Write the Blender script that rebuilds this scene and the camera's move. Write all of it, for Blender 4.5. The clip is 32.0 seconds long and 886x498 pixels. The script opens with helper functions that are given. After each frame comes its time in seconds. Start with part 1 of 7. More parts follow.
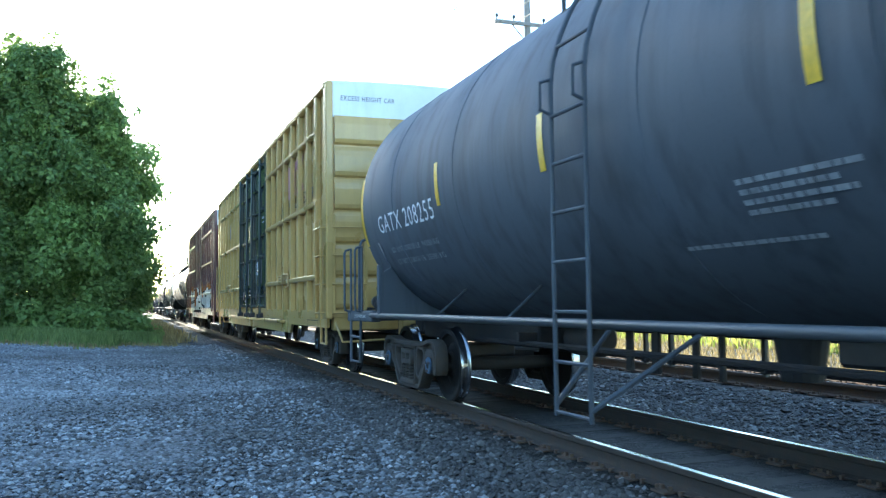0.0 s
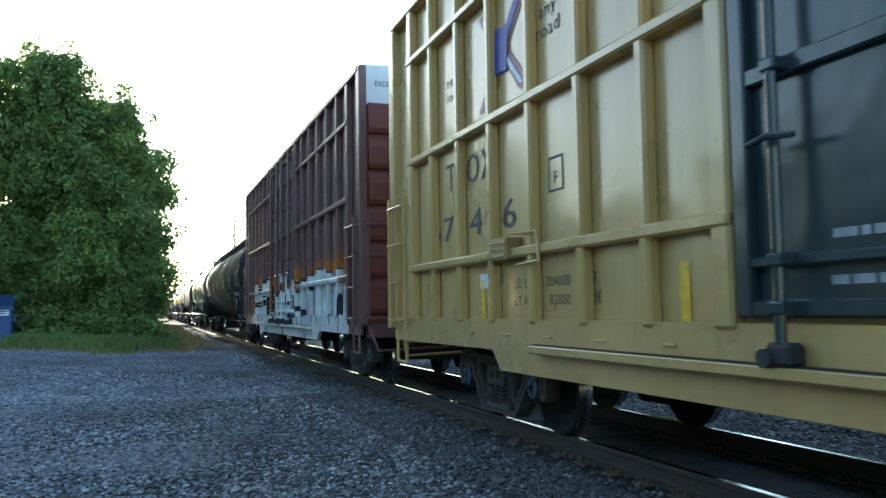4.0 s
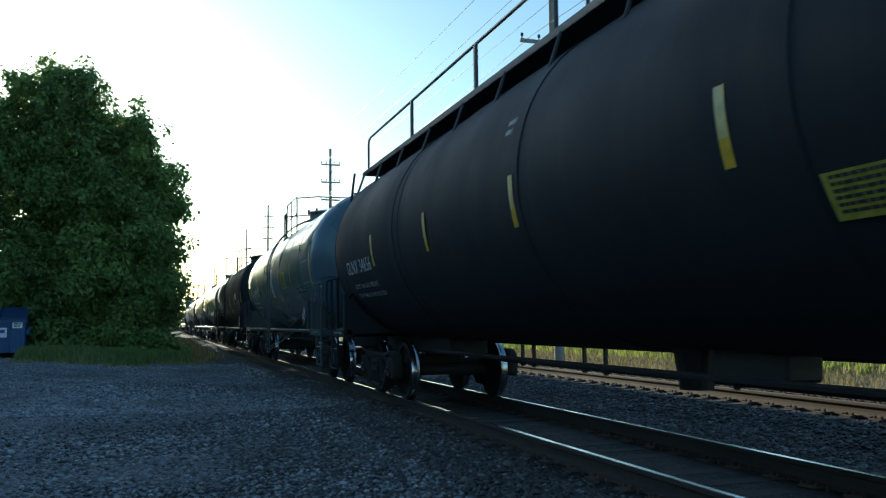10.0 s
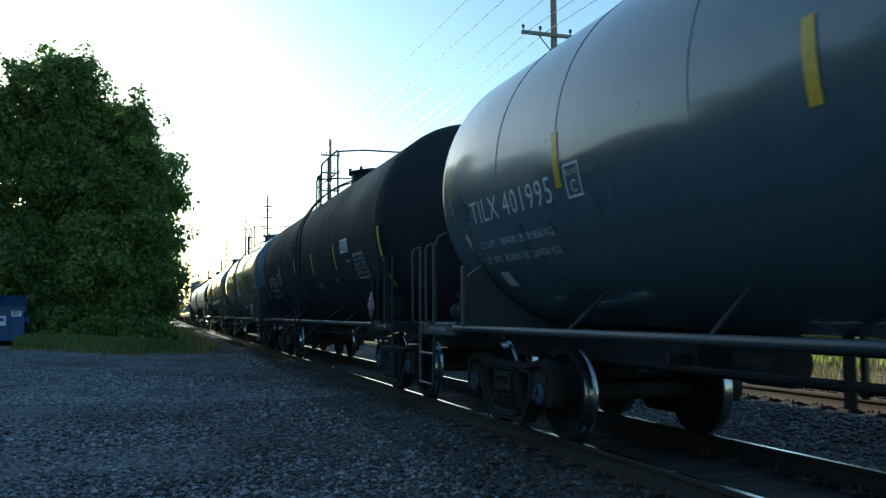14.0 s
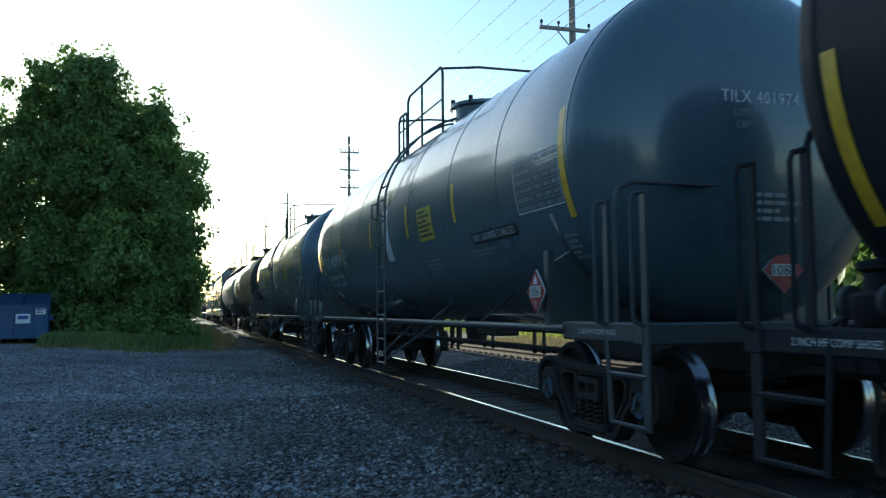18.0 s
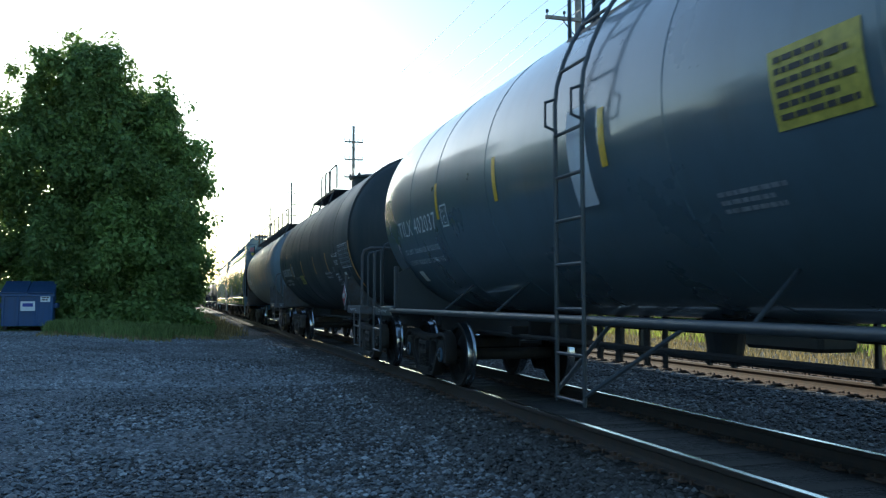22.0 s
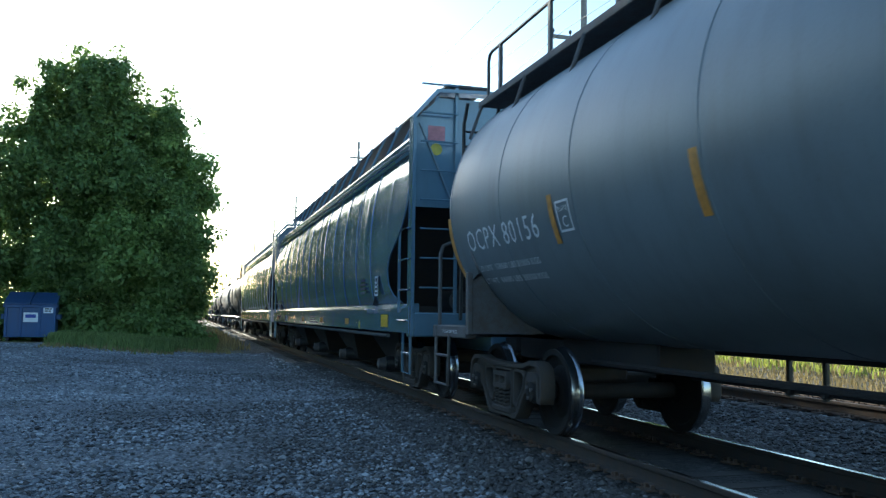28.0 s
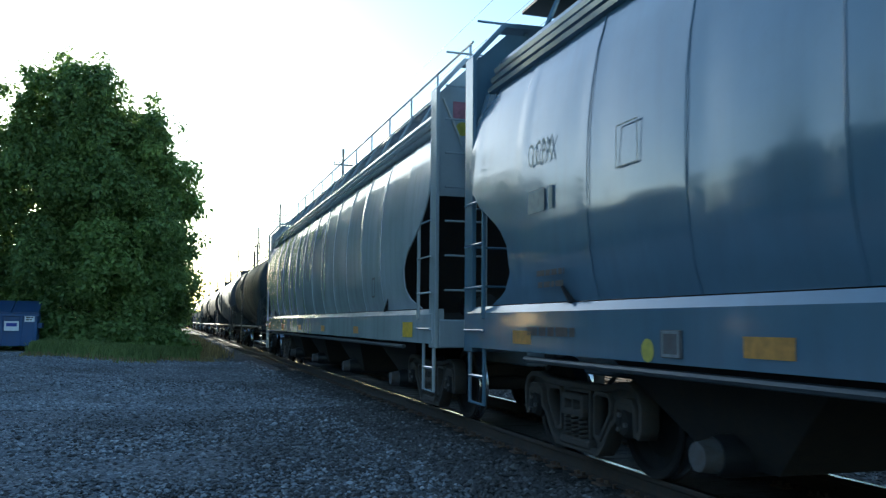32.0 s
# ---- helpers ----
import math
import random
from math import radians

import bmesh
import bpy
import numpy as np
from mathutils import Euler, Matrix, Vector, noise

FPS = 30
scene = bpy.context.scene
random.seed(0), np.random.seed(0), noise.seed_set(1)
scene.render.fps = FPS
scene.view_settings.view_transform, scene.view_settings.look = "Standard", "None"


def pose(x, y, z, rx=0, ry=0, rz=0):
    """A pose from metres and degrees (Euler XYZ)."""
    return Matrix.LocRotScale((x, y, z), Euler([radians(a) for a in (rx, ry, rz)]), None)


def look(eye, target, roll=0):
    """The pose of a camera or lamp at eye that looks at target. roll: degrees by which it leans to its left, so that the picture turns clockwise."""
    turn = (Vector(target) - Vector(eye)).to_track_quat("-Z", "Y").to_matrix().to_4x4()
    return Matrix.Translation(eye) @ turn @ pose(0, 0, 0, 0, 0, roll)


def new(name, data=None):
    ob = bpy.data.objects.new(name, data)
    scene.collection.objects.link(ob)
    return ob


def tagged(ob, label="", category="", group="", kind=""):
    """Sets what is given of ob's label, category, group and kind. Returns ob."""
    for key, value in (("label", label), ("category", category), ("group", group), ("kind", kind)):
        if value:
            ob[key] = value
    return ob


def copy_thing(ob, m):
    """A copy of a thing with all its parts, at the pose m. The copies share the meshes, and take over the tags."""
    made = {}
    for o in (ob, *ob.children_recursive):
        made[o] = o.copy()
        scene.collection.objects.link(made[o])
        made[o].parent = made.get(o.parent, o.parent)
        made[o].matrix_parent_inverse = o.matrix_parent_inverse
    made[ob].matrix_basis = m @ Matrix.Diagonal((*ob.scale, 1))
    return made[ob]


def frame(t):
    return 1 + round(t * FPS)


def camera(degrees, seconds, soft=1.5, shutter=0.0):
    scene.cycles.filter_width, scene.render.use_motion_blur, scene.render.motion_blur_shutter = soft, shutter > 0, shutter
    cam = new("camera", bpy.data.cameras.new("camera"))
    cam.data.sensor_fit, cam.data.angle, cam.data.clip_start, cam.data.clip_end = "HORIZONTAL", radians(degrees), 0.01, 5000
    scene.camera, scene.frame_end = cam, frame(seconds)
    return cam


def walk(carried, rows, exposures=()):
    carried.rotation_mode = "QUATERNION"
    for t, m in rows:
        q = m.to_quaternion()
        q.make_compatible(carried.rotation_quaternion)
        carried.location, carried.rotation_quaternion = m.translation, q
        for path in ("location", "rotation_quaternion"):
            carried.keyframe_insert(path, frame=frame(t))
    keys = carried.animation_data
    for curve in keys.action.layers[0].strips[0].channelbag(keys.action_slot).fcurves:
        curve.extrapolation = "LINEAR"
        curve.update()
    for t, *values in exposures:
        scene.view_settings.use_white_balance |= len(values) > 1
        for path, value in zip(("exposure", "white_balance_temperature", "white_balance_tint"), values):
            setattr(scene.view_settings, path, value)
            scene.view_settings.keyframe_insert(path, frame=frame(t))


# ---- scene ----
D = 4.62            # centre line of the near track
D2 = 9.36           # centre line of the second track
EYE = 1.246         # eye above the rail head
WHEEL_R = 0.457

# ---- camera ----
cam = camera(54.93, 32.0, soft=1.25, shutter=0.15)
ROWS = [
    (0.0, 93.60, 0.69, -20.05), (0.5, 94.05, 0.62, -19.54), (1.0, 94.20, 0.75, -19.33), (1.5, 94.11, 0.83, -19.03),
    (2.0, 94.04, 0.68, -19.11), (2.5, 93.98, 0.56, -19.18), (3.0, 93.98, 0.56, -19.19), (3.5, 93.85, 0.73, -19.16),
    (4.0, 93.95, 0.83, -19.07), (4.5, 94.16, 0.59, -19.06), (6.5, 95.02, 0.83, -18.94), (7.0, 95.31, 0.81, -18.81),
    (7.5, 95.47, 0.69, -18.83), (8.0, 95.46, 0.75, -18.54), (8.5, 95.33, 0.74, -18.34), (9.0, 95.20, 0.74, -18.33),
    (9.5, 94.99, 0.75, -18.28), (10.0, 94.88, 0.66, -18.31), (10.5, 94.94, 0.67, -18.16), (11.0, 95.15, 0.52, -18.19),
    (11.5, 95.18, 0.31, -18.22), (12.0, 95.02, 0.11, -18.36), (12.5, 94.62, 0.06, -18.43), (13.0, 94.17, 0.38, -18.47),
    (13.5, 94.12, 0.37, -18.47), (14.0, 94.31, 0.22, -18.39), (14.5, 94.46, 0.33, -18.59), (15.0, 94.23, 1.08, -18.70),
    (15.5, 94.24, 1.19, -18.37), (17.5, 94.33, 0.46, -17.36), (18.0, 94.07, 0.45, -17.08), (18.5, 93.91, 0.30, -16.93),
    (19.0, 93.98, 0.11, -16.95), (19.5, 94.05, 0.18, -17.16), (20.0, 93.84, 0.44, -17.14), (20.5, 93.78, 0.40, -17.06),
    (21.0, 93.38, 0.49, -16.84), (21.5, 93.26, 0.07, -16.89), (22.0, 93.41, 0.09, -16.84), (22.5, 93.51, 0.16, -16.90),
    (23.0, 93.91, 0.08, -16.94), (23.5, 94.11, -0.27, -17.05), (24.0, 94.15, -0.39, -17.08), (24.5, 94.15, -0.66, -17.19),
    (25.0, 94.00, -0.61, -17.04), (25.5, 94.06, -0.62, -17.03), (27.5, 94.78, -0.84, -16.85), (28.0, 94.53, -0.69, -16.66),
    (28.5, 94.26, -0.67, -16.79), (29.0, 94.09, -0.61, -17.02), (29.5, 94.16, -0.75, -17.02), (30.0, 94.37, -0.59, -17.22),
    (30.5, 94.33, -0.55, -17.42), (31.0, 94.43, -0.56, -17.41), (31.5, 94.75, -0.56, -17.44), (32.0, 95.02, -0.49, -17.67),
]
walk(cam, [(t, pose(0, 0, EYE, rx, ry, rz)) for t, rx, ry, rz in ROWS],
     exposures=[(0.0, 2.65, 6020, 4), (1.5, 2.50, 6290, 4), (3.0, 1.95, 6420, 4), (4.0, 2.00, 6440, 4), (6.5, 1.45, 6030, 3), (8.0, 0.78, 5850, 0), (9.0, 0.55, 5850, -4), (13.0, 0.55, 5850, -6), (15.0, 0.60, 5880, -3),
                (18.0, 0.80, 5930, -1), (23.0, 1.15, 5970, 3), (25.0, 1.36, 6020, 5), (28.0, 1.42, 5980, 3), (30.0, 1.44, 5930, 2), (32.0, 1.18, 5880, 1)])

# ---- light ----
SUN_AZ, SUN_EL = -7.6, 11.4
world = bpy.data.worlds.new("sky")
scene.world = world
world.use_nodes = True
nt = world.node_tree
sky = nt.nodes.new("ShaderNodeTexSky")
sky.sky_type = "NISHITA"
sky.sun_disc = False
sky.sun_elevation = radians(SUN_EL)
sky.sun_rotation = radians(SUN_AZ)
sky.air_density, sky.dust_density, sky.ozone_density = 1.0, 0.45, 2.3
nt.links.new(sky.outputs["Color"], nt.nodes["Background"].inputs["Color"])
nt.nodes["Background"].inputs["Strength"].default_value = 0.15
sun = new("sun", bpy.data.lights.new("sun", "SUN"))
sun.data.energy, sun.data.angle, sun.data.color = 4.2, radians(0.6), (1.0, 0.88, 0.70)
az, el = radians(SUN_AZ), radians(SUN_EL)
sun_way = Vector((math.sin(az) * math.cos(el), math.cos(az) * math.cos(el), math.sin(el)))
sun.matrix_world = look(sun_way * 60 + Vector((0, 0, 5)), (0, 0, 5))


# ---- materials ----
def nodes_of(name):
    m = bpy.data.materials.new(name)
    m.use_nodes = True
    t = m.node_tree
    return m, t, t.nodes["Principled BSDF"], t.links.new


def ramp(t, fac, stops):
    r = t.nodes.new("ShaderNodeValToRGB")
    while len(r.color_ramp.elements) < len(stops):
        r.color_ramp.elements.new(0.5)
    for e, (p, c) in zip(r.color_ramp.elements, stops):
        e.position, e.color = p, (*c, 1) if len(c) == 3 else c
    t.links.new(fac, r.inputs[0])
    return r.outputs[0]


def tex(t, kind, scale, stretch=(1, 1, 1), detail=4.0, coord="Object", rough=0.55):
    tc, mp = t.nodes.new("ShaderNodeTexCoord"), t.nodes.new("ShaderNodeMapping")
    mp.inputs["Scale"].default_value = stretch
    t.links.new(tc.outputs[coord], mp.inputs[0])
    n = t.nodes.new("ShaderNodeTex" + kind)
    n.inputs["Scale"].default_value = scale
    if kind == "Noise":
        n.inputs["Detail"].default_value, n.inputs["Roughness"].default_value = detail, rough
    t.links.new(mp.outputs[0], n.inputs["Vector"])
    return n


def mix(t, fac, a, b, mode="MIX"):
    n = t.nodes.new("ShaderNodeMix")
    n.data_type, n.blend_type = "RGBA", mode
    for sock, v in ((n.inputs[0], fac), (n.inputs[6], a), (n.inputs[7], b)):
        if isinstance(v, (int, float)):
            sock.default_value = v
        elif isinstance(v, tuple):
            sock.default_value = (*v, 1)
        else:
            t.links.new(v, sock)
    return n.outputs[2]


def bump(t, height, strength, dist, bsdf):
    b = t.nodes.new("ShaderNodeBump")
    b.inputs["Strength"].default_value, b.inputs["Distance"].default_value = strength, dist
    t.links.new(height, b.inputs["Height"])
    t.links.new(b.outputs[0], bsdf.inputs["Normal"])


def k(c, f):
    return tuple(min(1, v * f) for v in c)


def paint(name, rgb, rough=0.38, grime=(0.05, 0.045, 0.04), dirt=0.5, streak=0.5, metal=0.0, wavy=0.0, coat=0.0, spec=0.5):
    """Old car paint: uneven tone, streaks that run down, dust, slight waves in the sheet."""
    m, t, p, link = nodes_of(name)
    broad = tex(t, "Noise", 0.7, detail=6).outputs["Fac"]
    fine = tex(t, "Noise", 30, detail=3).outputs["Fac"]
    run = tex(t, "Noise", 5.0, (1, 1, 0.12), 5).outputs["Fac"]
    base = ramp(t, broad, [(0.3, k(rgb, 0.86)), (0.7, k(rgb, 1.1))])
    base = mix(t, ramp(t, run, [(0.46, (0, 0, 0)), (0.8, (streak,) * 3)]), base, grime)
    base = mix(t, ramp(t, fine, [(0.58, (0, 0, 0)), (0.8, (dirt * 0.5,) * 3)]), base, grime)
    link(base, p.inputs["Base Color"])
    r = ramp(t, broad, [(0.25, (rough * 0.85,) * 3), (0.75, (min(1, rough * 1.35),) * 3)])
    link(r, p.inputs["Roughness"])
    p.inputs["Metallic"].default_value = metal
    p.inputs["Specular IOR Level"].default_value = spec
    p.inputs["Coat Weight"].default_value, p.inputs["Coat Roughness"].default_value = coat, 0.07
    if wavy:
        bump(t, tex(t, "Noise", 1.6, (1, 1, 1), 2).outputs["Fac"], wavy, 0.05, p)
    else:
        bump(t, fine, 0.12, 0.01, p)
    return m


def plain(name, rgb, rough=0.6, metal=0.0, var=0.25, scale=14.0, bumpy=0.2):
    m, t, p, link = nodes_of(name)
    n = tex(t, "Noise", scale, detail=5).outputs["Fac"]
    link(ramp(t, n, [(0.3, k(rgb, 1 - var)), (0.7, k(rgb, 1 + var))]), p.inputs["Base Color"])
    p.inputs["Roughness"].default_value, p.inputs["Metallic"].default_value = rough, metal
    if bumpy:
        bump(t, n, bumpy, 0.01, p)
    return m


def rusty(name, rgb, rust=(0.10, 0.045, 0.02), amount=0.5, rough=0.75):
    m, t, p, link = nodes_of(name)
    n = tex(t, "Noise", 9, detail=7, rough=0.65).outputs["Fac"]
    f = tex(t, "Noise", 60, detail=3).outputs["Fac"]
    base = mix(t, ramp(t, n, [(0.42, (0, 0, 0)), (0.65, (amount,) * 3)]), rgb, rust)
    base = mix(t, ramp(t, f, [(0.5, (0, 0, 0)), (0.75, (0.35,) * 3)]), base, k(rgb, 0.45))
    link(base, p.inputs["Base Color"])
    p.inputs["Roughness"].default_value = rough
    bump(t, f, 0.3, 0.01, p)
    return m


def stones(name, dark, light, scale, rough=0.85, height=0.03, stain=None):
    """Loose stone: cells of random tone with dark gaps, and dust in patches."""
    m, t, p, link = nodes_of(name)
    v = tex(t, "Voronoi", scale)
    v2 = tex(t, "Voronoi", scale * 2.3)
    big = tex(t, "Noise", 0.35, detail=6).outputs["Fac"]
    sep = t.nodes.new("ShaderNodeSeparateColor")
    link(v.outputs["Color"], sep.inputs[0])
    tone = ramp(t, sep.outputs[0], [(0.0, dark), (0.75, k(light, 0.75)), (1.0, k(light, 1.35))])
    tone = mix(t, ramp(t, v.outputs["Distance"], [(0.35, (0, 0, 0)), (0.8, (0.8,) * 3)]), tone, k(dark, 0.35))
    tone = mix(t, ramp(t, big, [(0.42, (0, 0, 0)), (0.62, (0.6,) * 3)]), tone, k(dark, 0.9))
    patch = tex(t, "Noise", 1.7, detail=5, rough=0.7).outputs["Fac"]
    tone = mix(t, ramp(t, patch, [(0.5, (0, 0, 0)), (0.72, (0.5,) * 3)]), tone, k(dark, 0.6))
    if stain:
        # oil and brake dust in a strip along the line
        tc, xyz = t.nodes.new("ShaderNodeTexCoord"), t.nodes.new("ShaderNodeSeparateXYZ")
        link(tc.outputs["Object"], xyz.inputs[0])
        wob = t.nodes.new("ShaderNodeMath")
        wob.operation = "MULTIPLY_ADD"
        wob.inputs[1].default_value = 1.6
        link(tex(t, "Noise", 0.6, detail=5).outputs["Fac"], wob.inputs[0])
        link(xyz.outputs[0], wob.inputs[2])
        rng = t.nodes.new("ShaderNodeMapRange")
        rng.inputs[1].default_value, rng.inputs[2].default_value = stain[0], stain[1]
        rng.inputs[4].default_value = stain[2]
        link(wob.outputs[0], rng.inputs[0])
        tone = mix(t, rng.outputs[0], tone, stain[3])
    link(tone, p.inputs["Base Color"])
    p.inputs["Roughness"].default_value = rough
    h = t.nodes.new("ShaderNodeMath")
    h.operation = "ADD"
    link(v.outputs["Distance"], h.inputs[0])
    link(v2.outputs["Distance"], h.inputs[1])
    inv = t.nodes.new("ShaderNodeMath")
    inv.operation = "MULTIPLY"
    inv.inputs[1].default_value = -1
    link(h.outputs[0], inv.inputs[0])
    bump(t, inv.outputs[0], 0.9, height, p)
    return m


def island_mat(name, a, b, rough=0.8, trans=0.0, c=None, patch=None):
    """Tone by piece, for leaves, blades and loose stones."""
    m, t, p, link = nodes_of(name)
    g = t.nodes.new("ShaderNodeNewGeometry")
    stops = [(0.0, a), (1.0, b)] if c is None else [(0.0, a), (0.85, b), (1.0, c)]
    col = ramp(t, g.outputs["Random Per Island"], stops)
    big = tex(t, "Noise", 0.5, detail=3).outputs["Fac"]
    col = mix(t, ramp(t, big, [(0.35, (0, 0, 0)), (0.7, (0.45,) * 3)]), col, k(a, 0.8))
    if patch:
        dirt = tex(t, "Noise", patch[0], detail=6, rough=0.65).outputs["Fac"]
        col = mix(t, ramp(t, dirt, [(0.46, (0, 0, 0)), (0.62, (patch[1],) * 3)]), col, patch[2])
    link(col, p.inputs["Base Color"])
    p.inputs["Roughness"].default_value = rough
    if trans:
        tr = t.nodes.new("ShaderNodeBsdfTranslucent")
        ms = t.nodes.new("ShaderNodeMixShader")
        ms.inputs[0].default_value = trans
        link(col, tr.inputs["Color"])
        link(p.outputs[0], ms.inputs[1])
        link(tr.outputs[0], ms.inputs[2])
        link(ms.outputs[0], t.nodes["Material Output"].inputs["Surface"])
    return m


def graffiti(name, rgb):
    """Spray paint over the lower side: pale letters with black strokes on an orange cloud, on the car's own paint."""
    m, t, p, link = nodes_of(name)
    broad = tex(t, "Noise", 0.7, detail=6).outputs["Fac"]
    run = tex(t, "Noise", 5.0, (1, 1, 0.12), 5).outputs["Fac"]
    base = ramp(t, broad, [(0.3, k(rgb, 0.8)), (0.7, k(rgb, 1.15))])
    base = mix(t, ramp(t, run, [(0.5, (0, 0, 0)), (0.8, (0.4,) * 3)]), base, (0.05, 0.04, 0.04))
    tc = t.nodes.new("ShaderNodeTexCoord")
    xyz = t.nodes.new("ShaderNodeSeparateXYZ")
    link(tc.outputs["Object"], xyz.inputs[0])
    y, z = xyz.outputs[1], xyz.outputs[2]

    def math2(op, a, b):
        n = t.nodes.new("ShaderNodeMath")
        n.operation = op
        for s, v in zip(n.inputs, (a, b)):
            if isinstance(v, (int, float)):
                s.default_value = v
            else:
                link(v, s)
        return n.outputs[0]

    def vec(op, a, b):
        n = t.nodes.new("ShaderNodeVectorMath")
        n.operation = op
        for s, v in zip(n.inputs, (a, b)):
            if isinstance(v, tuple):
                s.default_value = v
            elif v is not None:
                link(v, s)
        return n
    flat = vec("MULTIPLY", tc.outputs["Object"], (0.0, 1.0, 1.0)).outputs[0]
    shake = tex(t, "Noise", 3.0, (0, 1, 1), 2).outputs["Color"]
    flat = vec("ADD", flat, vec("MULTIPLY", vec("SUBTRACT", shake, (0.5, 0.5, 0.5)).outputs[0], (0.0, 0.05, 0.05)).outputs[0]).outputs[0]

    def height(stops):
        """A skyline of points (y, z) along the car."""
        c = ramp(t, math2("MULTIPLY", math2("ADD", y, 8.0), 1 / 16), [((a + 8) / 16, (b / 4,) * 3) for a, b in stops])
        return math2("MULTIPLY", c, 4.0)

    def strokes(lines, r):
        """How near a point lies to any of the sprayed lines, as 0 or 1."""
        near = None
        for ya, za, yb, zb in lines:
            d = Vector((0, yb - ya, zb - za))
            pa = vec("SUBTRACT", flat, (0.0, ya, za)).outputs[0]
            h = vec("DOT_PRODUCT", pa, tuple(d / max(d.length_squared, 1e-6))).outputs["Value"]
            cl = t.nodes.new("ShaderNodeClamp")
            link(h, cl.inputs[0])
            back = t.nodes.new("ShaderNodeVectorMath")
            back.operation = "SCALE"
            back.inputs[0].default_value = tuple(d)
            link(cl.outputs[0], back.inputs["Scale"])
            dist = vec("LENGTH", vec("SUBTRACT", pa, back.outputs[0]).outputs[0], None).outputs["Value"]
            near = dist if near is None else math2("MINIMUM", near, dist)
        soft = t.nodes.new("ShaderNodeMapRange")
        soft.inputs[1].default_value, soft.inputs[2].default_value = r * 0.85, r * 1.15
        soft.inputs[3].default_value, soft.inputs[4].default_value = 1.0, 0.0
        link(near, soft.inputs[0])
        return soft.outputs[0]
    top_a = height([(-7.1, 0.0), (-7.0, 1.2), (-6.3, 1.95), (-5.6, 1.85), (-5.0, 2.05), (-4.3, 2.0), (-3.74, 1.95), (-3.28, 1.87), (-3.11, 2.0), (-2.87, 1.96), (-2.67, 1.82), (-2.39, 1.45), (-1.93, 1.65), (-1.81, 1.94), (-1.62, 1.95), (-1.5, 1.61),
                    (-1.11, 2.04), (-0.54, 2.18), (-0.26, 2.03), (-0.06, 1.47), (0.0, 1.22), (0.16, 1.25), (0.18, 1.58), (0.86, 1.76), (1.11, 1.6), (1.17, 1.23), (1.76, 1.19), (1.82, 1.9), (1.9, 0.0)])
    top_b = height([(1.88, 0.0), (1.92, 1.96), (2.2, 2.0), (2.31, 1.99), (2.49, 1.83), (2.53, 2.02), (2.74, 2.12), (2.92, 2.06), (3.07, 1.93), (3.84, 2.1), (3.95, 1.82), (4.08, 1.85), (4.5, 1.92), (4.74, 1.79), (4.87, 2.13), (5.3, 2.04), (5.62, 1.78), (5.67, 1.43), (6.01, 1.26), (6.31, 0.99), (6.36, 0.0)])
    cloud = height([(-6.9, 0.0), (-6.8, 2.2), (-4.0, 2.15), (-3.4, 2.0), (-2.66, 2.02), (-2.53, 2.16), (-2.02, 2.22), (-1.7, 2.06), (-1.2, 1.8), (-0.3, 1.98), (0.14, 2.0), (0.47, 1.98), (1.15, 2.06), (1.85, 2.1), (2.3, 1.6), (3.7, 1.9), (3.93, 2.12), (4.33, 2.2), (4.8, 2.24), (5.64, 2.1), (5.98, 1.87), (6.6, 1.31), (6.9, 0.85), (6.98, 0.0)])
    top = math2("MAXIMUM", top_a, top_b)
    ragged = math2("ADD", cloud, math2("MULTIPLY", math2("SUBTRACT", tex(t, "Noise", 2.5, (0, 1, 1), 3).outputs["Fac"], 0.5), 0.35))
    haze = t.nodes.new("ShaderNodeMapRange")
    haze.inputs[1].default_value, haze.inputs[2].default_value = -0.10, 0.12
    link(math2("SUBTRACT", ragged, z), haze.inputs[0])
    orange = ramp(t, tex(t, "Noise", 0.8, detail=3).outputs["Fac"], [(0.35, (0.30, 0.085, 0.012)), (0.7, (0.46, 0.16, 0.03))])
    base = mix(t, math2("MULTIPLY", haze.outputs[0], 0.9), base, orange)
    pale = ramp(t, tex(t, "Noise", 1.1, detail=5).outputs["Fac"], [(0.3, (0.44, 0.455, 0.44)), (0.52, (0.62, 0.635, 0.62)), (0.75, (0.83, 0.84, 0.83))])
    base = mix(t, math2("LESS_THAN", z, top), base, pale)
    black = (0.014, 0.015, 0.020)
    base = mix(t, math2("MULTIPLY", math2("LESS_THAN", math2("ABSOLUTE", math2("SUBTRACT", z, top), 0), 0.016), math2("GREATER_THAN", top, 1.0)), base, black)
    first = [(6.2, 0.78, 6.03, 1.05), (6.03, 1.05, 5.71, 1.26), (5.71, 1.26, 5.19, 1.41), (5.49, 1.66, 5.52, 1.53), (5.52, 1.53, 5.13, 1.39), (4.88, 1.62, 4.63, 1.47), (4.63, 1.47, 4.1, 1.44), (4.53, 1.4, 4.18, 1.3), (4.18, 1.3, 4.09, 1.18), (4.09, 1.18, 4.17, 1.04),
             (4.17, 1.04, 3.97, 0.7), (3.89, 1.62, 3.86, 1.4), (3.86, 1.4, 3.88, 0.97), (4.68, 2.04, 4.57, 1.82), (4.45, 1.82, 4.3, 1.88), (4.3, 1.88, 4.04, 1.89), (4.04, 1.89, 3.95, 1.76)]
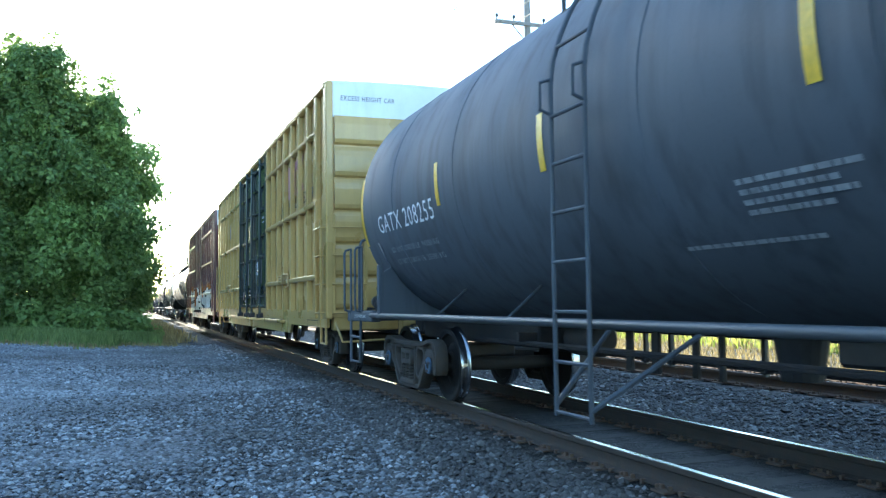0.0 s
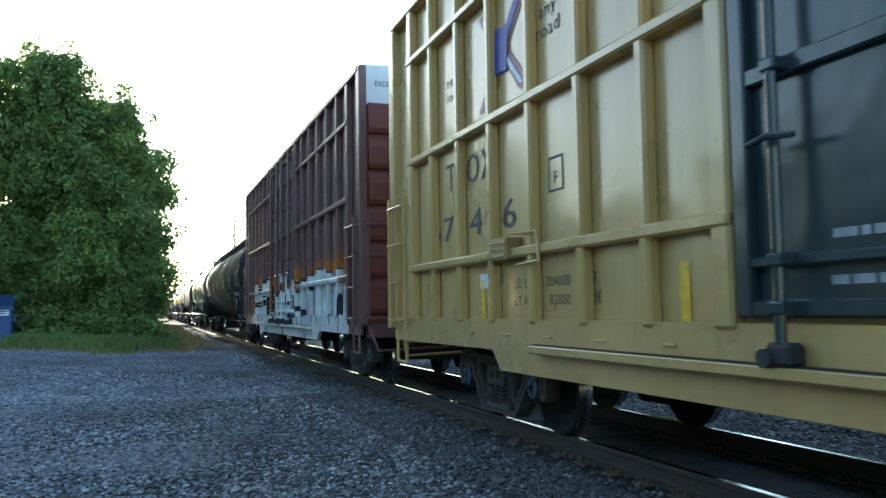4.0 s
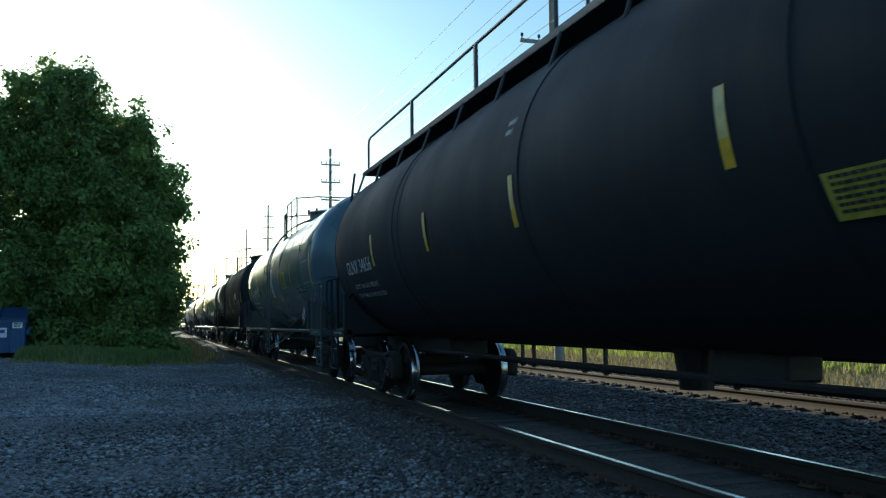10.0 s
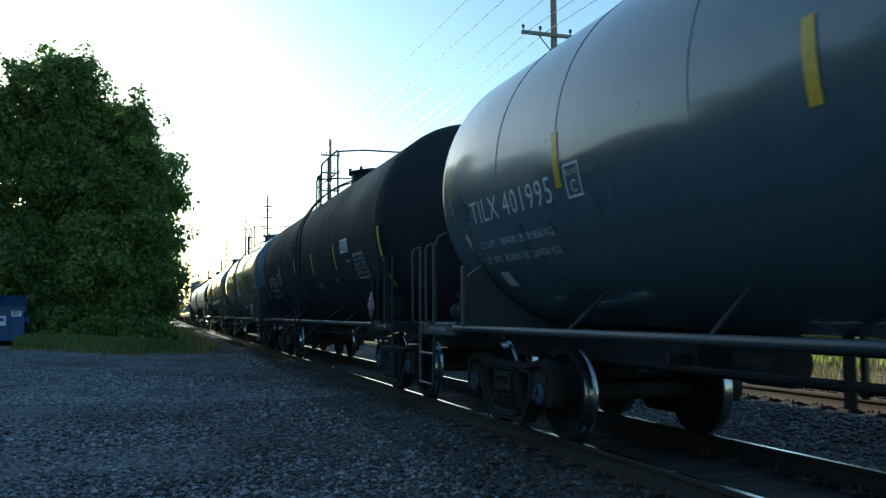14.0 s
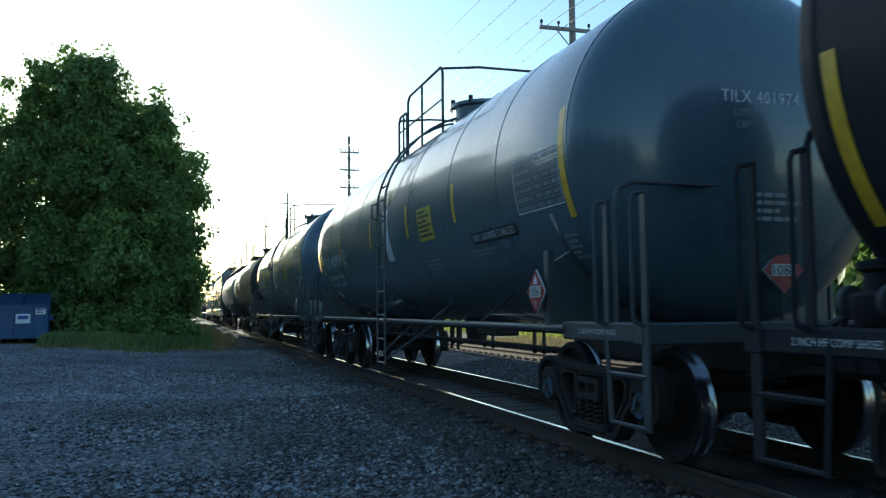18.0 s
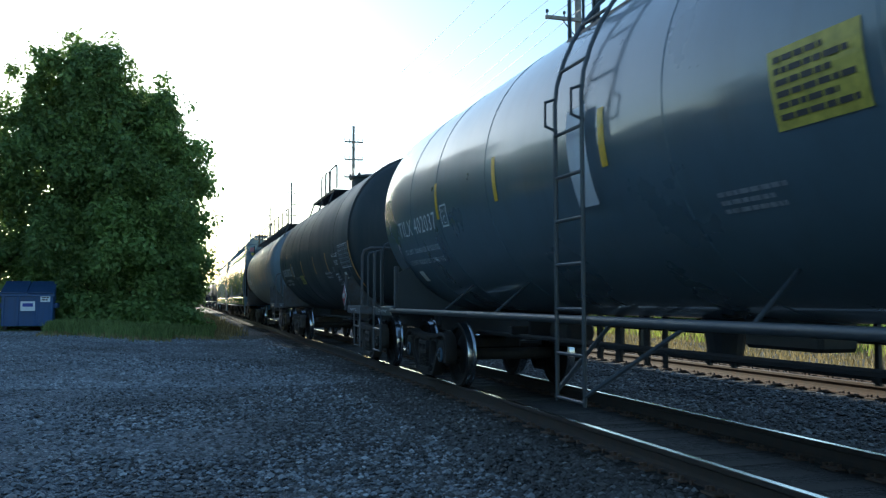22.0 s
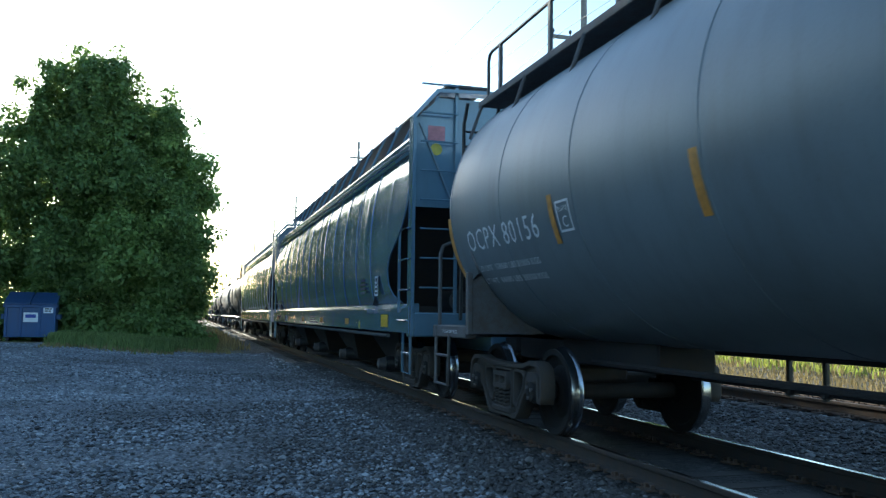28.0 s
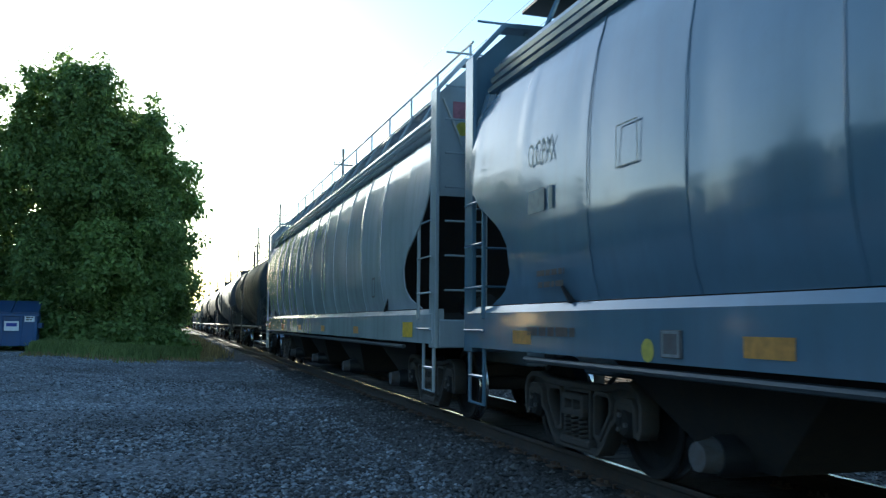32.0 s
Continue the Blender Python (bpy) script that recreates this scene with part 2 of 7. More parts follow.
    second = [(3.25, 0.68, 3.16, 0.98), (3.16, 0.98, 2.94, 1.33), (2.94, 1.33, 2.67, 1.54), (2.67, 1.54, 2.39, 1.59), (2.35, 1.63, 2.13, 1.46), (2.13, 1.46, 2.12, 1.24), (2.12, 1.24, 2.31, 1.01), (2.31, 1.01, 2.45, 0.93), (2.18, 0.83, 1.94, 1.02), (1.94, 1.02, 1.97, 1.17), (1.97, 1.17, 2.01, 1.37),
              (2.74, 2.02, 2.63, 2.1), (2.63, 2.1, 2.32, 2.09), (2.32, 2.09, 2.19, 1.92), (2.19, 1.92, 2.28, 1.74), (2.04, 1.91, 1.87, 1.99), (1.87, 1.99, 1.72, 1.9)]
    third = [(1.0, 1.51, 0.73, 1.71), (0.73, 1.71, 0.39, 1.6), (0.39, 1.6, 0.14, 1.52), (1.0, 1.5, 0.98, 1.29), (0.98, 1.29, 0.89, 1.17), (0.36, 1.16, 0.25, 1.22), (0.25, 1.22, 0.13, 1.24)]
    fourth = [(-0.28, 1.69, -0.4, 2.01), (-0.4, 2.01, -0.73, 2.1), (-0.73, 2.1, -1.18, 2.03), (-1.18, 2.03, -1.44, 1.86), (-1.44, 1.86, -1.57, 1.65), (-1.57, 1.65, -1.45, 1.42), (-1.45, 1.42, -1.14, 1.28), (-1.59, 1.91, -1.79, 1.95), (-1.79, 1.95, -1.93, 1.86), (-1.93, 1.86, -2.08, 1.72), (-2.08, 1.72, -2.31, 1.57),
              (-2.31, 1.57, -2.47, 1.47), (-2.48, 1.47, -2.5, 1.59), (-2.5, 1.59, -2.63, 1.72), (-1.84, 1.32, -1.92, 1.08), (-1.92, 1.08, -1.98, 0.92), (-2.63, 1.15, -2.57, 0.96), (-2.63, 1.66, -2.68, 1.83), (-2.68, 1.83, -2.84, 1.94), (-2.84, 1.94, -3.05, 1.98), (-3.05, 1.98, -3.26, 1.97)]
    fifth = [(-3.5, 1.9, -3.75, 1.5), (-3.75, 1.5, -3.7, 1.0), (-4.3, 1.9, -4.2, 1.0), (-4.8, 1.6, -5.0, 1.2), (-5.6, 1.8, -5.4, 1.0), (-5.9, 1.5, -6.0, 1.1), (-6.4, 1.8, -6.2, 0.9)]
    for line in (first, second, third, fourth, fifth):
        base = mix(t, strokes(line, 0.034), base, black)
    fat = [(4.91, 1.63, 4.62, 1.43), (4.62, 1.43, 4.68, 1.21), (4.68, 1.21, 5.02, 1.07), (5.02, 1.07, 4.66, 0.96), (5.36, 0.78, 5.09, 0.67), (4.36, 1.74, 4.05, 1.75), (3.91, 1.99, 3.83, 2.08), (3.83, 2.08, 3.44, 2.02), (2.62, 1.57, 2.65, 1.0), (2.65, 1.0, 2.47, 0.93), (1.72, 1.87, 1.63, 1.75), (1.63, 1.75, 1.62, 1.51),
           (1.62, 1.51, 1.67, 1.3), (1.67, 1.3, 1.79, 0.99), (0.27, 1.19, 0.27, 0.95), (-1.7, 1.55, -1.73, 1.34), (-1.73, 1.34, -1.94, 1.27), (-1.94, 1.27, -2.46, 1.27), (-2.46, 1.27, -2.72, 1.21), (-2.74, 1.18, -2.75, 1.12), (-1.68, 1.14, -1.05, 1.09), (-2.99, 1.52, -2.95, 1.34), (-2.95, 1.34, -2.96, 1.16)]
    base = mix(t, strokes(fat, 0.056), base, black)
    thin = [(4.35, 1.18, 4.21, 1.2), (4.21, 1.2, 4.2, 1.06), (4.2, 1.06, 4.33, 0.91), (4.33, 0.91, 4.35, 1.18), (3.72, 1.62, 3.49, 1.64), (3.72, 1.62, 3.72, 1.45), (3.72, 1.45, 3.64, 1.36), (3.64, 1.36, 3.53, 1.41), (3.53, 1.41, 3.55, 1.53), (2.9, 1.2, 2.84, 1.45), (2.84, 1.45, 2.7, 1.45), (2.7, 1.45, 2.68, 1.28),
            (2.26, 1.32, 2.17, 1.5), (2.17, 1.5, 2.05, 1.52), (2.05, 1.52, 2.1, 1.31), (1.89, 1.01, 1.54, 1.13), (1.54, 1.13, 0.43, 1.18)]
    thin_b = [(0.7, 1.11, 0.72, 1.29), (0.72, 1.29, 0.51, 1.39), (0.51, 1.39, 0.44, 1.18), (0.64, 1.28, 0.55, 1.31), (0.55, 1.31, 0.56, 1.2), (0.56, 1.2, 0.68, 1.1), (-0.4, 1.67, -0.71, 1.74), (-0.71, 1.74, -0.82, 1.57), (-0.82, 1.57, -0.57, 1.49), (-0.57, 1.49, -0.4, 1.67), (-0.55, 1.65, -0.67, 1.67), (-0.67, 1.67, -0.7, 1.6)]
    for line in (thin, thin_b):
        base = mix(t, strokes(line, 0.020), base, black)
    base = mix(t, strokes([(0.31, 0.86, -0.02, 0.88), (0.2, 0.66, 0.02, 0.66)], 0.10), base, orange)
    blue = [(-0.60, 1.66, -0.61, 1.56), (-2.95, 1.42, -2.96, 1.26), (2.72, 1.16, 2.74, 1.04), (4.95, 1.46, 4.90, 1.36), (-1.88, 1.12, -1.87, 1.0), (-2.2, 1.27, -2.21, 1.18), (3.36, 1.3, 3.37, 1.1)]
    base = mix(t, strokes(blue, 0.022), base, (0.06, 0.16, 0.42))
    rnd = random.Random(12)
    scrawl = []
    for i in range(28):
        ya, za, a = rnd.uniform(7.44, 7.80), 2.60 + 2.3 * i / 28 + rnd.uniform(-0.1, 0.1), rnd.uniform(0, 6.28)
        scrawl.append((ya, za, min(7.84, ya + 0.16 * math.cos(a)), za + 0.16 * math.sin(a)))
    scrawl += [(7.62, 2.3, 7.74, 2.05), (7.74, 2.05, 7.6, 1.9), (7.6, 1.9, 7.75, 1.65)]
    base = mix(t, math2("MULTIPLY", strokes(scrawl, 0.013), 0.75), base, (0.5, 0.52, 0.54))
    link(base, p.inputs["Base Color"])
    p.inputs["Roughness"].default_value = 0.30
    p.inputs["Specular IOR Level"].default_value = 0.42
    bump(t, tex(t, "Noise", 1.6, detail=2).outputs["Fac"], 0.12, 0.05, p)
    return m


M = {}
M["tank_black"] = paint("tank_black", (0.026, 0.029, 0.035), 0.6, (0.05, 0.047, 0.044), 0.5, 0.45, spec=0.18)
M["tank_slate"] = paint("tank_slate", (0.074, 0.090, 0.112), 0.60, (0.028, 0.030, 0.035), 0.45, 0.85)
M["tank_teal"] = paint("tank_teal", (0.085, 0.135, 0.168), 0.27, (0.06, 0.07, 0.075), 0.3, 0.3, wavy=0.07, coat=0.5)
M["tank_grey"] = paint("tank_grey", (0.17, 0.205, 0.225), 0.36, (0.10, 0.09, 0.08), 0.4, 0.3)
M["tank_dusty"] = paint("tank_dusty", (0.034, 0.043, 0.045), 0.46, (0.075, 0.068, 0.058), 0.6, 0.6, spec=0.38)
M["yellow"] = paint("yellow", (0.52, 0.335, 0.115), 0.27, (0.22, 0.13, 0.05), 0.35, 0.3, wavy=0.12, coat=0.3)
M["door_navy"] = paint("door_navy", (0.026, 0.044, 0.047), 0.18, (0.07, 0.075, 0.07), 0.5, 0.35, wavy=0.3)
M["brown"] = graffiti("brown_sprayed", (0.165, 0.080, 0.076))
M["oxide"] = paint("oxide", (0.16, 0.035, 0.022), 0.5, (0.05, 0.03, 0.03), 0.5, 0.4)
M["hopper_blue"] = paint("hopper_blue", (0.115, 0.195, 0.262), 0.16, (0.09, 0.10, 0.11), 0.25, 0.22, wavy=0.10, coat=0.6)
M["hopper_grey"] = paint("hopper_grey", (0.40, 0.44, 0.455), 0.17, (0.15, 0.14, 0.13), 0.3, 0.3, wavy=0.10, coat=0.5)
M["white"] = paint("white_paint", (0.74, 0.77, 0.80), 0.45, (0.35, 0.34, 0.32), 0.3, 0.25)
M["letter"] = plain("letter_white", (0.76, 0.78, 0.80), 0.55, var=0.15)
M["letter_dark"] = plain("letter_dark", (0.05, 0.045, 0.04), 0.6)
M["letter_red"] = plain("letter_red", (0.40, 0.03, 0.03), 0.6)
M["reflect"] = plain("reflective_yellow", (0.75, 0.46, 0.03), 0.35, var=0.18)
M["reflect_pale"] = plain("faded_reflective", (0.70, 0.56, 0.22), 0.35, var=0.12)
M["orange"] = plain("faded_orange", (0.55, 0.25, 0.045), 0.45, var=0.25)
M["letter_faded"] = plain("faded_letter", (0.27, 0.29, 0.31), 0.55, var=0.3)
M["reflect_white"] = plain("reflective_white", (0.75, 0.74, 0.66), 0.35, var=0.12)
M["sticker"] = plain("yellow_sticker", (0.50, 0.42, 0.06), 0.45)
M["silver"] = plain("silver_paint", (0.22, 0.24, 0.25), 0.35)
M["black_panel"] = plain("black_panel", (0.012, 0.013, 0.016), 0.5)
M["red_sign"] = plain("red_sign", (0.36, 0.030, 0.035), 0.5)
M["blue_dark"] = plain("blue_mark", (0.03, 0.05, 0.30), 0.5)
M["violet"] = plain("violet_spray", (0.16, 0.13, 0.42), 0.4)
M["rose"] = plain("rose_mark", (0.42, 0.16, 0.18), 0.5)
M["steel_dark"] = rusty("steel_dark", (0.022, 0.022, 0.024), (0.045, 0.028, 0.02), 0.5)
M["steel_black"] = plain("steel_black", (0.018, 0.019, 0.022), 0.5)
M["cast"] = rusty("cast_steel", (0.022, 0.020, 0.019), (0.038, 0.027, 0.020), 0.7, 0.9)
M["cast_dusty"] = rusty("dusty_cast_steel", (0.062, 0.055, 0.049), (0.085, 0.062, 0.046), 0.7, 0.9)
M["worn_grey"] = rusty("worn_grey", (0.11, 0.11, 0.115), (0.09, 0.06, 0.04), 0.6, 0.7)
M["wheel"] = rusty("wheel_steel", (0.011, 0.010, 0.010), (0.022, 0.015, 0.011), 0.6, 0.85)
M["tread"] = plain("wheel_tread", (0.42, 0.43, 0.45), 0.22, 1.0, 0.1, 30, 0.05)
M["cap_blue"] = plain("bearing_cap", (0.045, 0.09, 0.145), 0.6, var=0.45)
M["pipe"] = paint("grey_pipe", (0.058, 0.068, 0.078), 0.42, (0.05, 0.05, 0.05), 0.4, 0.2)
M["rail"] = rusty("rail_side", (0.11, 0.075, 0.055), (0.16, 0.075, 0.035), 0.6, 0.8)
M["rail_dark"] = rusty("rail_side_dusty", (0.045, 0.036, 0.03), (0.07, 0.04, 0.025), 0.6, 0.85)
M["rail_top"] = plain("rail_top", (0.42, 0.42, 0.43), 0.2, 1.0, 0.1, 20, 0.03)
M["tie"] = rusty("tie_wood", (0.032, 0.027, 0.023), (0.055, 0.047, 0.04), 0.5, 0.9)
M["print_brown"] = plain("worn_print", (0.29, 0.185, 0.07), 0.5)
M["print_faint"] = plain("faint_print", (0.30, 0.30, 0.24), 0.5)
M["gravel"] = stones("gravel", (0.17, 0.18, 0.20), (0.46, 0.47, 0.49), 26.0, height=0.04, stain=(-1.2, 2.8, 0.62, (0.075, 0.066, 0.06)))
M["ballast"] = stones("ballast", (0.065, 0.063, 0.066), (0.17, 0.168, 0.17), 17.0, height=0.05)
M["dark_ballast"] = stones("dark_ballast", (0.022, 0.020, 0.019), (0.062, 0.056, 0.051), 17.0, height=0.05)
M["stone_dark"] = island_mat("dusty_stone", (0.045, 0.041, 0.038), (0.145, 0.136, 0.13), 0.8, c=(0.33, 0.33, 0.33), patch=(0.6, 0.5, (0.04, 0.034, 0.03)))
M["stone"] = island_mat("loose_stone", (0.12, 0.125, 0.135), (0.36, 0.365, 0.375), 0.7, c=(0.52, 0.53, 0.54), patch=(0.28, 0.7, (0.095, 0.085, 0.078)))
M["grass"] = island_mat("grass_blade", (0.22, 0.28, 0.045), (0.46, 0.49, 0.11), 0.7, 0.5)
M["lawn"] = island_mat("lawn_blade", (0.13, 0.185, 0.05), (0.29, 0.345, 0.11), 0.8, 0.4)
M["dry"] = island_mat("dry_grass", (0.22, 0.17, 0.07), (0.46, 0.35, 0.16), 0.8, 0.3)
M["leaf"] = island_mat("leaf", (0.11, 0.185, 0.05), (0.265, 0.365, 0.11), 0.5, 0.5)
M["leaf_pale"] = island_mat("leaf_pale", (0.16, 0.255, 0.065), (0.345, 0.46, 0.14), 0.5, 0.5)
M["bark"] = rusty("bark", (0.09, 0.07, 0.05), (0.05, 0.04, 0.03), 0.6, 0.9)
# wood tone raised to stand in for haze against the bright sky
M["pole"] = rusty("pole_wood_hazed", (0.30, 0.275, 0.255), (0.20, 0.18, 0.165), 0.6, 0.9)
M["soil"] = stones("soil", (0.15, 0.125, 0.08), (0.32, 0.265, 0.16), 9.0)
M["bin_blue"] = paint("bin_blue", (0.022, 0.075, 0.20), 0.45, (0.05, 0.05, 0.06), 0.5, 0.4)
M["bin_lid"] = plain("bin_lid", (0.018, 0.050, 0.125), 0.5)
M["glass_dark"] = plain("insulator", (0.05, 0.05, 0.05), 0.2)


# ---- mesh helpers ----
def mesh_of(bm, name, mats, smooth=False):
    me = bpy.data.meshes.new(name)
    bm.to_mesh(me)
    bm.free()
    for m in mats if isinstance(mats, (list, tuple)) else [mats]:
        me.materials.append(m)
    if smooth:
        me.polygons.foreach_set("use_smooth", [True] * len(me.polygons))
        me.set_sharp_from_angle(angle=radians(38))
    return me


def part(name, bm, material, parent, label="", smooth=False):
    me = bm if isinstance(bm, bpy.types.Mesh) else mesh_of(bm, name, material, smooth)
    ob = new(name, me)
    ob.parent = parent
    return tagged(ob, label)


def thing(name, label, category, group="", kind="", at=(0, 0, 0), turn=0):
    ob = tagged(new(name), label, category, group, kind)
    ob.matrix_world = pose(*at, 0, 0, turn)
    return ob


def bm_new():
    return bmesh.new()


def box(bm, x0, x1, y0, y1, z0, z1, bevel=0.0):
    vs = [bm.verts.new((x, y, z)) for x in (x0, x1) for y in (y0, y1) for z in (z0, z1)]
    for q in ((0, 1, 3, 2), (4, 6, 7, 5), (0, 4, 5, 1), (2, 3, 7, 6), (0, 2, 6, 4), (1, 5, 7, 3)):
        bm.faces.new([vs[i] for i in q])
    if bevel:
        es = list({e for v in vs for e in v.link_edges})
        bmesh.ops.bevel(bm, geom=es, offset=bevel, segments=1, affect="EDGES", profile=0.5)
    return bm


def sweep(bm, pts, r, n=8, closed=False):
    """A round bar along a line of points."""
    pts = [Vector(p) for p in pts]
    rings, up = [], None
    for i, p in enumerate(pts):
        a = pts[(i - 1) % len(pts)] if (i or closed) else p
        b = pts[(i + 1) % len(pts)] if (i < len(pts) - 1 or closed) else p
        d = ((b - p).normalized() + (p - a).normalized()).normalized()
        if up is None:
            up = d.orthogonal().normalized()
        up = (up - d * up.dot(d)).normalized()
        w = d.cross(up)
        half = (b - p).normalized().dot(d) if b != p else 1
        s = r / max(0.5, half)
        rings.append([bm.verts.new(p + (up * math.cos(2 * math.pi * j / n) + w * math.sin(2 * math.pi * j / n)) * (s if False else r)) for j in range(n)])
    m = len(rings)
    for i in range(m if closed else m - 1):
        a, b = rings[i], rings[(i + 1) % m]
        for j in range(n):
            bm.faces.new((a[j], a[(j + 1) % n], b[(j + 1) % n], b[j]))
    if not closed:
        bm.faces.new(rings[0][::-1])
        bm.faces.new(rings[-1])
    return bm


def lathe(bm, prof, n=48, axis="y", centre=(0, 0, 0), mats=None):
    """Turn a profile of (along, radius) about an axis."""
    cx, cy, cz = centre
    rings = []
    for a, r in prof:
        ring = []
        for j in range(n if r > 1e-6 else 1):
            t = 2 * math.pi * j / n
            c, s = r * math.cos(t), r * math.sin(t)
            co = {"y": (cx + c, cy + a, cz + s), "x": (cx + a, cy + c, cz + s), "z": (cx + c, cy + s, cz + a)}[axis]
            ring.append(bm.verts.new(co))
        rings.append(ring)
    for i in range(len(rings) - 1):
        a, b = rings[i], rings[i + 1]
        for j in range(n):
            q = [a[j % len(a)], a[(j + 1) % len(a)], b[(j + 1) % len(b)], b[j % len(b)]]
            q = list(dict.fromkeys(q))
            if len(q) > 2:
                f = bm.faces.new(q)
                if mats:
                    f.material_index = mats[i]
    bmesh.ops.recalc_face_normals(bm, faces=bm.faces)
    return bm


def flat_shape(loops, depth, bevel=0.0):
    """A plate from 2D loops (the first the outline, the rest holes), as a mesh in its own xy plane."""
    cu = bpy.data.curves.new("shape", "CURVE")
    cu.dimensions, cu.fill_mode = "2D", "BOTH"
    cu.extrude, cu.bevel_depth, cu.bevel_resolution = depth / 2, bevel, 0
    for loop in loops:
        sp = cu.splines.new("POLY")
        sp.points.add(len(loop) - 1)
        for q, (x, y) in zip(sp.points, loop):
            q.co = (x, y, 0, 1)
        sp.use_cyclic_u = True
    return curve_bm(cu)


def curve_bm(cu):
    ob = bpy.data.objects.new("tmp", cu)
    me = bpy.data.meshes.new_from_object(ob)
    bm = bmesh.new()
    bm.from_mesh(me)
    bpy.data.objects.remove(ob)
    bpy.data.meshes.remove(me)
    bpy.data.curves.remove(cu)
    return bm


def letters(text, size, spacing=1.0, line=1.0):
    cu = bpy.data.curves.new("text", "FONT")
    cu.body, cu.size, cu.resolution_u, cu.space_character, cu.space_line = text, size, 2, spacing, line
    cu.align_x = "CENTER"
    return curve_bm(cu)


def fit_text(text, w, h, spacing=1.1, line=1.0):
    """Lettering scaled to a width and height, centred on the origin."""
    bm = letters(text, 1.0, spacing, line)
    xs, ys = [v.co.x for v in bm.verts], [v.co.y for v in bm.verts]
    cx, cy = (min(xs) + max(xs)) / 2, (min(ys) + max(ys)) / 2
    fx, fy = w / (max(xs) - min(xs)), h / (max(ys) - min(ys))
    for v in bm.verts:
        v.co.x, v.co.y = (v.co.x - cx) * fx, (v.co.y - cy) * fy
    return bm


def bars(lines, size, gap=1.7, seed=0):
    """Rows of short bars, for small print."""
    rnd = random.Random(seed)
    bm = bmesh.new()
    for i, w in enumerate(lines):
        x = -max(lines) / 2
        end = x + w
        while x < end - size * 0.3:
            l = min(rnd.uniform(1.2, 3.4) * size, end - x)
            y = -i * size * gap
            bm.faces.new([bm.verts.new(c) for c in ((x, y, 0), (x + l, y, 0), (x + l, y + size, 0), (x, y + size, 0))])
            x += l + size * 0.45
    return bm


def plate(loop):
    bm = bmesh.new()
    bm.faces.new([bm.verts.new((x, y, 0)) for x, y in loop])
    return bm


def rect(w, h, cx=0.0, cy=0.0, bm=None):
    bm = bm or bmesh.new()
    bm.faces.new([bm.verts.new(c) for c in ((cx - w / 2, cy - h / 2, 0), (cx + w / 2, cy - h / 2, 0), (cx + w / 2, cy + h / 2, 0), (cx - w / 2, cy + h / 2, 0))])
    return bm


def frame_rect(w, h, t, cx=0.0, cy=0.0, bm=None):
    bm = bm or bmesh.new()
    rect(w, t, cx, cy + h / 2, bm), rect(w, t, cx, cy - h / 2, bm)
    rect(t, h - t, cx - w / 2 + t / 2, cy, bm), rect(t, h - t, cx + w / 2 - t / 2, cy, bm)
    return bm


def on_side(bm, y, z, x, squeeze=1.0):
    """Lay a flat mark on a flat car side that faces -x; it reads from the track's open side."""
    for v in bm.verts:
        v.co = Vector((x, y - v.co.x * squeeze, z + v.co.y))
    bmesh.ops.recalc_face_normals(bm, faces=bm.faces)
    for f in bm.faces:
        f.normal_update()
        if f.normal.x > 0:
            f.normal_flip()
    return bm


def on_tank(bm, y, z, zc, r, lift=0.006, squeeze=1.0):
    """Wrap a flat mark round a tank's side."""
    lo = min(v.co.y for v in bm.verts)
    hi = max(v.co.y for v in bm.verts)
    step = 0.09
    c = lo + step
    while c < hi:
        bmesh.ops.bisect_plane(bm, geom=bm.verts[:] + bm.edges[:] + bm.faces[:], plane_co=(0, c, 0), plane_no=(0, 1, 0))
        c += step
    p0 = math.asin(max(-1, min(1, (z - zc) / r)))
    for v in bm.verts:
        p = p0 + v.co.y / r
        v.co = Vector((-(r + lift) * math.cos(p), y - v.co.x * squeeze, zc + (r + lift) * math.sin(p)))
    for f in bm.faces:
        f.normal_update()
        if f.normal.x > 0:
            f.normal_flip()
    return bm


def on_end(bm, x, z, y):
    """Lay a flat mark on a car end that faces -y."""
    for v in bm.verts:
        v.co = Vector((x + v.co.x, y, z + v.co.y))
    return bm


# ---- running gear ----
TRUCK = {}


def inset(loop, d):
    """A closed outline moved inwards by d (its points run anticlockwise)."""
    out, n = [], len(loop)
    for i in range(n):
        p, a, b = Vector(loop[i]), Vector(loop[i - 1]), Vector(loop[(i + 1) % n])
        u, w = (p - a).normalized(), (b - p).normalized()
        nu, nw = Vector((-u.y, u.x)), Vector((-w.y, w.x))
        m = (nu + nw).normalized()
        q = p + m * d / max(0.45, m.dot(nu))
        out.append((q.x, q.y))
    return out


def upright(bm, x=0.0):
    """Turn a plate drawn in xy to stand along a car's side."""
    for v in bm.verts:
        v.co = Vector((x + v.co.z, v.co.x, v.co.y))
    bmesh.ops.recalc_face_normals(bm, faces=bm.faces)
    return bm


def join(bm, other):
    me = bpy.data.meshes.new("tmp")
    other.to_mesh(me)
    other.free()
    bm.from_mesh(me)
    bpy.data.meshes.remove(me)
    return bm


def two(key, bm, name, smooth=False):
    """The same casting clean and dusty."""
    TRUCK[key + "_dusty"] = mesh_of(bm.copy(), name, M["cast_dusty"], smooth)
    TRUCK[key] = mesh_of(bm, name, M["cast"], smooth)


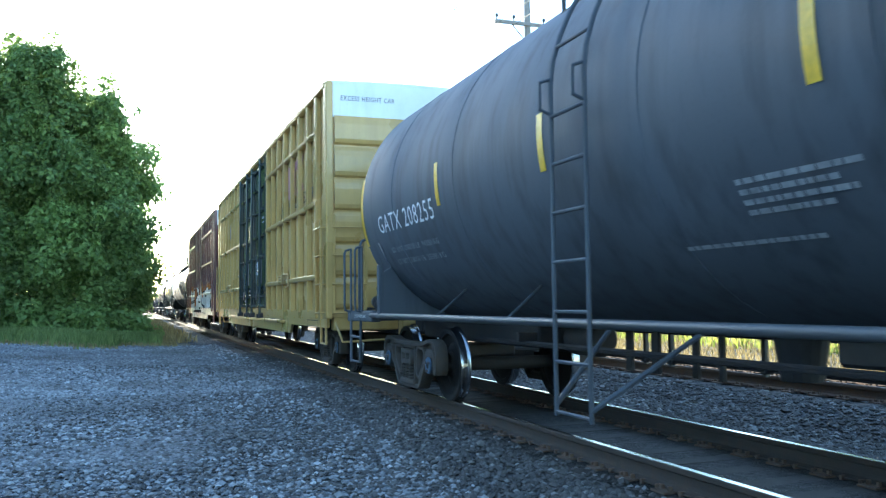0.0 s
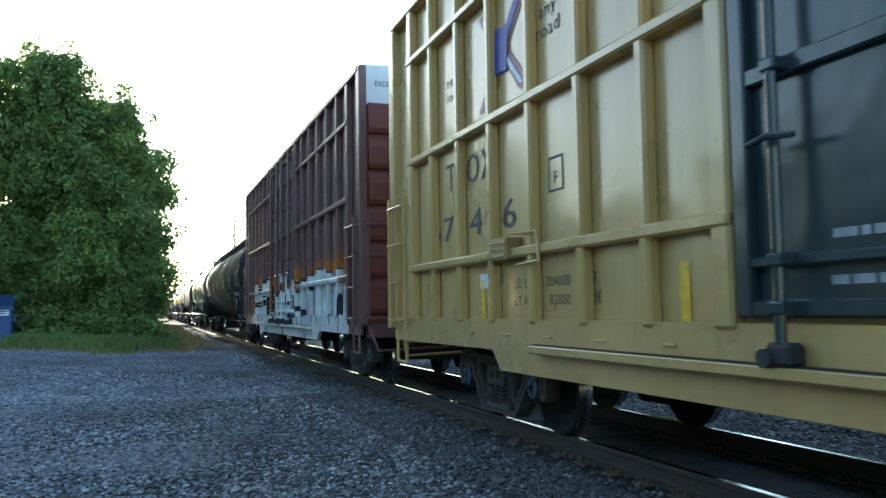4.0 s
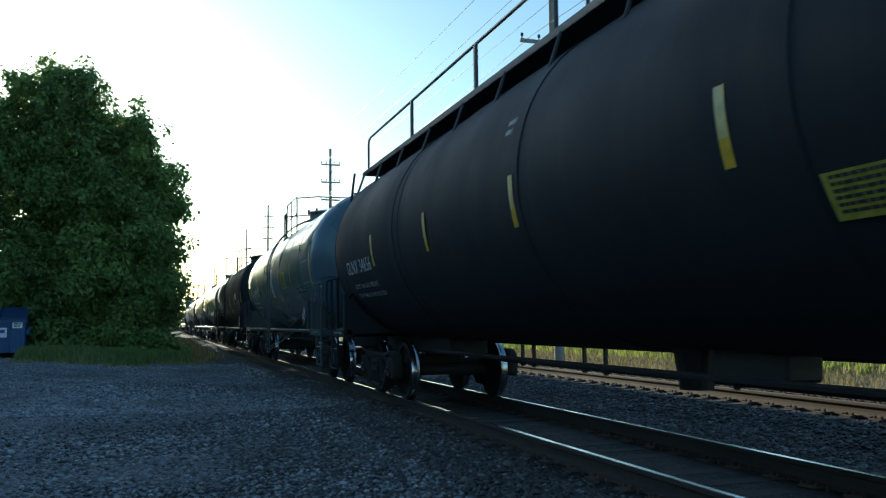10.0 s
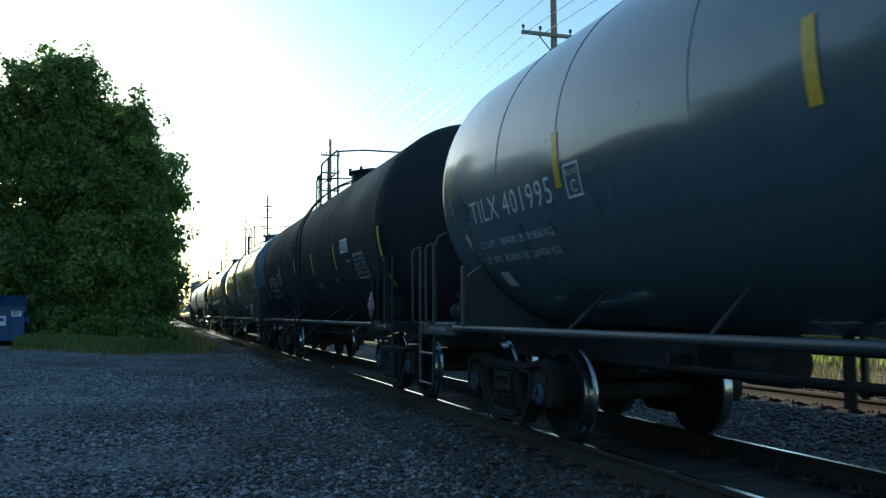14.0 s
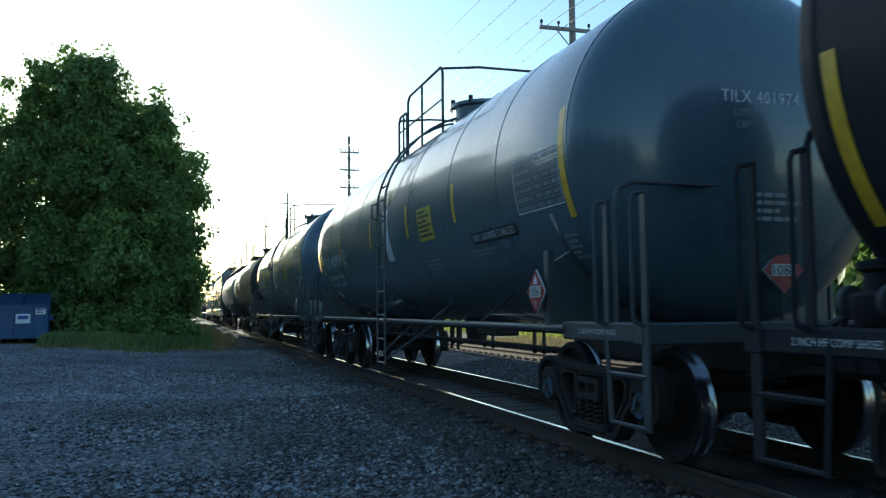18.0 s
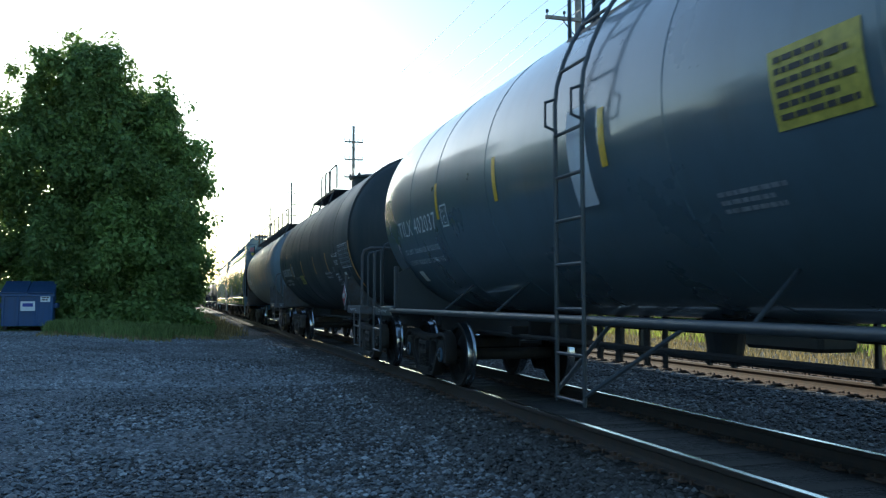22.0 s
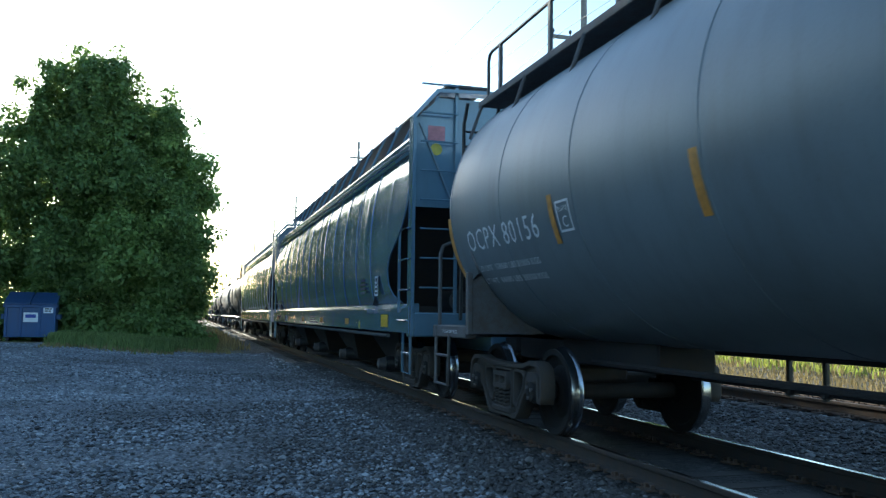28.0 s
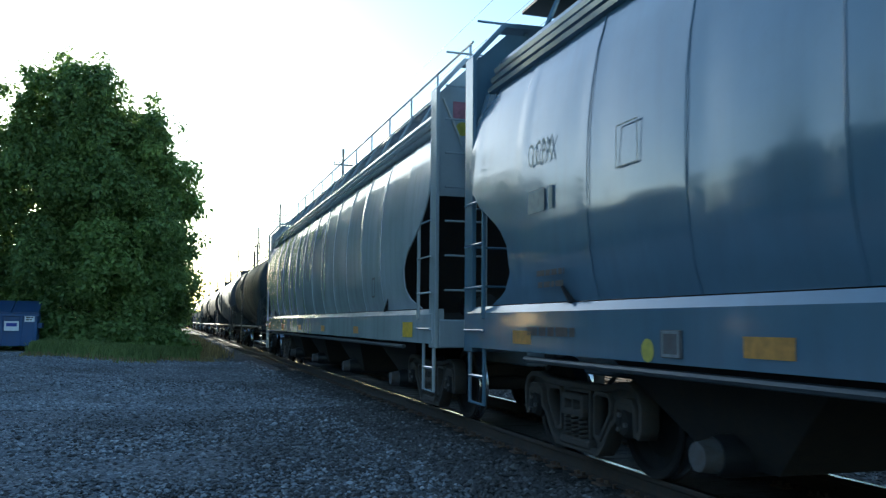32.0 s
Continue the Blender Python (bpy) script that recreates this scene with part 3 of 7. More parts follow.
def truck_meshes():
    right = [(0.42, 0.125), (0.50, 0.19), (0.66, 0.39), (0.74, 0.45), (0.765, 0.575), (0.80, 0.61), (0.975, 0.61), (1.01, 0.575), (1.03, 0.36), (1.11, 0.345), (1.15, 0.42), (1.155, 0.60), (1.11, 0.71), (0.99, 0.77), (0.80, 0.775), (0.62, 0.735), (0.30, 0.72)]
    outline = right + [(-a, b) for a, b in right[::-1]]
    tri = [(0.345, 0.30), (0.42, 0.285), (0.60, 0.51), (0.61, 0.60), (0.57, 0.635), (0.38, 0.645), (0.345, 0.62)]
    tri_l = [(-a, b) for a, b in tri[::-1]]
    mid = [(-0.235, 0.235), (0.235, 0.235), (0.235, 0.645), (-0.235, 0.645)]
    bm = flat_shape([outline, tri, mid, tri_l], 0.05)
    join(bm, flat_shape([outline, inset(outline, 0.042)], 0.15, 0.006))
    for w in (tri, mid, tri_l):
        join(bm, flat_shape([inset(w, -0.03), w], 0.12, 0.006))
    upright(bm)
    for y in (-0.889, 0.889):
        box(bm, -0.085, 0.085, y - 0.12, y + 0.12, 0.55, 0.62, 0.012)
    box(bm, -0.10, 0.10, -0.30, 0.30, 0.15, 0.235, 0.02)
    two("side", bm, "side_frame")
    bm = bm_new()
    for x in (-0.055, 0.055):
        for y in (-0.15, 0.0, 0.15):
            pts = [(x + 0.05 * math.cos(a * 0.9), y + 0.05 * math.sin(a * 0.9), 0.235 + a * 0.0059) for a in range(34)]
            sweep(bm, pts, 0.014, 5)
    two("spring", bm, "spring", True)
    bm = bm_new()
    box(bm, -0.94, 0.94, -0.19, 0.19, 0.43, 0.60, 0.03)
    box(bm, -0.42, 0.42, -0.26, 0.26, 0.50, 0.68, 0.03)
    face = [(-0.21, 0.435), (0.21, 0.435), (0.21, 0.615), (-0.21, 0.615)]
    holes = [[(-0.16, 0.485), (-0.02, 0.485), (-0.02, 0.575), (-0.16, 0.575)], [(0.02, 0.485), (0.16, 0.485), (0.16, 0.575), (0.02, 0.575)]]
    for x in (-1.02, 1.02):
        join(bm, upright(flat_shape([face] + holes, 0.17, 0.006), x))
    two("bolster", bm, "bolster")
    bm = bm_new()
    for y in (-0.36, 0.36):
        box(bm, -0.86, 0.86, y - 0.06, y + 0.06, 0.34, 0.44, 0.015)
        for x in (-0.74, 0.74):
            box(bm, x - 0.06, x + 0.06, y - 0.09, y + 0.09, 0.28, 0.56, 0.02)
    TRUCK["brake"] = mesh_of(bm, "brake_beam", M["wheel"])
    R_ = WHEEL_R
    for sgn, key in ((-1, "wheel_a"), (1, "wheel_b")):
        prof = [(0.80, 0.0), (0.80, 0.12), (0.82, 0.145), (0.78, 0.17), (0.745, 0.28), (0.785, R_ - 0.075), (0.825, R_ - 0.065), (0.828, R_ - 0.008),
                (0.818, R_ - 0.002), (0.733, R_ + 0.002), (0.712, R_ + 0.022), (0.700, R_ + 0.026), (0.690, R_ + 0.012), (0.69, R_ - 0.065), (0.715, R_ - 0.085), (0.665, 0.26), (0.655, 0.15), (0.62, 0.12), (0.62, 0.0)]
        mats = [0] * 8 + [1, 1, 1, 1] + [0] * 6
        bm = lathe(bm_new(), [(sgn * a, r) for a, r in prof], 40, "x", mats=mats)
        TRUCK[key] = mesh_of(bm, "wheel", [M["wheel"], M["tread"]], True)
    bm = lathe(bm_new(), [(-1.04, 0.0), (-1.04, 0.07), (-0.7, 0.08), (-0.4, 0.085), (0.4, 0.085), (0.7, 0.08), (1.04, 0.07), (1.04, 0)], 16, "x")
    TRUCK["axle"] = mesh_of(bm, "axle", M["wheel"], True)
    for sgn, key in ((-1, "cap_a"), (1, "cap_b")):
        for tail, face in (("", M["cap_blue"]), ("_dark", M["cast"])):
            bm = lathe(bm_new(), [(sgn * a, r) for a, r in ((0.92, 0.0), (0.92, 0.125), (1.055, 0.125), (1.07, 0.112), (1.085, 0.108), (1.10, 0.098), (1.102, 0.045), (1.092, 0.035), (1.092, 0.0))], 24, "x", mats=[0, 0, 0, 0, 1, 1, 0, 0])
            for j in range(3):
                a = 2.094 * j + 0.5
                n0 = len(bm.faces)
                lathe(bm, [(sgn * 1.095, 0.0), (sgn * 1.095, 0.020), (sgn * 1.125, 0.020), (sgn * 1.125, 0)], 6, "x", (0, 0.068 * math.cos(a), 0.068 * math.sin(a)))
                bm.faces.ensure_lookup_table()
                for f in bm.faces[n0:]:
                    f.material_index = 2
            TRUCK[key + tail] = mesh_of(bm, "bearing_cap", [M["cast"], face, M["worn_grey"]], True)


truck_meshes()
ROLLING = []


def truck(car, y0, rolling=True, blue=True, dusty=False):
    kind = "_dusty" if dusty else ""
    for sgn in (-1, 1):
        side = part("side_frame", TRUCK["side" + kind], None, car)
        side.location = (sgn * 1.0, y0, 0)
        sp = part("spring", TRUCK["spring" + kind], None, side)
        sp.location = (sgn * 0.0, 0, 0.0)
    b = part("bolster", TRUCK["bolster" + kind], None, car)
    b.location = (0, y0, 0)
    b = part("brake_beam", TRUCK["brake"], None, car)
    b.location = (0, y0, 0)
    for dy in (-0.889, 0.889):
        ws = part("wheelset", TRUCK["axle"], None, car)
        ws.location = (0, y0 + dy, WHEEL_R)
        for key in ("wheel_a", "wheel_b"):
            part("wheel", TRUCK[key], None, ws)
        for key in ("cap_a", "cap_b"):
            part("bearing_cap", TRUCK[key if blue else key + "_dark"], None, ws, "blue end cap" if blue else "")
        if rolling:
            ROLLING.append((ws, y0 + dy))


def coupler(car, y, sgn):
    bm = bm_new()
    box(bm, -0.09, 0.09, min(y, y + sgn * 0.42), max(y, y + sgn * 0.42), 0.80, 0.96, 0.02)
    box(bm, -0.20, 0.16, min(y + sgn * 0.36, y + sgn * 0.62), max(y + sgn * 0.36, y + sgn * 0.62), 0.74, 1.02, 0.05)
    part("coupler", bm, M["cast"], car)
    bm = bm_new()
    sweep(bm, [(0.35, y, 0.85), (0.40, y + sgn * 0.2, 0.66), (0.38, y + sgn * 0.45, 0.46), (0.25, y + sgn * 0.62, 0.44)], 0.03, 8)
    part("brake_hose", bm, M["steel_black"], car, smooth=True)


# ---- tank cars ----
def tank_shell(half, r, zc, head=0.76):
    prof = [(-half - head * math.sin(a), r * math.cos(a)) for a in [math.pi / 2 * i / 10 for i in range(10, 0, -1)]]
    prof[0] = (prof[0][0], 0.0)
    n = 14
    prof += [(-half + 2 * half * i / n, r) for i in range(n + 1)]
    prof += [(half + head * math.sin(a), r * math.cos(a)) for a in [math.pi / 2 * i / 10 for i in range(1, 11)]]
    prof[-1] = (prof[-1][0], 0.0)
    return lathe(bm_new(), prof, 72, "y", (0, 0, zc))


def arc_pts(r, zc, y, a0, a1, n=10):
    """Points round the tank on its -x side; angles from the horizontal, in degrees."""
    return [(-r * math.cos(radians(a0 + (a1 - a0) * i / n)), y, zc + r * math.sin(radians(a0 + (a1 - a0) * i / n))) for i in range(n + 1)]


def ladder(car, x, y, z0, z1, w, material, step=0.40, parent_name="ladder", rail=0.022):
    bm = bm_new()
    for s in (-1, 1):
        box(bm, x - 0.012, x + 0.012, y + s * w / 2 - rail, y + s * w / 2 + rail, z0, z1, 0.005)
    lad = part(parent_name, bm, material, car)
    z = z0 + 0.12
    while z < z1 - 0.05:
        part("rung", sweep(bm_new(), [(x - 0.01, y - w / 2, z), (x - 0.01, y + w / 2, z)], 0.013, 6), material, lad, smooth=True)
        z += step
    return lad


def diamond(car, y, z, x, digits):
    q = 0.20
    bm = flat_shape([[(0, -q), (q, 0), (0, q), (-q, 0)]], 0.012)
    on_side_shift(bm, y, z, x)
    sign = part("placard", bm, M["white"], car, "white-edged red diamond hazard placard")
    q = 0.193
    bm = flat_shape([[(0, -q), (q, 0), (0, q), (-q, 0)]], 0.004)
    on_side_shift(bm, y, z, x - 0.010)
    part("placard_face", bm, M["red_sign"], sign)
    part("placard_panel", on_side(rect(0.25, 0.10), y, z, x - 0.019), M["white"], sign)
    part("placard_number", on_side(fit_text(digits, 0.225, 0.085, 1.0), y, z, x - 0.025), M["letter_dark"], sign)
    part("placard_class", on_side(fit_text("2", 0.035, 0.05), y, z - 0.11, x - 0.014), M["letter"], sign)
    flame = flat_shape([[(-0.04, 0), (0.04, 0), (0.042, 0.035), (0.017, 0.022), (0.025, 0.06), (0.0, 0.085), (-0.011, 0.045), (-0.034, 0.055)]], 0.002)
    on_side_shift(flame, y, z + 0.065, x - 0.014)
    part("placard_symbol", flame, M["letter"], sign)


def on_end_thick(bm, x, z, y):
    for v in bm.verts:
        v.co = Vector((x + v.co.x, y - v.co.z, z + v.co.y))
    bmesh.ops.recalc_face_normals(bm, faces=bm.faces)
    return bm


def on_side_shift(bm, y, z, x):
    for v in bm.verts:
        v.co = Vector((x + v.co.z, y - v.co.x, z + v.co.y))
    bmesh.ops.recalc_face_normals(bm, faces=bm.faces)


def tank_car(label, paint_key, half_len, shell_half, r=1.52, zc=2.62, marks=(), stripes=(), long_stripe=None, seams=(), side_pipe=True, sill_z=1.08, ladder_y=None, walk_top=None,
             dome_y=0.0, end_posts=2, stripe_key="reflect", jacket=False, placard=None, rail_paint=None, rolling=True, blue=True, pale_plate=False, end_text="", top_kind="cage", head=0.72, air_tank=True, truck_off=1.62, brake_lead=False, post_at=(0.10, 0.55), plate_x=0.42, hangers=(-3.35, -3.0, -1.6, -1.25, 0.55, 0.95, 2.3, 2.75), valves=True, dusty=False, rails=(), deck_key="steel_black"):
    """A tank car about its middle at rail level; it runs towards -y, and its -x side is the one seen."""
    car = thing("tank_car", label, "tank car", "cars of the freight train")
    P = M[paint_key]
    Q = M[rail_paint or paint_key]
    tank = part("tank", tank_shell(shell_half, r, zc, head), P, car, smooth=True)
    for y in seams:
        bm = lathe(bm_new(), [(y - 0.02, r - 0.01), (y - 0.012, r + 0.005), (y + 0.012, r + 0.005), (y + 0.02, r - 0.01)], 72, "y", (0, 0, zc))
        part("weld_seam", bm, P, tank, smooth=True)
    if jacket:
        for y, w in ((-2.2, 1.0), (1.6, 1.3), (5.6, 0.9)):
            bm = lathe(bm_new(), [(y - w, r - 0.01), (y - w + 0.02, r + 0.012), (y + w - 0.02, r + 0.012), (y + w, r - 0.01)], 72, "y", (0, 0, zc))
            part("jacket_band", bm, P, tank, smooth=True)
    for y, z, h in stripes:
        st = part("stripe", on_tank(rect(0.10, h), y, z, zc, r, 0.016 if jacket else 0.006), M[stripe_key], tank, "%s reflective stripe" % ("yellow" if stripe_key == "reflect" else "faded orange"))
        if jacket:
            part("stripe_top", on_tank(rect(0.09, h * 0.62), y, z + h * 0.18, zc, r, 0.020), M["reflect_pale"], st)
    if long_stripe:
        y, z, h = long_stripe
        st = part("stripe", on_tank(rect(0.11, h), y, z, zc, r), M[stripe_key], tank, "long reflective stripe at the tank head")
        if jacket:
            part("stripe_top", on_tank(rect(0.10, h * 0.45), y, z + h * 0.27, zc, r, 0.010), M["reflect_pale"], st)
    for kind, text, y, z, w, h in marks:
        lift = 0.018 if jacket else 0.006
        if kind in ("text", "faded"):
            tagged(part("lettering", on_tank(fit_text(text, w, h), y, z, zc, r, lift), M["letter" if kind == "text" else "letter_faded"], tank), "white stencilled lettering", kind="stuff")
        elif kind == "panel":
            dark = text.startswith("VINYL")
            pan = part("name_panel", on_tank(rect(w, h), y, z, zc, r, lift), M["black_panel" if dark else "letter"], tank, "contents name panel")
            part("lettering", on_tank(fit_text(text, w * 0.94, h * 0.66), y, z, zc, r, lift + 0.005), M["letter" if dark else "letter_dark"], pan)
        elif kind == "plate":
            fr = part("plate_mark", on_tank(frame_rect(w, h, 0.022), y, z, zc, r, lift), M["letter"], tank)
            part("plate_letter", on_tank(fit_text("C", w * 0.36, h * 0.40), y, z - h * 0.18, zc, r, lift), M["letter"], fr)
            part("plate_word", on_tank(fit_text("PLATE", w * 0.7, h * 0.16), y, z + h * 0.25, zc, r, lift), M["letter"], fr)
        elif kind == "square":
            fr = part("stencil_box", on_tank(frame_rect(w, h, 0.02), y, z, zc, r, lift), M["letter"], tank)
            part("stencil_bar", on_tank(rect(0.018, h * 0.8), y, z, zc, r, lift), M["letter"], fr)
            part("stencil_print", on_tank(bars([w * 0.7, w * 0.6], h * 0.10, 2.4, 7), y, z + h * 0.14, zc, r, lift), M["letter"], fr)
        elif kind == "sheet":
            part("paper_panel", on_tank(rect(w, h), y, z, zc, r, lift), M["reflect_white"], tank, "pale blank panel")
        elif kind == "sticker":
            stk = part("sticker", on_tank(rect(w, h), y, z, zc, r, lift), M["sticker"], tank, "yellow emergency sticker")
            tagged(part("sticker_print", on_tank(bars([w * 0.55, w * 0.8, w * 0.62, w * 0.86, w * 0.66, w * 0.84], h * 0.075, 1.9, 3), y, z + h * 0.33, zc, r, lift + 0.004), M["letter_dark"], stk), kind="stuff")
        elif kind == "table":
            tb = part("test_table", on_tank(frame_rect(w, h, 0.011), y, z, zc, r, lift), M["letter"], tank, "white stencilled test table")
            for i in range(1, 6):
                part("table_line", on_tank(rect(w, 0.006, 0, -h / 2 + h * i / 6), y, z, zc, r, lift), M["letter_faded"], tb)
            for fx in (-0.05, 0.14, 0.32):
                part("table_line", on_tank(rect(0.007, h, fx * w, 0), y, z, zc, r, lift + 0.002), M["letter_faded"], tb)
            for i in range(6):
                row = bars([w * 0.36], h * 0.07, 3.0, 5 + i)
                for v in row.verts:
                    v.co.x -= w * 0.28
                for j, fx in enumerate((0.045, 0.23, 0.41)):
                    cell = bars([w * 0.12], h * 0.07, 3.0, 9 + i + j)
                    for v in cell.verts:
                        v.co.x += fx * w
                    join(row, cell)
                tagged(part("test_print", on_tank(row, y, z - h * 0.45 + h * i / 6, zc, r, lift), M["letter_faded"], tb), kind="stuff")
        elif kind == "print":
            n = int(text)
            tagged(part("small_print", on_tank(bars([w * (1, 0.8, 0.9, 0.7)[i % 4] for i in range(n)], h / n * 0.52, 1.9, int(y * 10) % 97), y, z + h * 0.4, zc, r, lift), M["letter_faded"], tank), kind="stuff")
    if end_text:
        words = part("end_lettering", on_end(fit_text(end_text, 0.74, 0.10), -0.15, zc + 0.31, -shell_half - head * 0.985), M["letter"], tank)
        part("end_print", on_end(fit_text("CAPY 25155 US GAL", 0.62, 0.062), -0.10, zc + 0.18, -shell_half - head * 0.985), M["letter_faded"], words)
        part("end_print", on_end(fit_text("CAPY 95 157 L", 0.46, 0.062), -0.16, zc + 0.08, -shell_half - head * 0.985), M["letter_faded"], words)
        for i, w in enumerate((0.34, 0.46, 0.24, 0.40)):
            part("end_print", on_end(bars([w], 0.035, 1.8, 11 + i), -0.25 + w / 2, zc - 0.50 - i * 0.065, -shell_half - head * 0.99), M["letter_faded"], words)
    # ladder on the side and over the top
    ly = ladder_y
    if ly is not None:
        x = -(r + 0.11)
        lad = part("ladder", bm_new(), Q, car)
        bm = bmesh.new()
        for s in (-0.25, 0.25):
            pts = [(x, ly + s, 0.42), (x, ly + s, zc + 0.25)] + arc_pts(r + 0.14, zc, ly + s, 14, 78, 9)
            sweep(bm, pts, 0.018, 6)
        bm.to_mesh(lad.data)
        bm.free()
        zs = 0.45
        while zs < zc + 0.3:
            part("rung", sweep(bm_new(), [(x, ly - 0.25, zs), (x, ly + 0.25, zs)], 0.015, 6), Q, lad, smooth=True)
            zs += 0.36
        for a in (18, 34, 50, 66):
            q = arc_pts(r + 0.14, zc, ly, a, a, 1)[0]
            part("rung", sweep(bm_new(), [(q[0], ly - 0.25, q[2]), (q[0], ly + 0.25, q[2])], 0.015, 6), Q, lad, smooth=True)
        for s in (-0.25, 0.25):
            part("grab_loop", sweep(bm_new(), [(x + 0.02, ly + s, zc + 0.02), (x - 0.09, ly + s, zc + 0.06), (x - 0.09, ly + s, zc + 0.26), (x + 0.02, ly + s, zc + 0.30)], 0.014, 6), Q, lad, smooth=True)
            part("brace", sweep(bm_new(), [(x, ly + s, 0.5), (x + 0.7, ly + s * 2.4, 1.05)], 0.02, 6), Q, lad, smooth=True)
        if pale_plate:
            bm = bm_new()
            for i, q in enumerate(arc_pts(r + 0.05, zc, 0, -23, 6, 6)):
                bm.verts.new((q[0], ly - 0.17, q[2])), bm.verts.new((q[0], ly + 0.17, q[2]))
            bm.verts.ensure_lookup_table()
            for i in range(6):
                bm.faces.new([bm.verts[j] for j in (2 * i, 2 * i + 1, 2 * i + 3, 2 * i + 2)])
            bmesh.ops.solidify(bm, geom=bm.faces[:], thickness=0.02)
            part("wear_plate", bm, M["white"], lad, "pale plate behind the ladder")
    # dome and top platform
    dome = part("manway", lathe(bm_new(), [(r - 0.1, 0.0), (r - 0.1, 0.52), (r + 0.30, 0.52), (r + 0.32, 0.58), (r + 0.37, 0.58), (r + 0.39, 0.50), (r + 0.46, 0.20), (r + 0.46, 0)], 28, "z", (0, dome_y, zc - 0.09)), P if not jacket else M["tank_black"], car, smooth=True)
    for a in range(8):
        t = a * math.pi / 4
        part("bolt", lathe(bm_new(), [(r + 0.30, 0.0), (r + 0.30, 0.035), (r + 0.44, 0.035), (r + 0.44, 0)], 6, "z", (0.55 * math.cos(t), dome_y + 0.55 * math.sin(t), zc - 0.09)), M["steel_dark"], dome)
    top = zc + r
    G = M["steel_black"]
    if top_kind == "cage":
        deck_z = top - 0.42
        y0, ym_, y1 = dome_y - 1.1, dome_y + 0.85, dome_y + 1.45
        for s in (-1, 1):
            part("platform", grate(min(s * 1.08, s * 0.60), max(s * 1.08, s * 0.60), y0, y1, deck_z), G, car, "open steel grating platform")
            x = s * 1.06
            tall = part("handrail", sweep(bm_new(), [(x, y0, deck_z), (x, y0, deck_z + 0.89), (x, y0 + 0.1, deck_z + 0.98), (x, ym_ - 0.1, deck_z + 0.98), (x, ym_, deck_z + 0.89), (x, ym_, deck_z)], 0.020, 6), G, car, smooth=True)
            part("mid_rail", sweep(bm_new(), [(x, y0, deck_z + 0.5), (x, y1, deck_z + 0.5)], 0.014, 6), G, tall, smooth=True)
            part("post", sweep(bm_new(), [(x, dome_y, deck_z), (x, dome_y, deck_z + 0.98)], 0.018, 6), G, tall, smooth=True)
            low = part("handrail", sweep(bm_new(), [(x, ym_ + 0.08, deck_z), (x, ym_ + 0.08, deck_z + 0.68), (x, ym_ + 0.16, deck_z + 0.76), (x, y1 - 0.1, deck_z + 0.76), (x, y1, deck_z + 0.68), (x, y1, deck_z)], 0.020, 6), G, car, smooth=True)
            part("post", sweep(bm_new(), [(x, (ym_ + y1) / 2, deck_z), (x, (ym_ + y1) / 2, deck_z + 0.76)], 0.016, 6), G, low, smooth=True)
            for yy in (y0 + 0.1, y1 - 0.1):
                part("bracket", sweep(bm_new(), [(x, yy, deck_z), (x * 1.12, yy, zc + r * 0.60)], 0.020, 6), G, tall, smooth=True)
        for yy in (y0, y1):
            hz = 0.94 if yy == y0 else 0.72
            part("cross_rail", sweep(bm_new(), [(-1.06, yy, deck_z + hz), (-0.5, yy, deck_z + hz + 0.06), (0.5, yy, deck_z + hz + 0.06), (1.06, yy, deck_z + hz)], 0.018, 6), G, car, smooth=True)
    elif top_kind == "walk":
        y0, y1 = walk_top
        deck_z = top - 0.07
        W = M[deck_key]
        deck = part("walkway", grate(-1.0, -0.58, y0, y1, deck_z), W, car, "open steel grating walkway")
        part("toe_board", box(bm_new(), -1.01, -0.99, y0, y1, deck_z - 0.06, deck_z + 0.02), W, deck)
        n = max(2, int((y1 - y0) / 1.4))
        for i in range(n + 1):
            yy = y0 + 0.1 + (y1 - y0 - 0.2) * i / n
            part("bracket", sweep(bm_new(), [(-0.99, yy, deck_z - 0.02), (-1.16, yy, zc + r * 0.64)], 0.022, 6), W, deck, smooth=True)
        for ra, rb, posts in rails or ((y0, y1, ()),):
            zt = deck_z + 0.60
            hr = part("handrail", sweep(bm_new(), [(-0.97, ra, deck_z), (-0.97, ra, zt - 0.10), (-0.97, ra + 0.04, zt - 0.03), (-0.97, ra + 0.12, zt), (-0.97, rb - 0.12, zt), (-0.97, rb - 0.04, zt - 0.03), (-0.97, rb, zt - 0.10), (-0.97, rb, deck_z)], 0.021, 6), G, car, smooth=True)
            for yy in posts:
                part("post", box(bm_new(), -0.99, -0.95, yy - 0.035, yy + 0.035, deck_z - 0.02, zt, 0.006), G, hr)
        for yy in [q for q in (y1,) if q > shell_half - 1.8]:
            e = 1 if yy > 0 else -1
            line = [(yy, deck_z), (yy + e * 0.16, zc + r * 0.80), (e * (shell_half + head + 0.10), zc + r * 0.42), (e * (shell_half + head + 0.16), 1.2)]
            lad = part("end_ladder", sweep(bm_new(), [(-1.16, a, b) for a, b in line], 0.024, 6), G, car, smooth=True)
            part("ladder_rail", sweep(bm_new(), [(-0.72, a, b) for a, b in line], 0.024, 6), G, lad, smooth=True)
            for (a0, b0), (a1, b1), m in zip(line[1:], line[2:], (3, 5)):
                for i in range(m):
                    f = (i + 0.5) / m
                    part("rung", sweep(bm_new(), [(-1.16, a0 + (a1 - a0) * f, b0 + (b1 - b0) * f), (-0.72, a0 + (a1 - a0) * f, b0 + (b1 - b0) * f)], 0.015, 6), G, lad, smooth=True)
    # sills, saddles, end platforms
    sx = 1.50
    bm = bm_new()
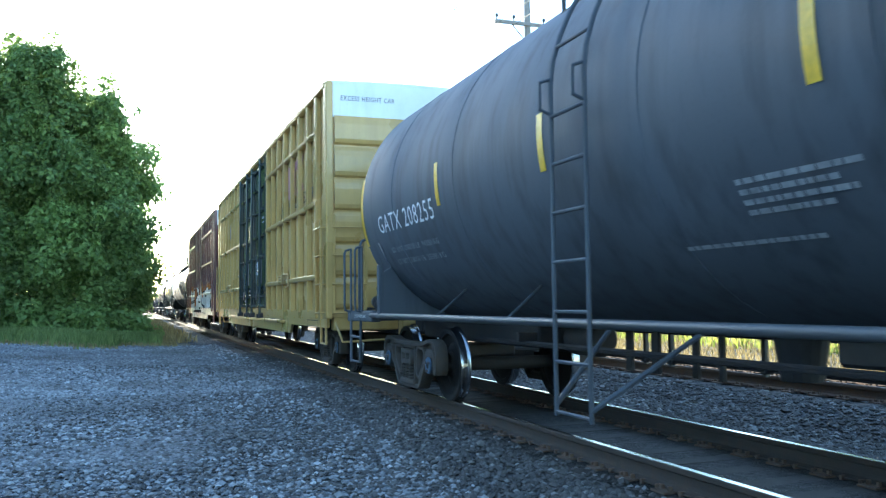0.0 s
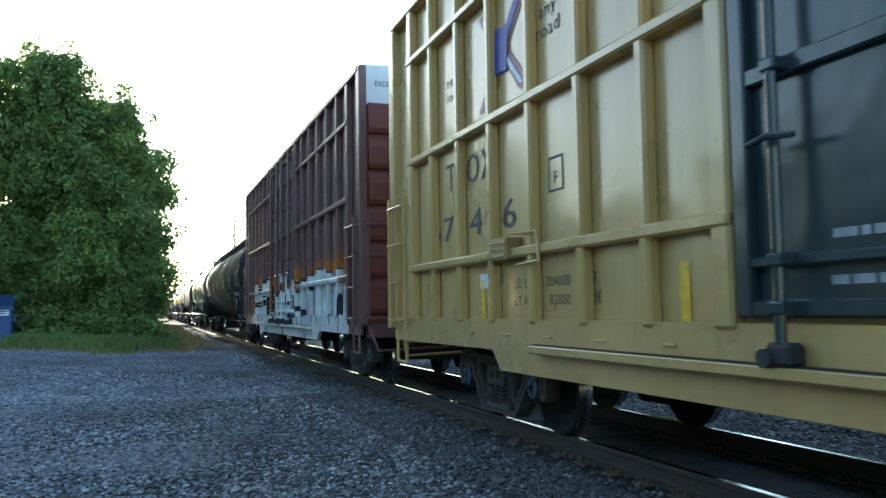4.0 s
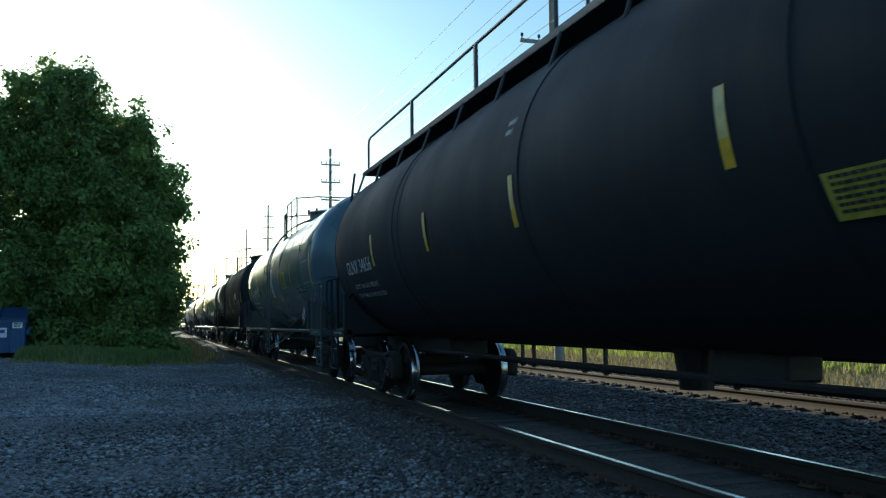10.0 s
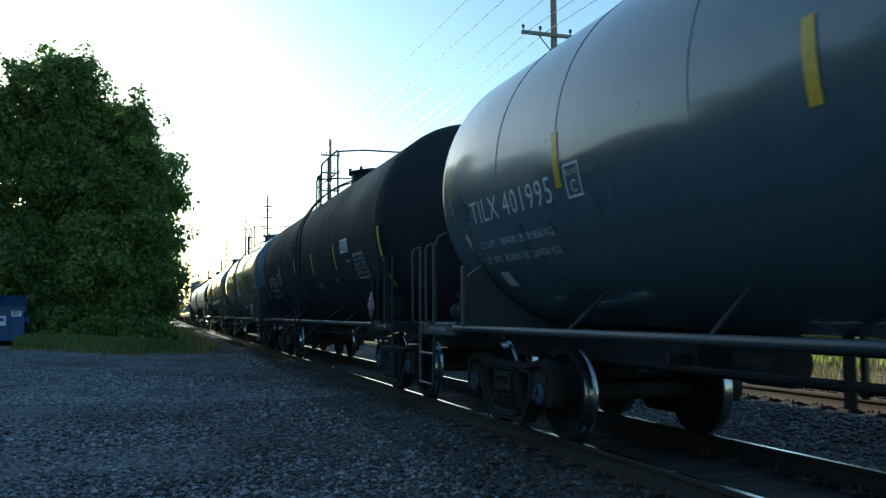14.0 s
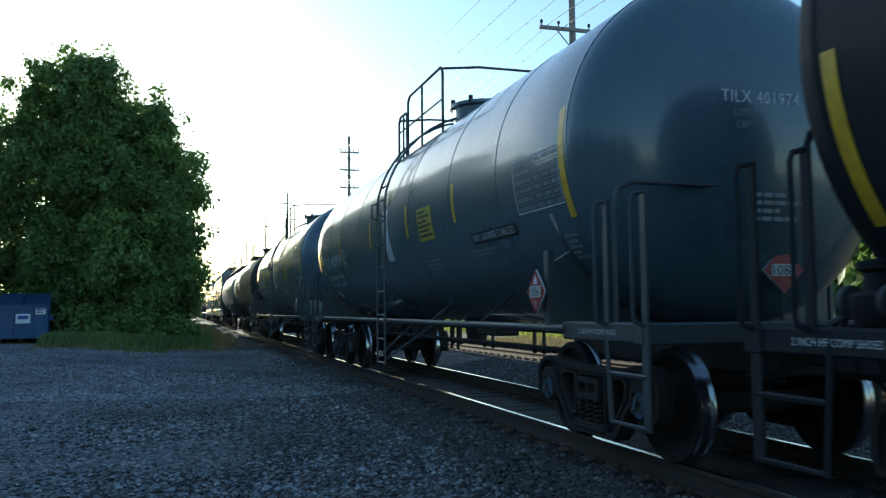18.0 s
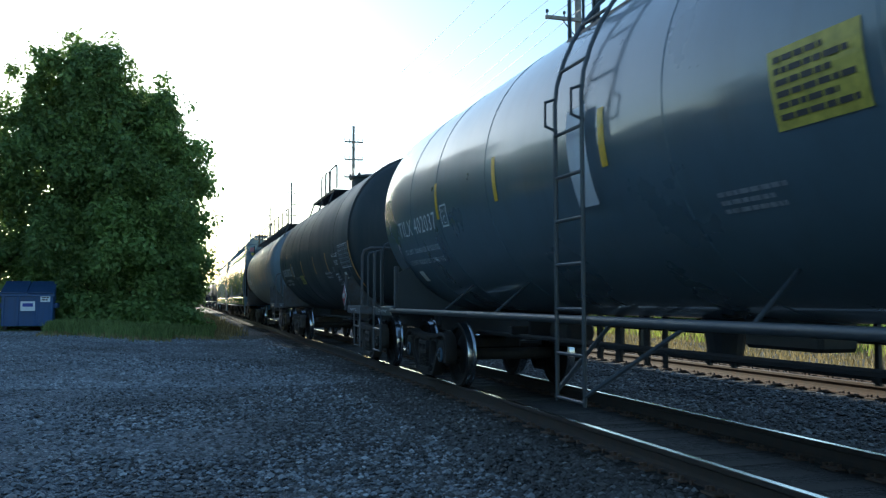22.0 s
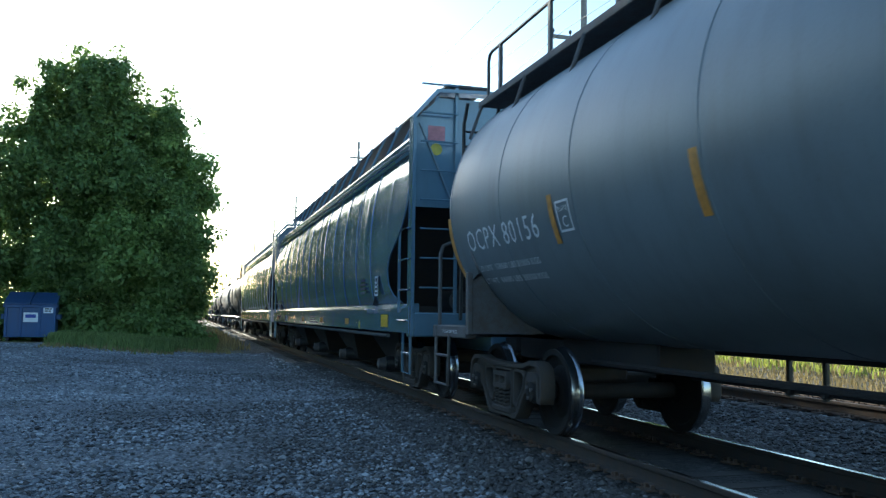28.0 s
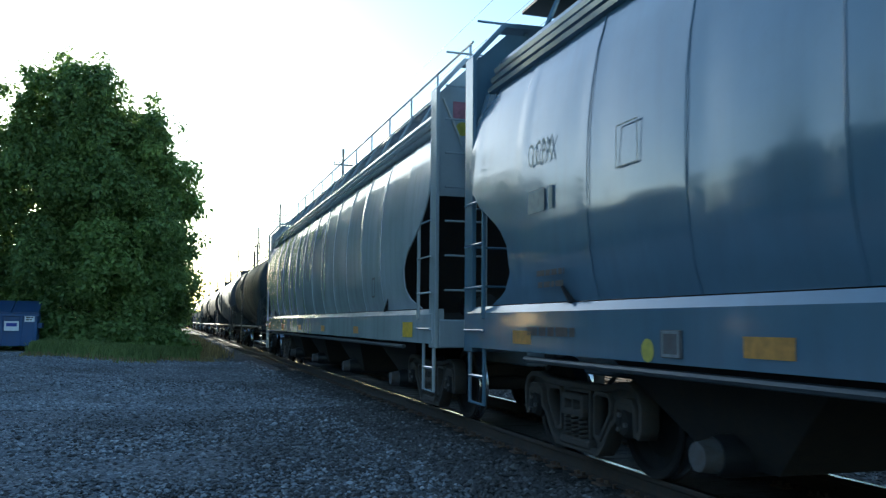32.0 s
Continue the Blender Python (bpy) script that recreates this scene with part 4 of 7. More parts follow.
    if side_pipe:
        for s in (-1, 1):
            part("side_sill", sweep(bm_new(), [(s * sx, -half_len + 1.3, sill_z), (s * sx, half_len - 1.3, sill_z)], 0.037, 10), M["pipe"], car, "grey pipe side sill", smooth=True)
        for yy in (-4.31, -2.38, 1.94, 3.82):
            for s in (-1, 1):
                part("strut", sweep(bm_new(), [(s * sx, yy, sill_z), (s * 0.98, yy + 0.2, 1.44)], 0.015, 6), M["pipe"], car, smooth=True)
    bm = bm_new()
    part("stub_sill", box(bm, -0.32, 0.32, -half_len + 0.1, -half_len + 3.6, 0.72, 1.06, 0.02), M["steel_dark"], car)
    part("stub_sill", box(bm_new(), -0.32, 0.32, half_len - (4.1 if side_pipe else 3.6), half_len - 0.1, 0.72, 1.06, 0.02), M["steel_dark"], car)
    ym = shell_half - 0.75
    for s in (-1, 1):
        outl = [(-1.5, 1.05), (-1.46, 1.66), (-1.30, 1.76)] + [((r + 0.01) * math.cos(radians(a)), zc + (r + 0.01) * math.sin(radians(a))) for a in range(200, 341, 10)] + [(1.30, 1.76), (1.46, 1.66), (1.5, 1.05)]
        bm = flat_shape([outl], 0.06, 0.0)
        for v in bm.verts:
            v.co = Vector((v.co.x, s * (ym + 0.25) + v.co.z, v.co.y))
        bmesh.ops.recalc_face_normals(bm, faces=bm.faces)
        part("saddle", bm, Q, car)
        ye = s * half_len
        yi = s * (half_len - 1.35)
        bm = bm_new()
        box(bm, -1.52, 1.52, min(ye, ye - s * 0.16), max(ye, ye - s * 0.16), 0.98, 1.14, 0.015)
        for sd in (-1, 1):
            box(bm, sd * 1.44 - 0.07, sd * 1.44 + 0.07, min(yi, ye - s * 0.16), max(yi, ye - s * 0.16), 0.99, 1.14, 0.015)
        part("end_beam", bm, Q, car)
        part("end_deck", grate(-1.35, 1.35, min(ye - s * 0.75, ye - s * 0.17), max(ye - s * 0.75, ye - s * 0.17), 1.12), G, car)
        for sd in (-1, 1):
            xs = sd * 1.5
            for k0 in post_at[:end_posts] if end_posts > 1 else ():
                yp_ = ye - s * k0
                post = part("grab_post", box(bm_new(), xs - 0.010, xs + 0.010, yp_ - 0.038, yp_ + 0.038, 1.04, 2.08, 0.004), Q, car)
                part("grab_rod", sweep(bm_new(), [(xs, yp_, 1.12), (xs + sd * 0.09, yp_, 1.15), (xs + sd * 0.10, yp_, 1.20), (xs + sd * 0.10, yp_, 2.0), (xs + sd * 0.08, yp_, 2.05), (xs, yp_, 2.07)], 0.017, 6), Q, post, smooth=True)
            k1 = post_at[0]
            stp = part("step", box(bm_new(), xs - 0.010, xs + 0.010, ye - s * k1 - 0.045, ye - s * k1 + 0.045, 0.38, 1.05, 0.004), Q, car)
            part("step_leg", sweep(bm_new(), [(xs, ye - s * k1, 0.40), (xs, ye - s * (k1 + 0.52), 0.40), (xs, ye - s * (k1 + 0.58), 1.05)], 0.020, 6), Q, stp, smooth=True)
            part("tread", sweep(bm_new(), [(xs, ye - s * k1, 0.76), (xs, ye - s * (k1 + 0.55), 0.76)], 0.02, 6), Q, stp, smooth=True)
            part("saddle_bar", box(bm_new(), xs - 0.03, xs + 0.03, s * (ym + 0.25) - 0.05, s * (ym + 0.25) + 0.05, 1.04, 1.76, 0.01), Q, car)
        yr, zr = ye - s * (0.12 if end_posts == 1 else 0.50), 2.22
        part("end_rail", sweep(bm_new(), [(-1.46, yr, 1.08), (-1.46, yr, zr - 0.16), (-1.42, yr, zr - 0.05), (-1.30, yr, zr), (1.30, yr, zr), (1.42, yr, zr - 0.05), (1.46, yr, zr - 0.16), (1.46, yr, 1.08)], 0.026 if end_posts == 1 else 0.020, 8), Q, car, smooth=True)
        part("beam_lettering", on_side(fit_text("2 INCH HF COMP SHOES", 0.62, 0.042), s * (half_len - 0.72), 1.065, -1.514), M["letter"], car)
        if s > 0 and valves:
            end_gear(car, ye, s)
        coupler(car, s * (half_len - 0.05), s)
        truck(car, s * (half_len - truck_off), rolling, blue, dusty)
    # brake gear
    if air_tank:
        part("air_tank", lathe(bm_new(), [(-0.56, 0.0), (-0.54, 0.13), (-0.48, 0.20), (0.48, 0.20), (0.54, 0.13), (0.56, 0)], 24, "y", (-1.15, -half_len + 1.38, 1.33)), M["silver" if rail_paint == "pipe" else "steel_dark"], car, "small air tank", smooth=True)
    bx, by = (-0.06, -half_len + 0.50) if brake_lead else (0.5, half_len - 0.3)
    bw = part("brake_wheel", lathe(bm_new(), [(-0.02, 0.25), (0.0, 0.27), (0.02, 0.25), (0.0, 0.23), (-0.02, 0.25)], 28, "y", (bx, by, 1.93)), G, car, smooth=True)
    part("wheel_hub", lathe(bm_new(), [(-0.05, 0.0), (-0.05, 0.05), (0.04, 0.06), (0.04, 0)], 12, "y", (bx, by, 1.93)), M["silver"], bw, smooth=True)
    for i in range(5):
        a = 2 * math.pi * i / 5
        part("spoke", sweep(bm_new(), [(bx, by, 1.93), (bx + 0.25 * math.cos(a), by, 1.93 + 0.25 * math.sin(a))], 0.012, 5), G, bw)
    part("brake_post", box(bm_new(), bx - 0.06, bx + 0.06, by + (0.05 if brake_lead else -0.16), by + (0.16 if brake_lead else -0.05), 1.12, 2.02, 0.02), M["steel_dark"], car)
    bm = bm_new()
    box(bm, -0.18, 0.18, -1.4, -0.5, zc - r - 0.22, zc - r + 0.05, 0.03)
    lathe(bm, [(zc - r - 0.36, 0.0), (zc - r - 0.36, 0.15), (zc - r + 0.1, 0.22), (zc - r + 0.1, 0)], 16, "z")
    part("bottom_outlet", bm, M["steel_black"], car)
    sweep_pipe = sweep(bm_new(), [(-0.45, -half_len + 2.5, 0.78), (-0.45, half_len - 2.5, 0.78)], 0.03, 6)
    part("brake_pipe", sweep_pipe, M["steel_dark"], car, smooth=True)
    if placard:
        digits, yp, zp = placard
        part("placard_arm", sweep(bm_new(), [(-1.46, yp, 1.08), (-1.54, yp, zp + 0.1)], 0.022, 6), Q, car, smooth=True)
        diamond(car, yp, zp, -1.58, digits)
        # the same sign on the leading end
        q, ye, xe = 0.20, -half_len + 0.58, plate_x
        bm = flat_shape([[(0, -q), (q, 0), (0, q), (-q, 0)]], 0.012)
        sign = part("placard", on_end_thick(bm, xe, 1.55, ye), M["white"], car, "white-edged red diamond hazard placard")
        bm = flat_shape([[(0, -0.193), (0.193, 0), (0, 0.193), (-0.193, 0)]], 0.004)
        part("placard_face", on_end_thick(bm, xe, 1.55, ye - 0.012), M["red_sign"], sign)
        part("placard_panel", on_end(rect(0.25, 0.10), xe, 1.55, ye - 0.020), M["white"], sign)
        part("placard_number", on_end(fit_text(digits, 0.225, 0.085, 1.0), xe, 1.55, ye - 0.024), M["letter_dark"], sign)
        part("placard_arm", sweep(bm_new(), [(xe, ye + 0.03, 1.12), (xe, ye + 0.03, 1.5)], 0.02, 6), Q, car, smooth=True)
    # brake rod and its hangers
    rod = part("brake_rod", sweep(bm_new(), [(0.48, -half_len + 2.9, 0.92), (0.48, half_len - 2.9, 0.92)], 0.026, 6), G, car, smooth=True)
    part("brake_line", sweep(bm_new(), [(0.50, -half_len + 2.9, 0.63), (0.50, half_len - 2.9, 0.63)], 0.020, 6), G, rod, smooth=True)
    for yy in hangers:
        part("hanger", box(bm_new(), 0.46, 0.50, yy - 0.024, yy + 0.024, 0.58, zc - r * 0.93), G, rod)
        part("clamp", box(bm_new(), 0.44, 0.54, yy - 0.035, yy + 0.035, 0.60, 0.66, 0.01), G, rod)
    if side_pipe:
        # brake gear slung under the shell, inboard of one truck
        D = M["steel_dark"]
        ya = half_len - 4.55
        part("brake_cylinder", lathe(bm_new(), [(-0.34, 0.0), (-0.33, 0.15), (-0.28, 0.19), (0.22, 0.19), (0.27, 0.10), (0.42, 0.05), (0.43, 0.0)], 18, "y", (0.05, ya, 0.84)), D, car, "dark brake cylinder", smooth=True)
        part("cylinder_bracket", box(bm_new(), -0.12, 0.20, ya - 0.22, ya + 0.12, 0.98, 1.16, 0.015), D, car)
        part("brake_lever", box(bm_new(), -0.55, 0.55, ya + 0.50, ya + 0.58, 0.80, 0.90, 0.01), D, car)
        for yy, w in ((half_len - 5.45, 0.05), (half_len - 5.9, 0.06), (half_len - 6.5, 0.04), (half_len - 6.85, 0.03)):
            part("support_plate", box(bm_new(), -0.02, 0.02, yy - w, yy + w, 0.56, 1.16, 0.006), D, car)
    return car


def end_gear(car, y, s):
    """Hand-brake and valve gear on a tank car's end deck."""
    yy = y - s * 0.62
    valve = part("valve", lathe(bm_new(), [(1.14, 0.0), (1.14, 0.12), (1.20, 0.15), (1.30, 0.15), (1.33, 0.09), (1.42, 0.08), (1.44, 0.11), (1.48, 0.11), (1.50, 0)], 14, "z", (-1.12, yy, 0)), M["steel_dark"], car, smooth=True)
    part("flange", lathe(bm_new(), [(-0.16, 0.0), (-0.16, 0.09), (-0.12, 0.09), (-0.12, 0.05), (0.12, 0.05), (0.12, 0.09), (0.16, 0.09), (0.16, 0.0)], 12, "y", (-1.18, yy, 1.27)), M["worn_grey"], valve, smooth=True)
    part("valve_box", box(bm_new(), -1.08, -0.80, yy - 0.34, yy - 0.10, 1.14, 1.40, 0.05), M["steel_dark"], valve)
    for dx, dz in ((-0.05, 0.0), (0.04, 0.09)):
        part("pipe", sweep(bm_new(), [(-1.15 + dx, yy - 0.45, 1.18 + dz), (-1.10 + dx, yy - 0.2, 1.22 + dz), (-1.15 + dx, yy + 0.15, 1.20 + dz), (-1.05 + dx, yy + 0.40, 1.14)], 0.022, 6), M["worn_grey"], valve, smooth=True)


def grate(x0, x1, y0, y1, z):
    bm = bm_new()
    for x in (x0, x1):
        box(bm, x - 0.012, x + 0.012, y0, y1, z - 0.05, z)
    n = max(2, int((y1 - y0) / (0.04 if y1 - y0 > 4 else 0.075)))
    for i in range(n + 1):
        y = y0 + (y1 - y0) * i / n
        box(bm, x0, x1, y - 0.007, y + 0.007, z - 0.038, z - 0.005)
    for i in range(1, 8):
        x = x0 + (x1 - x0) * i / 8
        box(bm, x - 0.006, x + 0.006, y0, y1, z - 0.03, z - 0.008)
    return bm


# ---- boxcars ----
def box_car(label, half, paint_key, end_key, door, belts, post_gap, eave=5.0, band=True, sill=0.85, belly=0.67, marks=None, door_paint=None):
    car = thing("boxcar", label, "boxcar", "cars of the freight train")
    P, E = M[paint_key], M[end_key]
    X = 1.50
    bm = bm_new()
    box(bm, -X, X, -half, half, 1.02, eave, 0.02)
    body = part("body", bm, P, car)
    # roof with raised seams
    bm = bm_new()
    sec = [(-X - 0.03, eave), (-X - 0.03, eave + 0.02), (-0.8, eave + 0.045), (0, eave + 0.055), (0.8, eave + 0.045), (X + 0.03, eave + 0.02), (X + 0.03, eave)]
    a = [bm.verts.new((x, -half - 0.03, z)) for x, z in sec]
    b = [bm.verts.new((x, half + 0.03, z)) for x, z in sec]
    for i in range(len(sec) - 1):
        bm.faces.new((a[i], a[i + 1], b[i + 1], b[i]))
    bm.faces.new(a[::-1]), bm.faces.new(b), bm.faces.new((a[0], b[0], b[-1], a[-1]))
    bmesh.ops.recalc_face_normals(bm, faces=bm.faces)
    roof = part("roof", bm, M["white"] if band else P, car)
    n = int(2 * half / 1.1)
    for i in range(1, n):
        y = -half + 2 * half * i / n
        part("roof_seam", sweep(bm_new(), [(-X, y, eave + 0.02), (-0.8, y, eave + 0.05), (0, y, eave + 0.06), (0.8, y, eave + 0.05), (X, y, eave + 0.02)], 0.025, 4), P, roof)
    d0, d1 = door
    for s in (-1, 1):
        x_out = s * 1.60
        # side sill with a deeper middle
        outl = [(-half, sill), (-half, 1.14), (half, 1.14), (half, sill), (half - 3.3, sill), (half - 3.5, belly), (-half + 3.5, belly), (-half + 3.3, sill)]
        bm = flat_shape([outl], 0.05, 0.0)
        for v in bm.verts:
            v.co = Vector((s * 1.545 + v.co.z, v.co.x, v.co.y))
        bmesh.ops.recalc_face_normals(bm, faces=bm.faces)
        side = part("side_sill", bm, P, car)
        bm = bm_new()
        box(bm, min(s * 1.53, s * 1.67), max(s * 1.53, s * 1.67), -half + 4.1, half - 4.3, 0.86, 0.93, 0.01)
        trk = part("door_track", bm, P, side)
        part("track_top", box(bm_new(), min(s * 1.58, s * 1.665), max(s * 1.58, s * 1.665), -half + 4.12, half - 4.32, 0.931, 0.936), M["cast"], trk)
        for i in range(int(2 * half / 0.85)):
            y = -half + 0.4 + i * 0.85
            bm = bm_new()
            box(bm, s * 1.575 - 0.012, s * 1.575 + 0.012, y, y + 0.13, 0.985, 1.005, 0.004)
            part("slot_lip", bm, P, side)
        # posts and belts outside the door
        for lo, hi in ((-half + 0.72, d0 - 0.02), (d1 + 0.02, half - 0.72)):
            n = max(2, round((hi - lo) / post_gap))
            for i in range(n + 1):
                y = lo + (hi - lo) * i / n
                w = 0.055 if 0 < i < n else 0.09
                y = min(max(y, lo + w), hi - w)
                part("side_post", box(bm_new(), min(s * (X - 0.01), x_out), max(s * (X - 0.01), x_out), y - w, y + w, 1.10, eave - 0.02, 0.022), P, car)
                if s < 0 and i < n:
                    ya, yb_ = y + w, min(lo + (hi - lo) * (i + 1) / n, hi) - 0.05
                    zz = [1.12] + list(belts) + [eave - 0.1]
                    for z0, z1 in zip(zz, zz[1:]):
                        bm = bm_new()
                        g = [[bm.verts.new((-X - 0.001 - 0.007 * math.sin(math.pi * a / 6) ** 0.7 * math.sin(math.pi * b / 8) ** 0.5 * (0.55 + 0.45 * noise.noise((y * 0.8, z0 + b * 0.2, 1.7))), ya + (yb_ - ya) * a / 6, z0 + (z1 - z0) * b / 8)) for a in range(7)] for b in range(9)]
                        for r0, r1 in zip(g, g[1:]):
                            for a in range(6):
                                bm.faces.new((r0[a], r1[a], r1[a + 1], r0[a + 1]))
                        bmesh.ops.recalc_face_normals(bm, faces=bm.faces)
                        part("side_panel", bm, P, car, smooth=True)
            for z in belts:
                part("belt_rail", box(bm_new(), min(s * (X - 0.01), s * 1.615), max(s * (X - 0.01), s * 1.615), lo, hi, z - 0.045, z + 0.045, 0.018), P, car)
        part("top_chord", box(bm_new(), min(s * (X - 0.01), s * 1.612), max(s * (X - 0.01), s * 1.612), -half, half, eave - 0.10, eave, 0.015), P, car)
        # plug doors
        dp = door_paint or P
        nd = 2
        for i in range(nd):
            a0 = d0 + (d1 - d0) * i / nd + 0.03
            a1 = d0 + (d1 - d0) * (i + 1) / nd - 0.03
            dr = part("door", box(bm_new(), min(s * 1.48, s * 1.545), max(s * 1.48, s * 1.545), a0, a1, 1.17, eave - 0.16, 0.012), dp, car, "plug door with lock bars")
            for z, hh in ((1.22, 0.045), (1.46, 0.03), (2.45, 0.05), (2.98, 0.035), (3.63, 0.05), (4.22, 0.035), (4.72, 0.04)):
                part("door_rib", box(bm_new(), min(s * 1.54, s * 1.595), max(s * 1.54, s * 1.595), a0 + 0.05, a1 - 0.05, z - hh, z + hh, 0.012), dp, dr)
            for y in (a0 + 0.06, a1 - 0.06):
                part("door_stile", box(bm_new(), min(s * 1.54, s * 1.61), max(s * 1.54, s * 1.61), y - 0.06, y + 0.06, 1.17, eave - 0.16, 0.012), dp, dr)
            ymid = (a0 + a1) / 2 - 0.12
            for z0, z1 in ((2.45, 2.98), (3.63, 4.22)):
                part("door_stile", box(bm_new(), min(s * 1.54, s * 1.575), max(s * 1.54, s * 1.575), ymid - 0.03, ymid + 0.03, z0, z1, 0.008), dp, dr)
                part("latch_plate", box(bm_new(), min(s * 1.57, s * 1.61), max(s * 1.57, s * 1.61), ymid - 0.10, ymid + 0.06, z1 - 0.10, z1 + 0.07, 0.01), dp, dr)
            for y in (a0 + (a1 - a0) * 0.225, a0 + (a1 - a0) * 0.84):
                bar = part("lock_bar", sweep(bm_new(), [(s * 1.655, y, 0.98), (s * 1.655, y, eave - 0.15)], 0.030, 8), dp, dr, smooth=True)
                for z in (1.22, 1.46, 2.45, 3.63, 4.72):
                    part("bracket", box(bm_new(), min(s * 1.56, s * 1.69), max(s * 1.56, s * 1.69), y - 0.055, y + 0.055, z - 0.035, z + 0.035, 0.012), dp, bar)
                part("bar_handle", sweep(bm_new(), [(s * 1.68, y - 0.17, 2.06), (s * 1.70, y, 2.08), (s * 1.68, y + 0.17, 2.06)], 0.018, 6), dp, bar, smooth=True)
                part("roller", box(bm_new(), min(s * 1.58, s * 1.69), max(s * 1.58, s * 1.69), y - 0.09, y + 0.09, 0.93, 1.05, 0.02), M["steel_dark"], bar)
                part("roller_pin", lathe(bm_new(), [(-0.03, 0.0), (-0.03, 0.05), (0.03, 0.05), (0.03, 0.0)], 10, "x", (s * 1.69, y + 0.07, 0.97)), M["steel_dark"], bar)
            hy = (a0 + a1) / 2 - 0.12
            lever = part("door_handle", sweep(bm_new(), [(s * 1.64, hy, 2.36), (s * 1.67, hy - 0.01, 2.24), (s * 1.66, hy - 0.06, 2.16), (s * 1.68, hy - 0.05, 2.02), (s * 1.66, hy - 0.09, 1.92), (s * 1.67, hy - 0.07, 1.74), (s * 1.66, hy - 0.08, 1.58)], 0.018, 6), dp, dr, smooth=True)
            part("gear_box", box(bm_new(), min(s * 1.56, s * 1.66), max(s * 1.56, s * 1.66), hy - 0.14, hy + 0.02, 1.52, 1.72, 0.02), dp, lever)
            part("pull_rod", sweep(bm_new(), [(s * 1.67, hy - 0.09, 1.60), (s * 1.68, hy - 0.09, 1.38)], 0.014, 6), M["worn_grey"], lever, smooth=True)
            part("pivot", box(bm_new(), min(s * 1.545, s * 1.555), max(s * 1.545, s * 1.555), hy - 0.13, hy + 0.11, 1.78, 2.40, 0.003), M["worn_grey"], lever)
    # ends: horizontal corrugation
    for s in (-1, 1):
        y = s * half
        z = 1.15
        end = part("end_panel", box(bm_new(), -X, X, min(y, y + s * 0.02), max(y, y + s * 0.02), 1.02, eave - 0.62 if band else eave, 0.004), E, car)
        while z < eave - 0.75:
            bm = bm_new()
            sec = [(z, 0.015), (z + 0.035, 0.065), (z + 0.10, 0.085), (z + 0.36, 0.075), (z + 0.46, 0.055), (z + 0.53, 0.02)]
            a, b = [bm.verts.new((-X + 0.06, y + s * d, q)) for q, d in sec], [bm.verts.new((X - 0.06, y + s * d, q)) for q, d in sec]
            for i in range(5):
                bm.faces.new((a[i], b[i], b[i + 1], a[i + 1]))
            bm.faces.new(a), bm.faces.new(b[::-1])
            bmesh.ops.recalc_face_normals(bm, faces=bm.faces)
            part("corrugation", bm, E, end)
            z += 0.555
        if band:
            bnd = part("white_band", box(bm_new(), -X - 0.005, X + 0.005, min(y, y + s * 0.035), max(y, y + s * 0.035), eave - 0.60, eave, 0.004), M["white"], car, "white height-warning band")
            if s < 0:
                part("warning_words", on_end(fit_text("EXCESS HEIGHT CAR", 0.95, 0.085), -0.85, eave - 0.27, y - 0.042), M["letter_dark"], bnd)
                part("car_code", on_end(fit_text("TBOX 675496", 1.0, 0.12), 0.83, eave - 0.27, y - 0.042), M["letter_dark"], bnd)
        for sd in (-1, 1):
            part("corner_post", box(bm_new(), min(sd * (X - 0.02), sd * 1.60), max(sd * (X - 0.02), sd * 1.60), y - 0.12, y + 0.12, 1.0, eave - 0.01, 0.02), P, car)
            # side and end ladders
            lad = part("ladder", box(bm_new(), sd * 1.62 - 0.02, sd * 1.62 + 0.02, y - s * 0.62 - 0.03, y - s * 0.62 + 0.03, 1.0, 2.66, 0.008), P, car)
            part("ladder_rail", box(bm_new(), sd * 1.655 - 0.02, sd * 1.655 + 0.02, y - s * 0.06 - 0.035, y - s * 0.06 + 0.035, 1.0, 2.66, 0.008), P, lad)
            for i in range(4):
                zz = 1.10 + i * 0.475
                part("rung", sweep(bm_new(), [(sd * 1.60, y - s * 0.62, zz), (sd * 1.67, y - s * 0.60, zz), (sd * 1.67, y - s * 0.02, zz), (sd * 1.60, y - s * 0.0, zz)], 0.014, 6), P, lad, smooth=True)
            el = part("end_ladder", box(bm_new(), sd * 0.92 - 0.03, sd * 0.92 + 0.03, y + s * 0.02, y + s * 0.12, 1.1, 2.75, 0.008), P, car)
            part("ladder_rail", box(bm_new(), sd * 1.47 - 0.03, sd * 1.47 + 0.03, y + s * 0.02, y + s * 0.12, 1.1, 2.75, 0.008), P, el)
            for i in range(4):
                zz = 1.10 + i * 0.475
                part("rung", sweep(bm_new(), [(sd * 0.92, y + s * 0.14, zz), (sd * 1.5, y + s * 0.14, zz)], 0.014, 6), P, el, smooth=True)
            part("sill_step", sweep(bm_new(), [(sd * 1.56, y - s * 0.1, 0.98), (sd * 1.56, y - s * 0.1, 0.58), (sd * 1.56, y - s * 0.48, 0.58), (sd * 1.56, y - s * 0.48, 0.98)], 0.022, 6), P, car, smooth=True)
        part("end_platform", grate(-0.9, 0.9, min(y, y + s * 0.42), max(y, y + s * 0.42), 1.18), M["steel_dark"], car)
        part("uncoupling_lever", sweep(bm_new(), [(-1.45, y + s * 0.1, 0.95), (-1.35, y + s * 0.22, 0.62), (-0.2, y + s * 0.25, 0.66)], 0.02, 6), P, car, smooth=True)
        bm = bm_new()
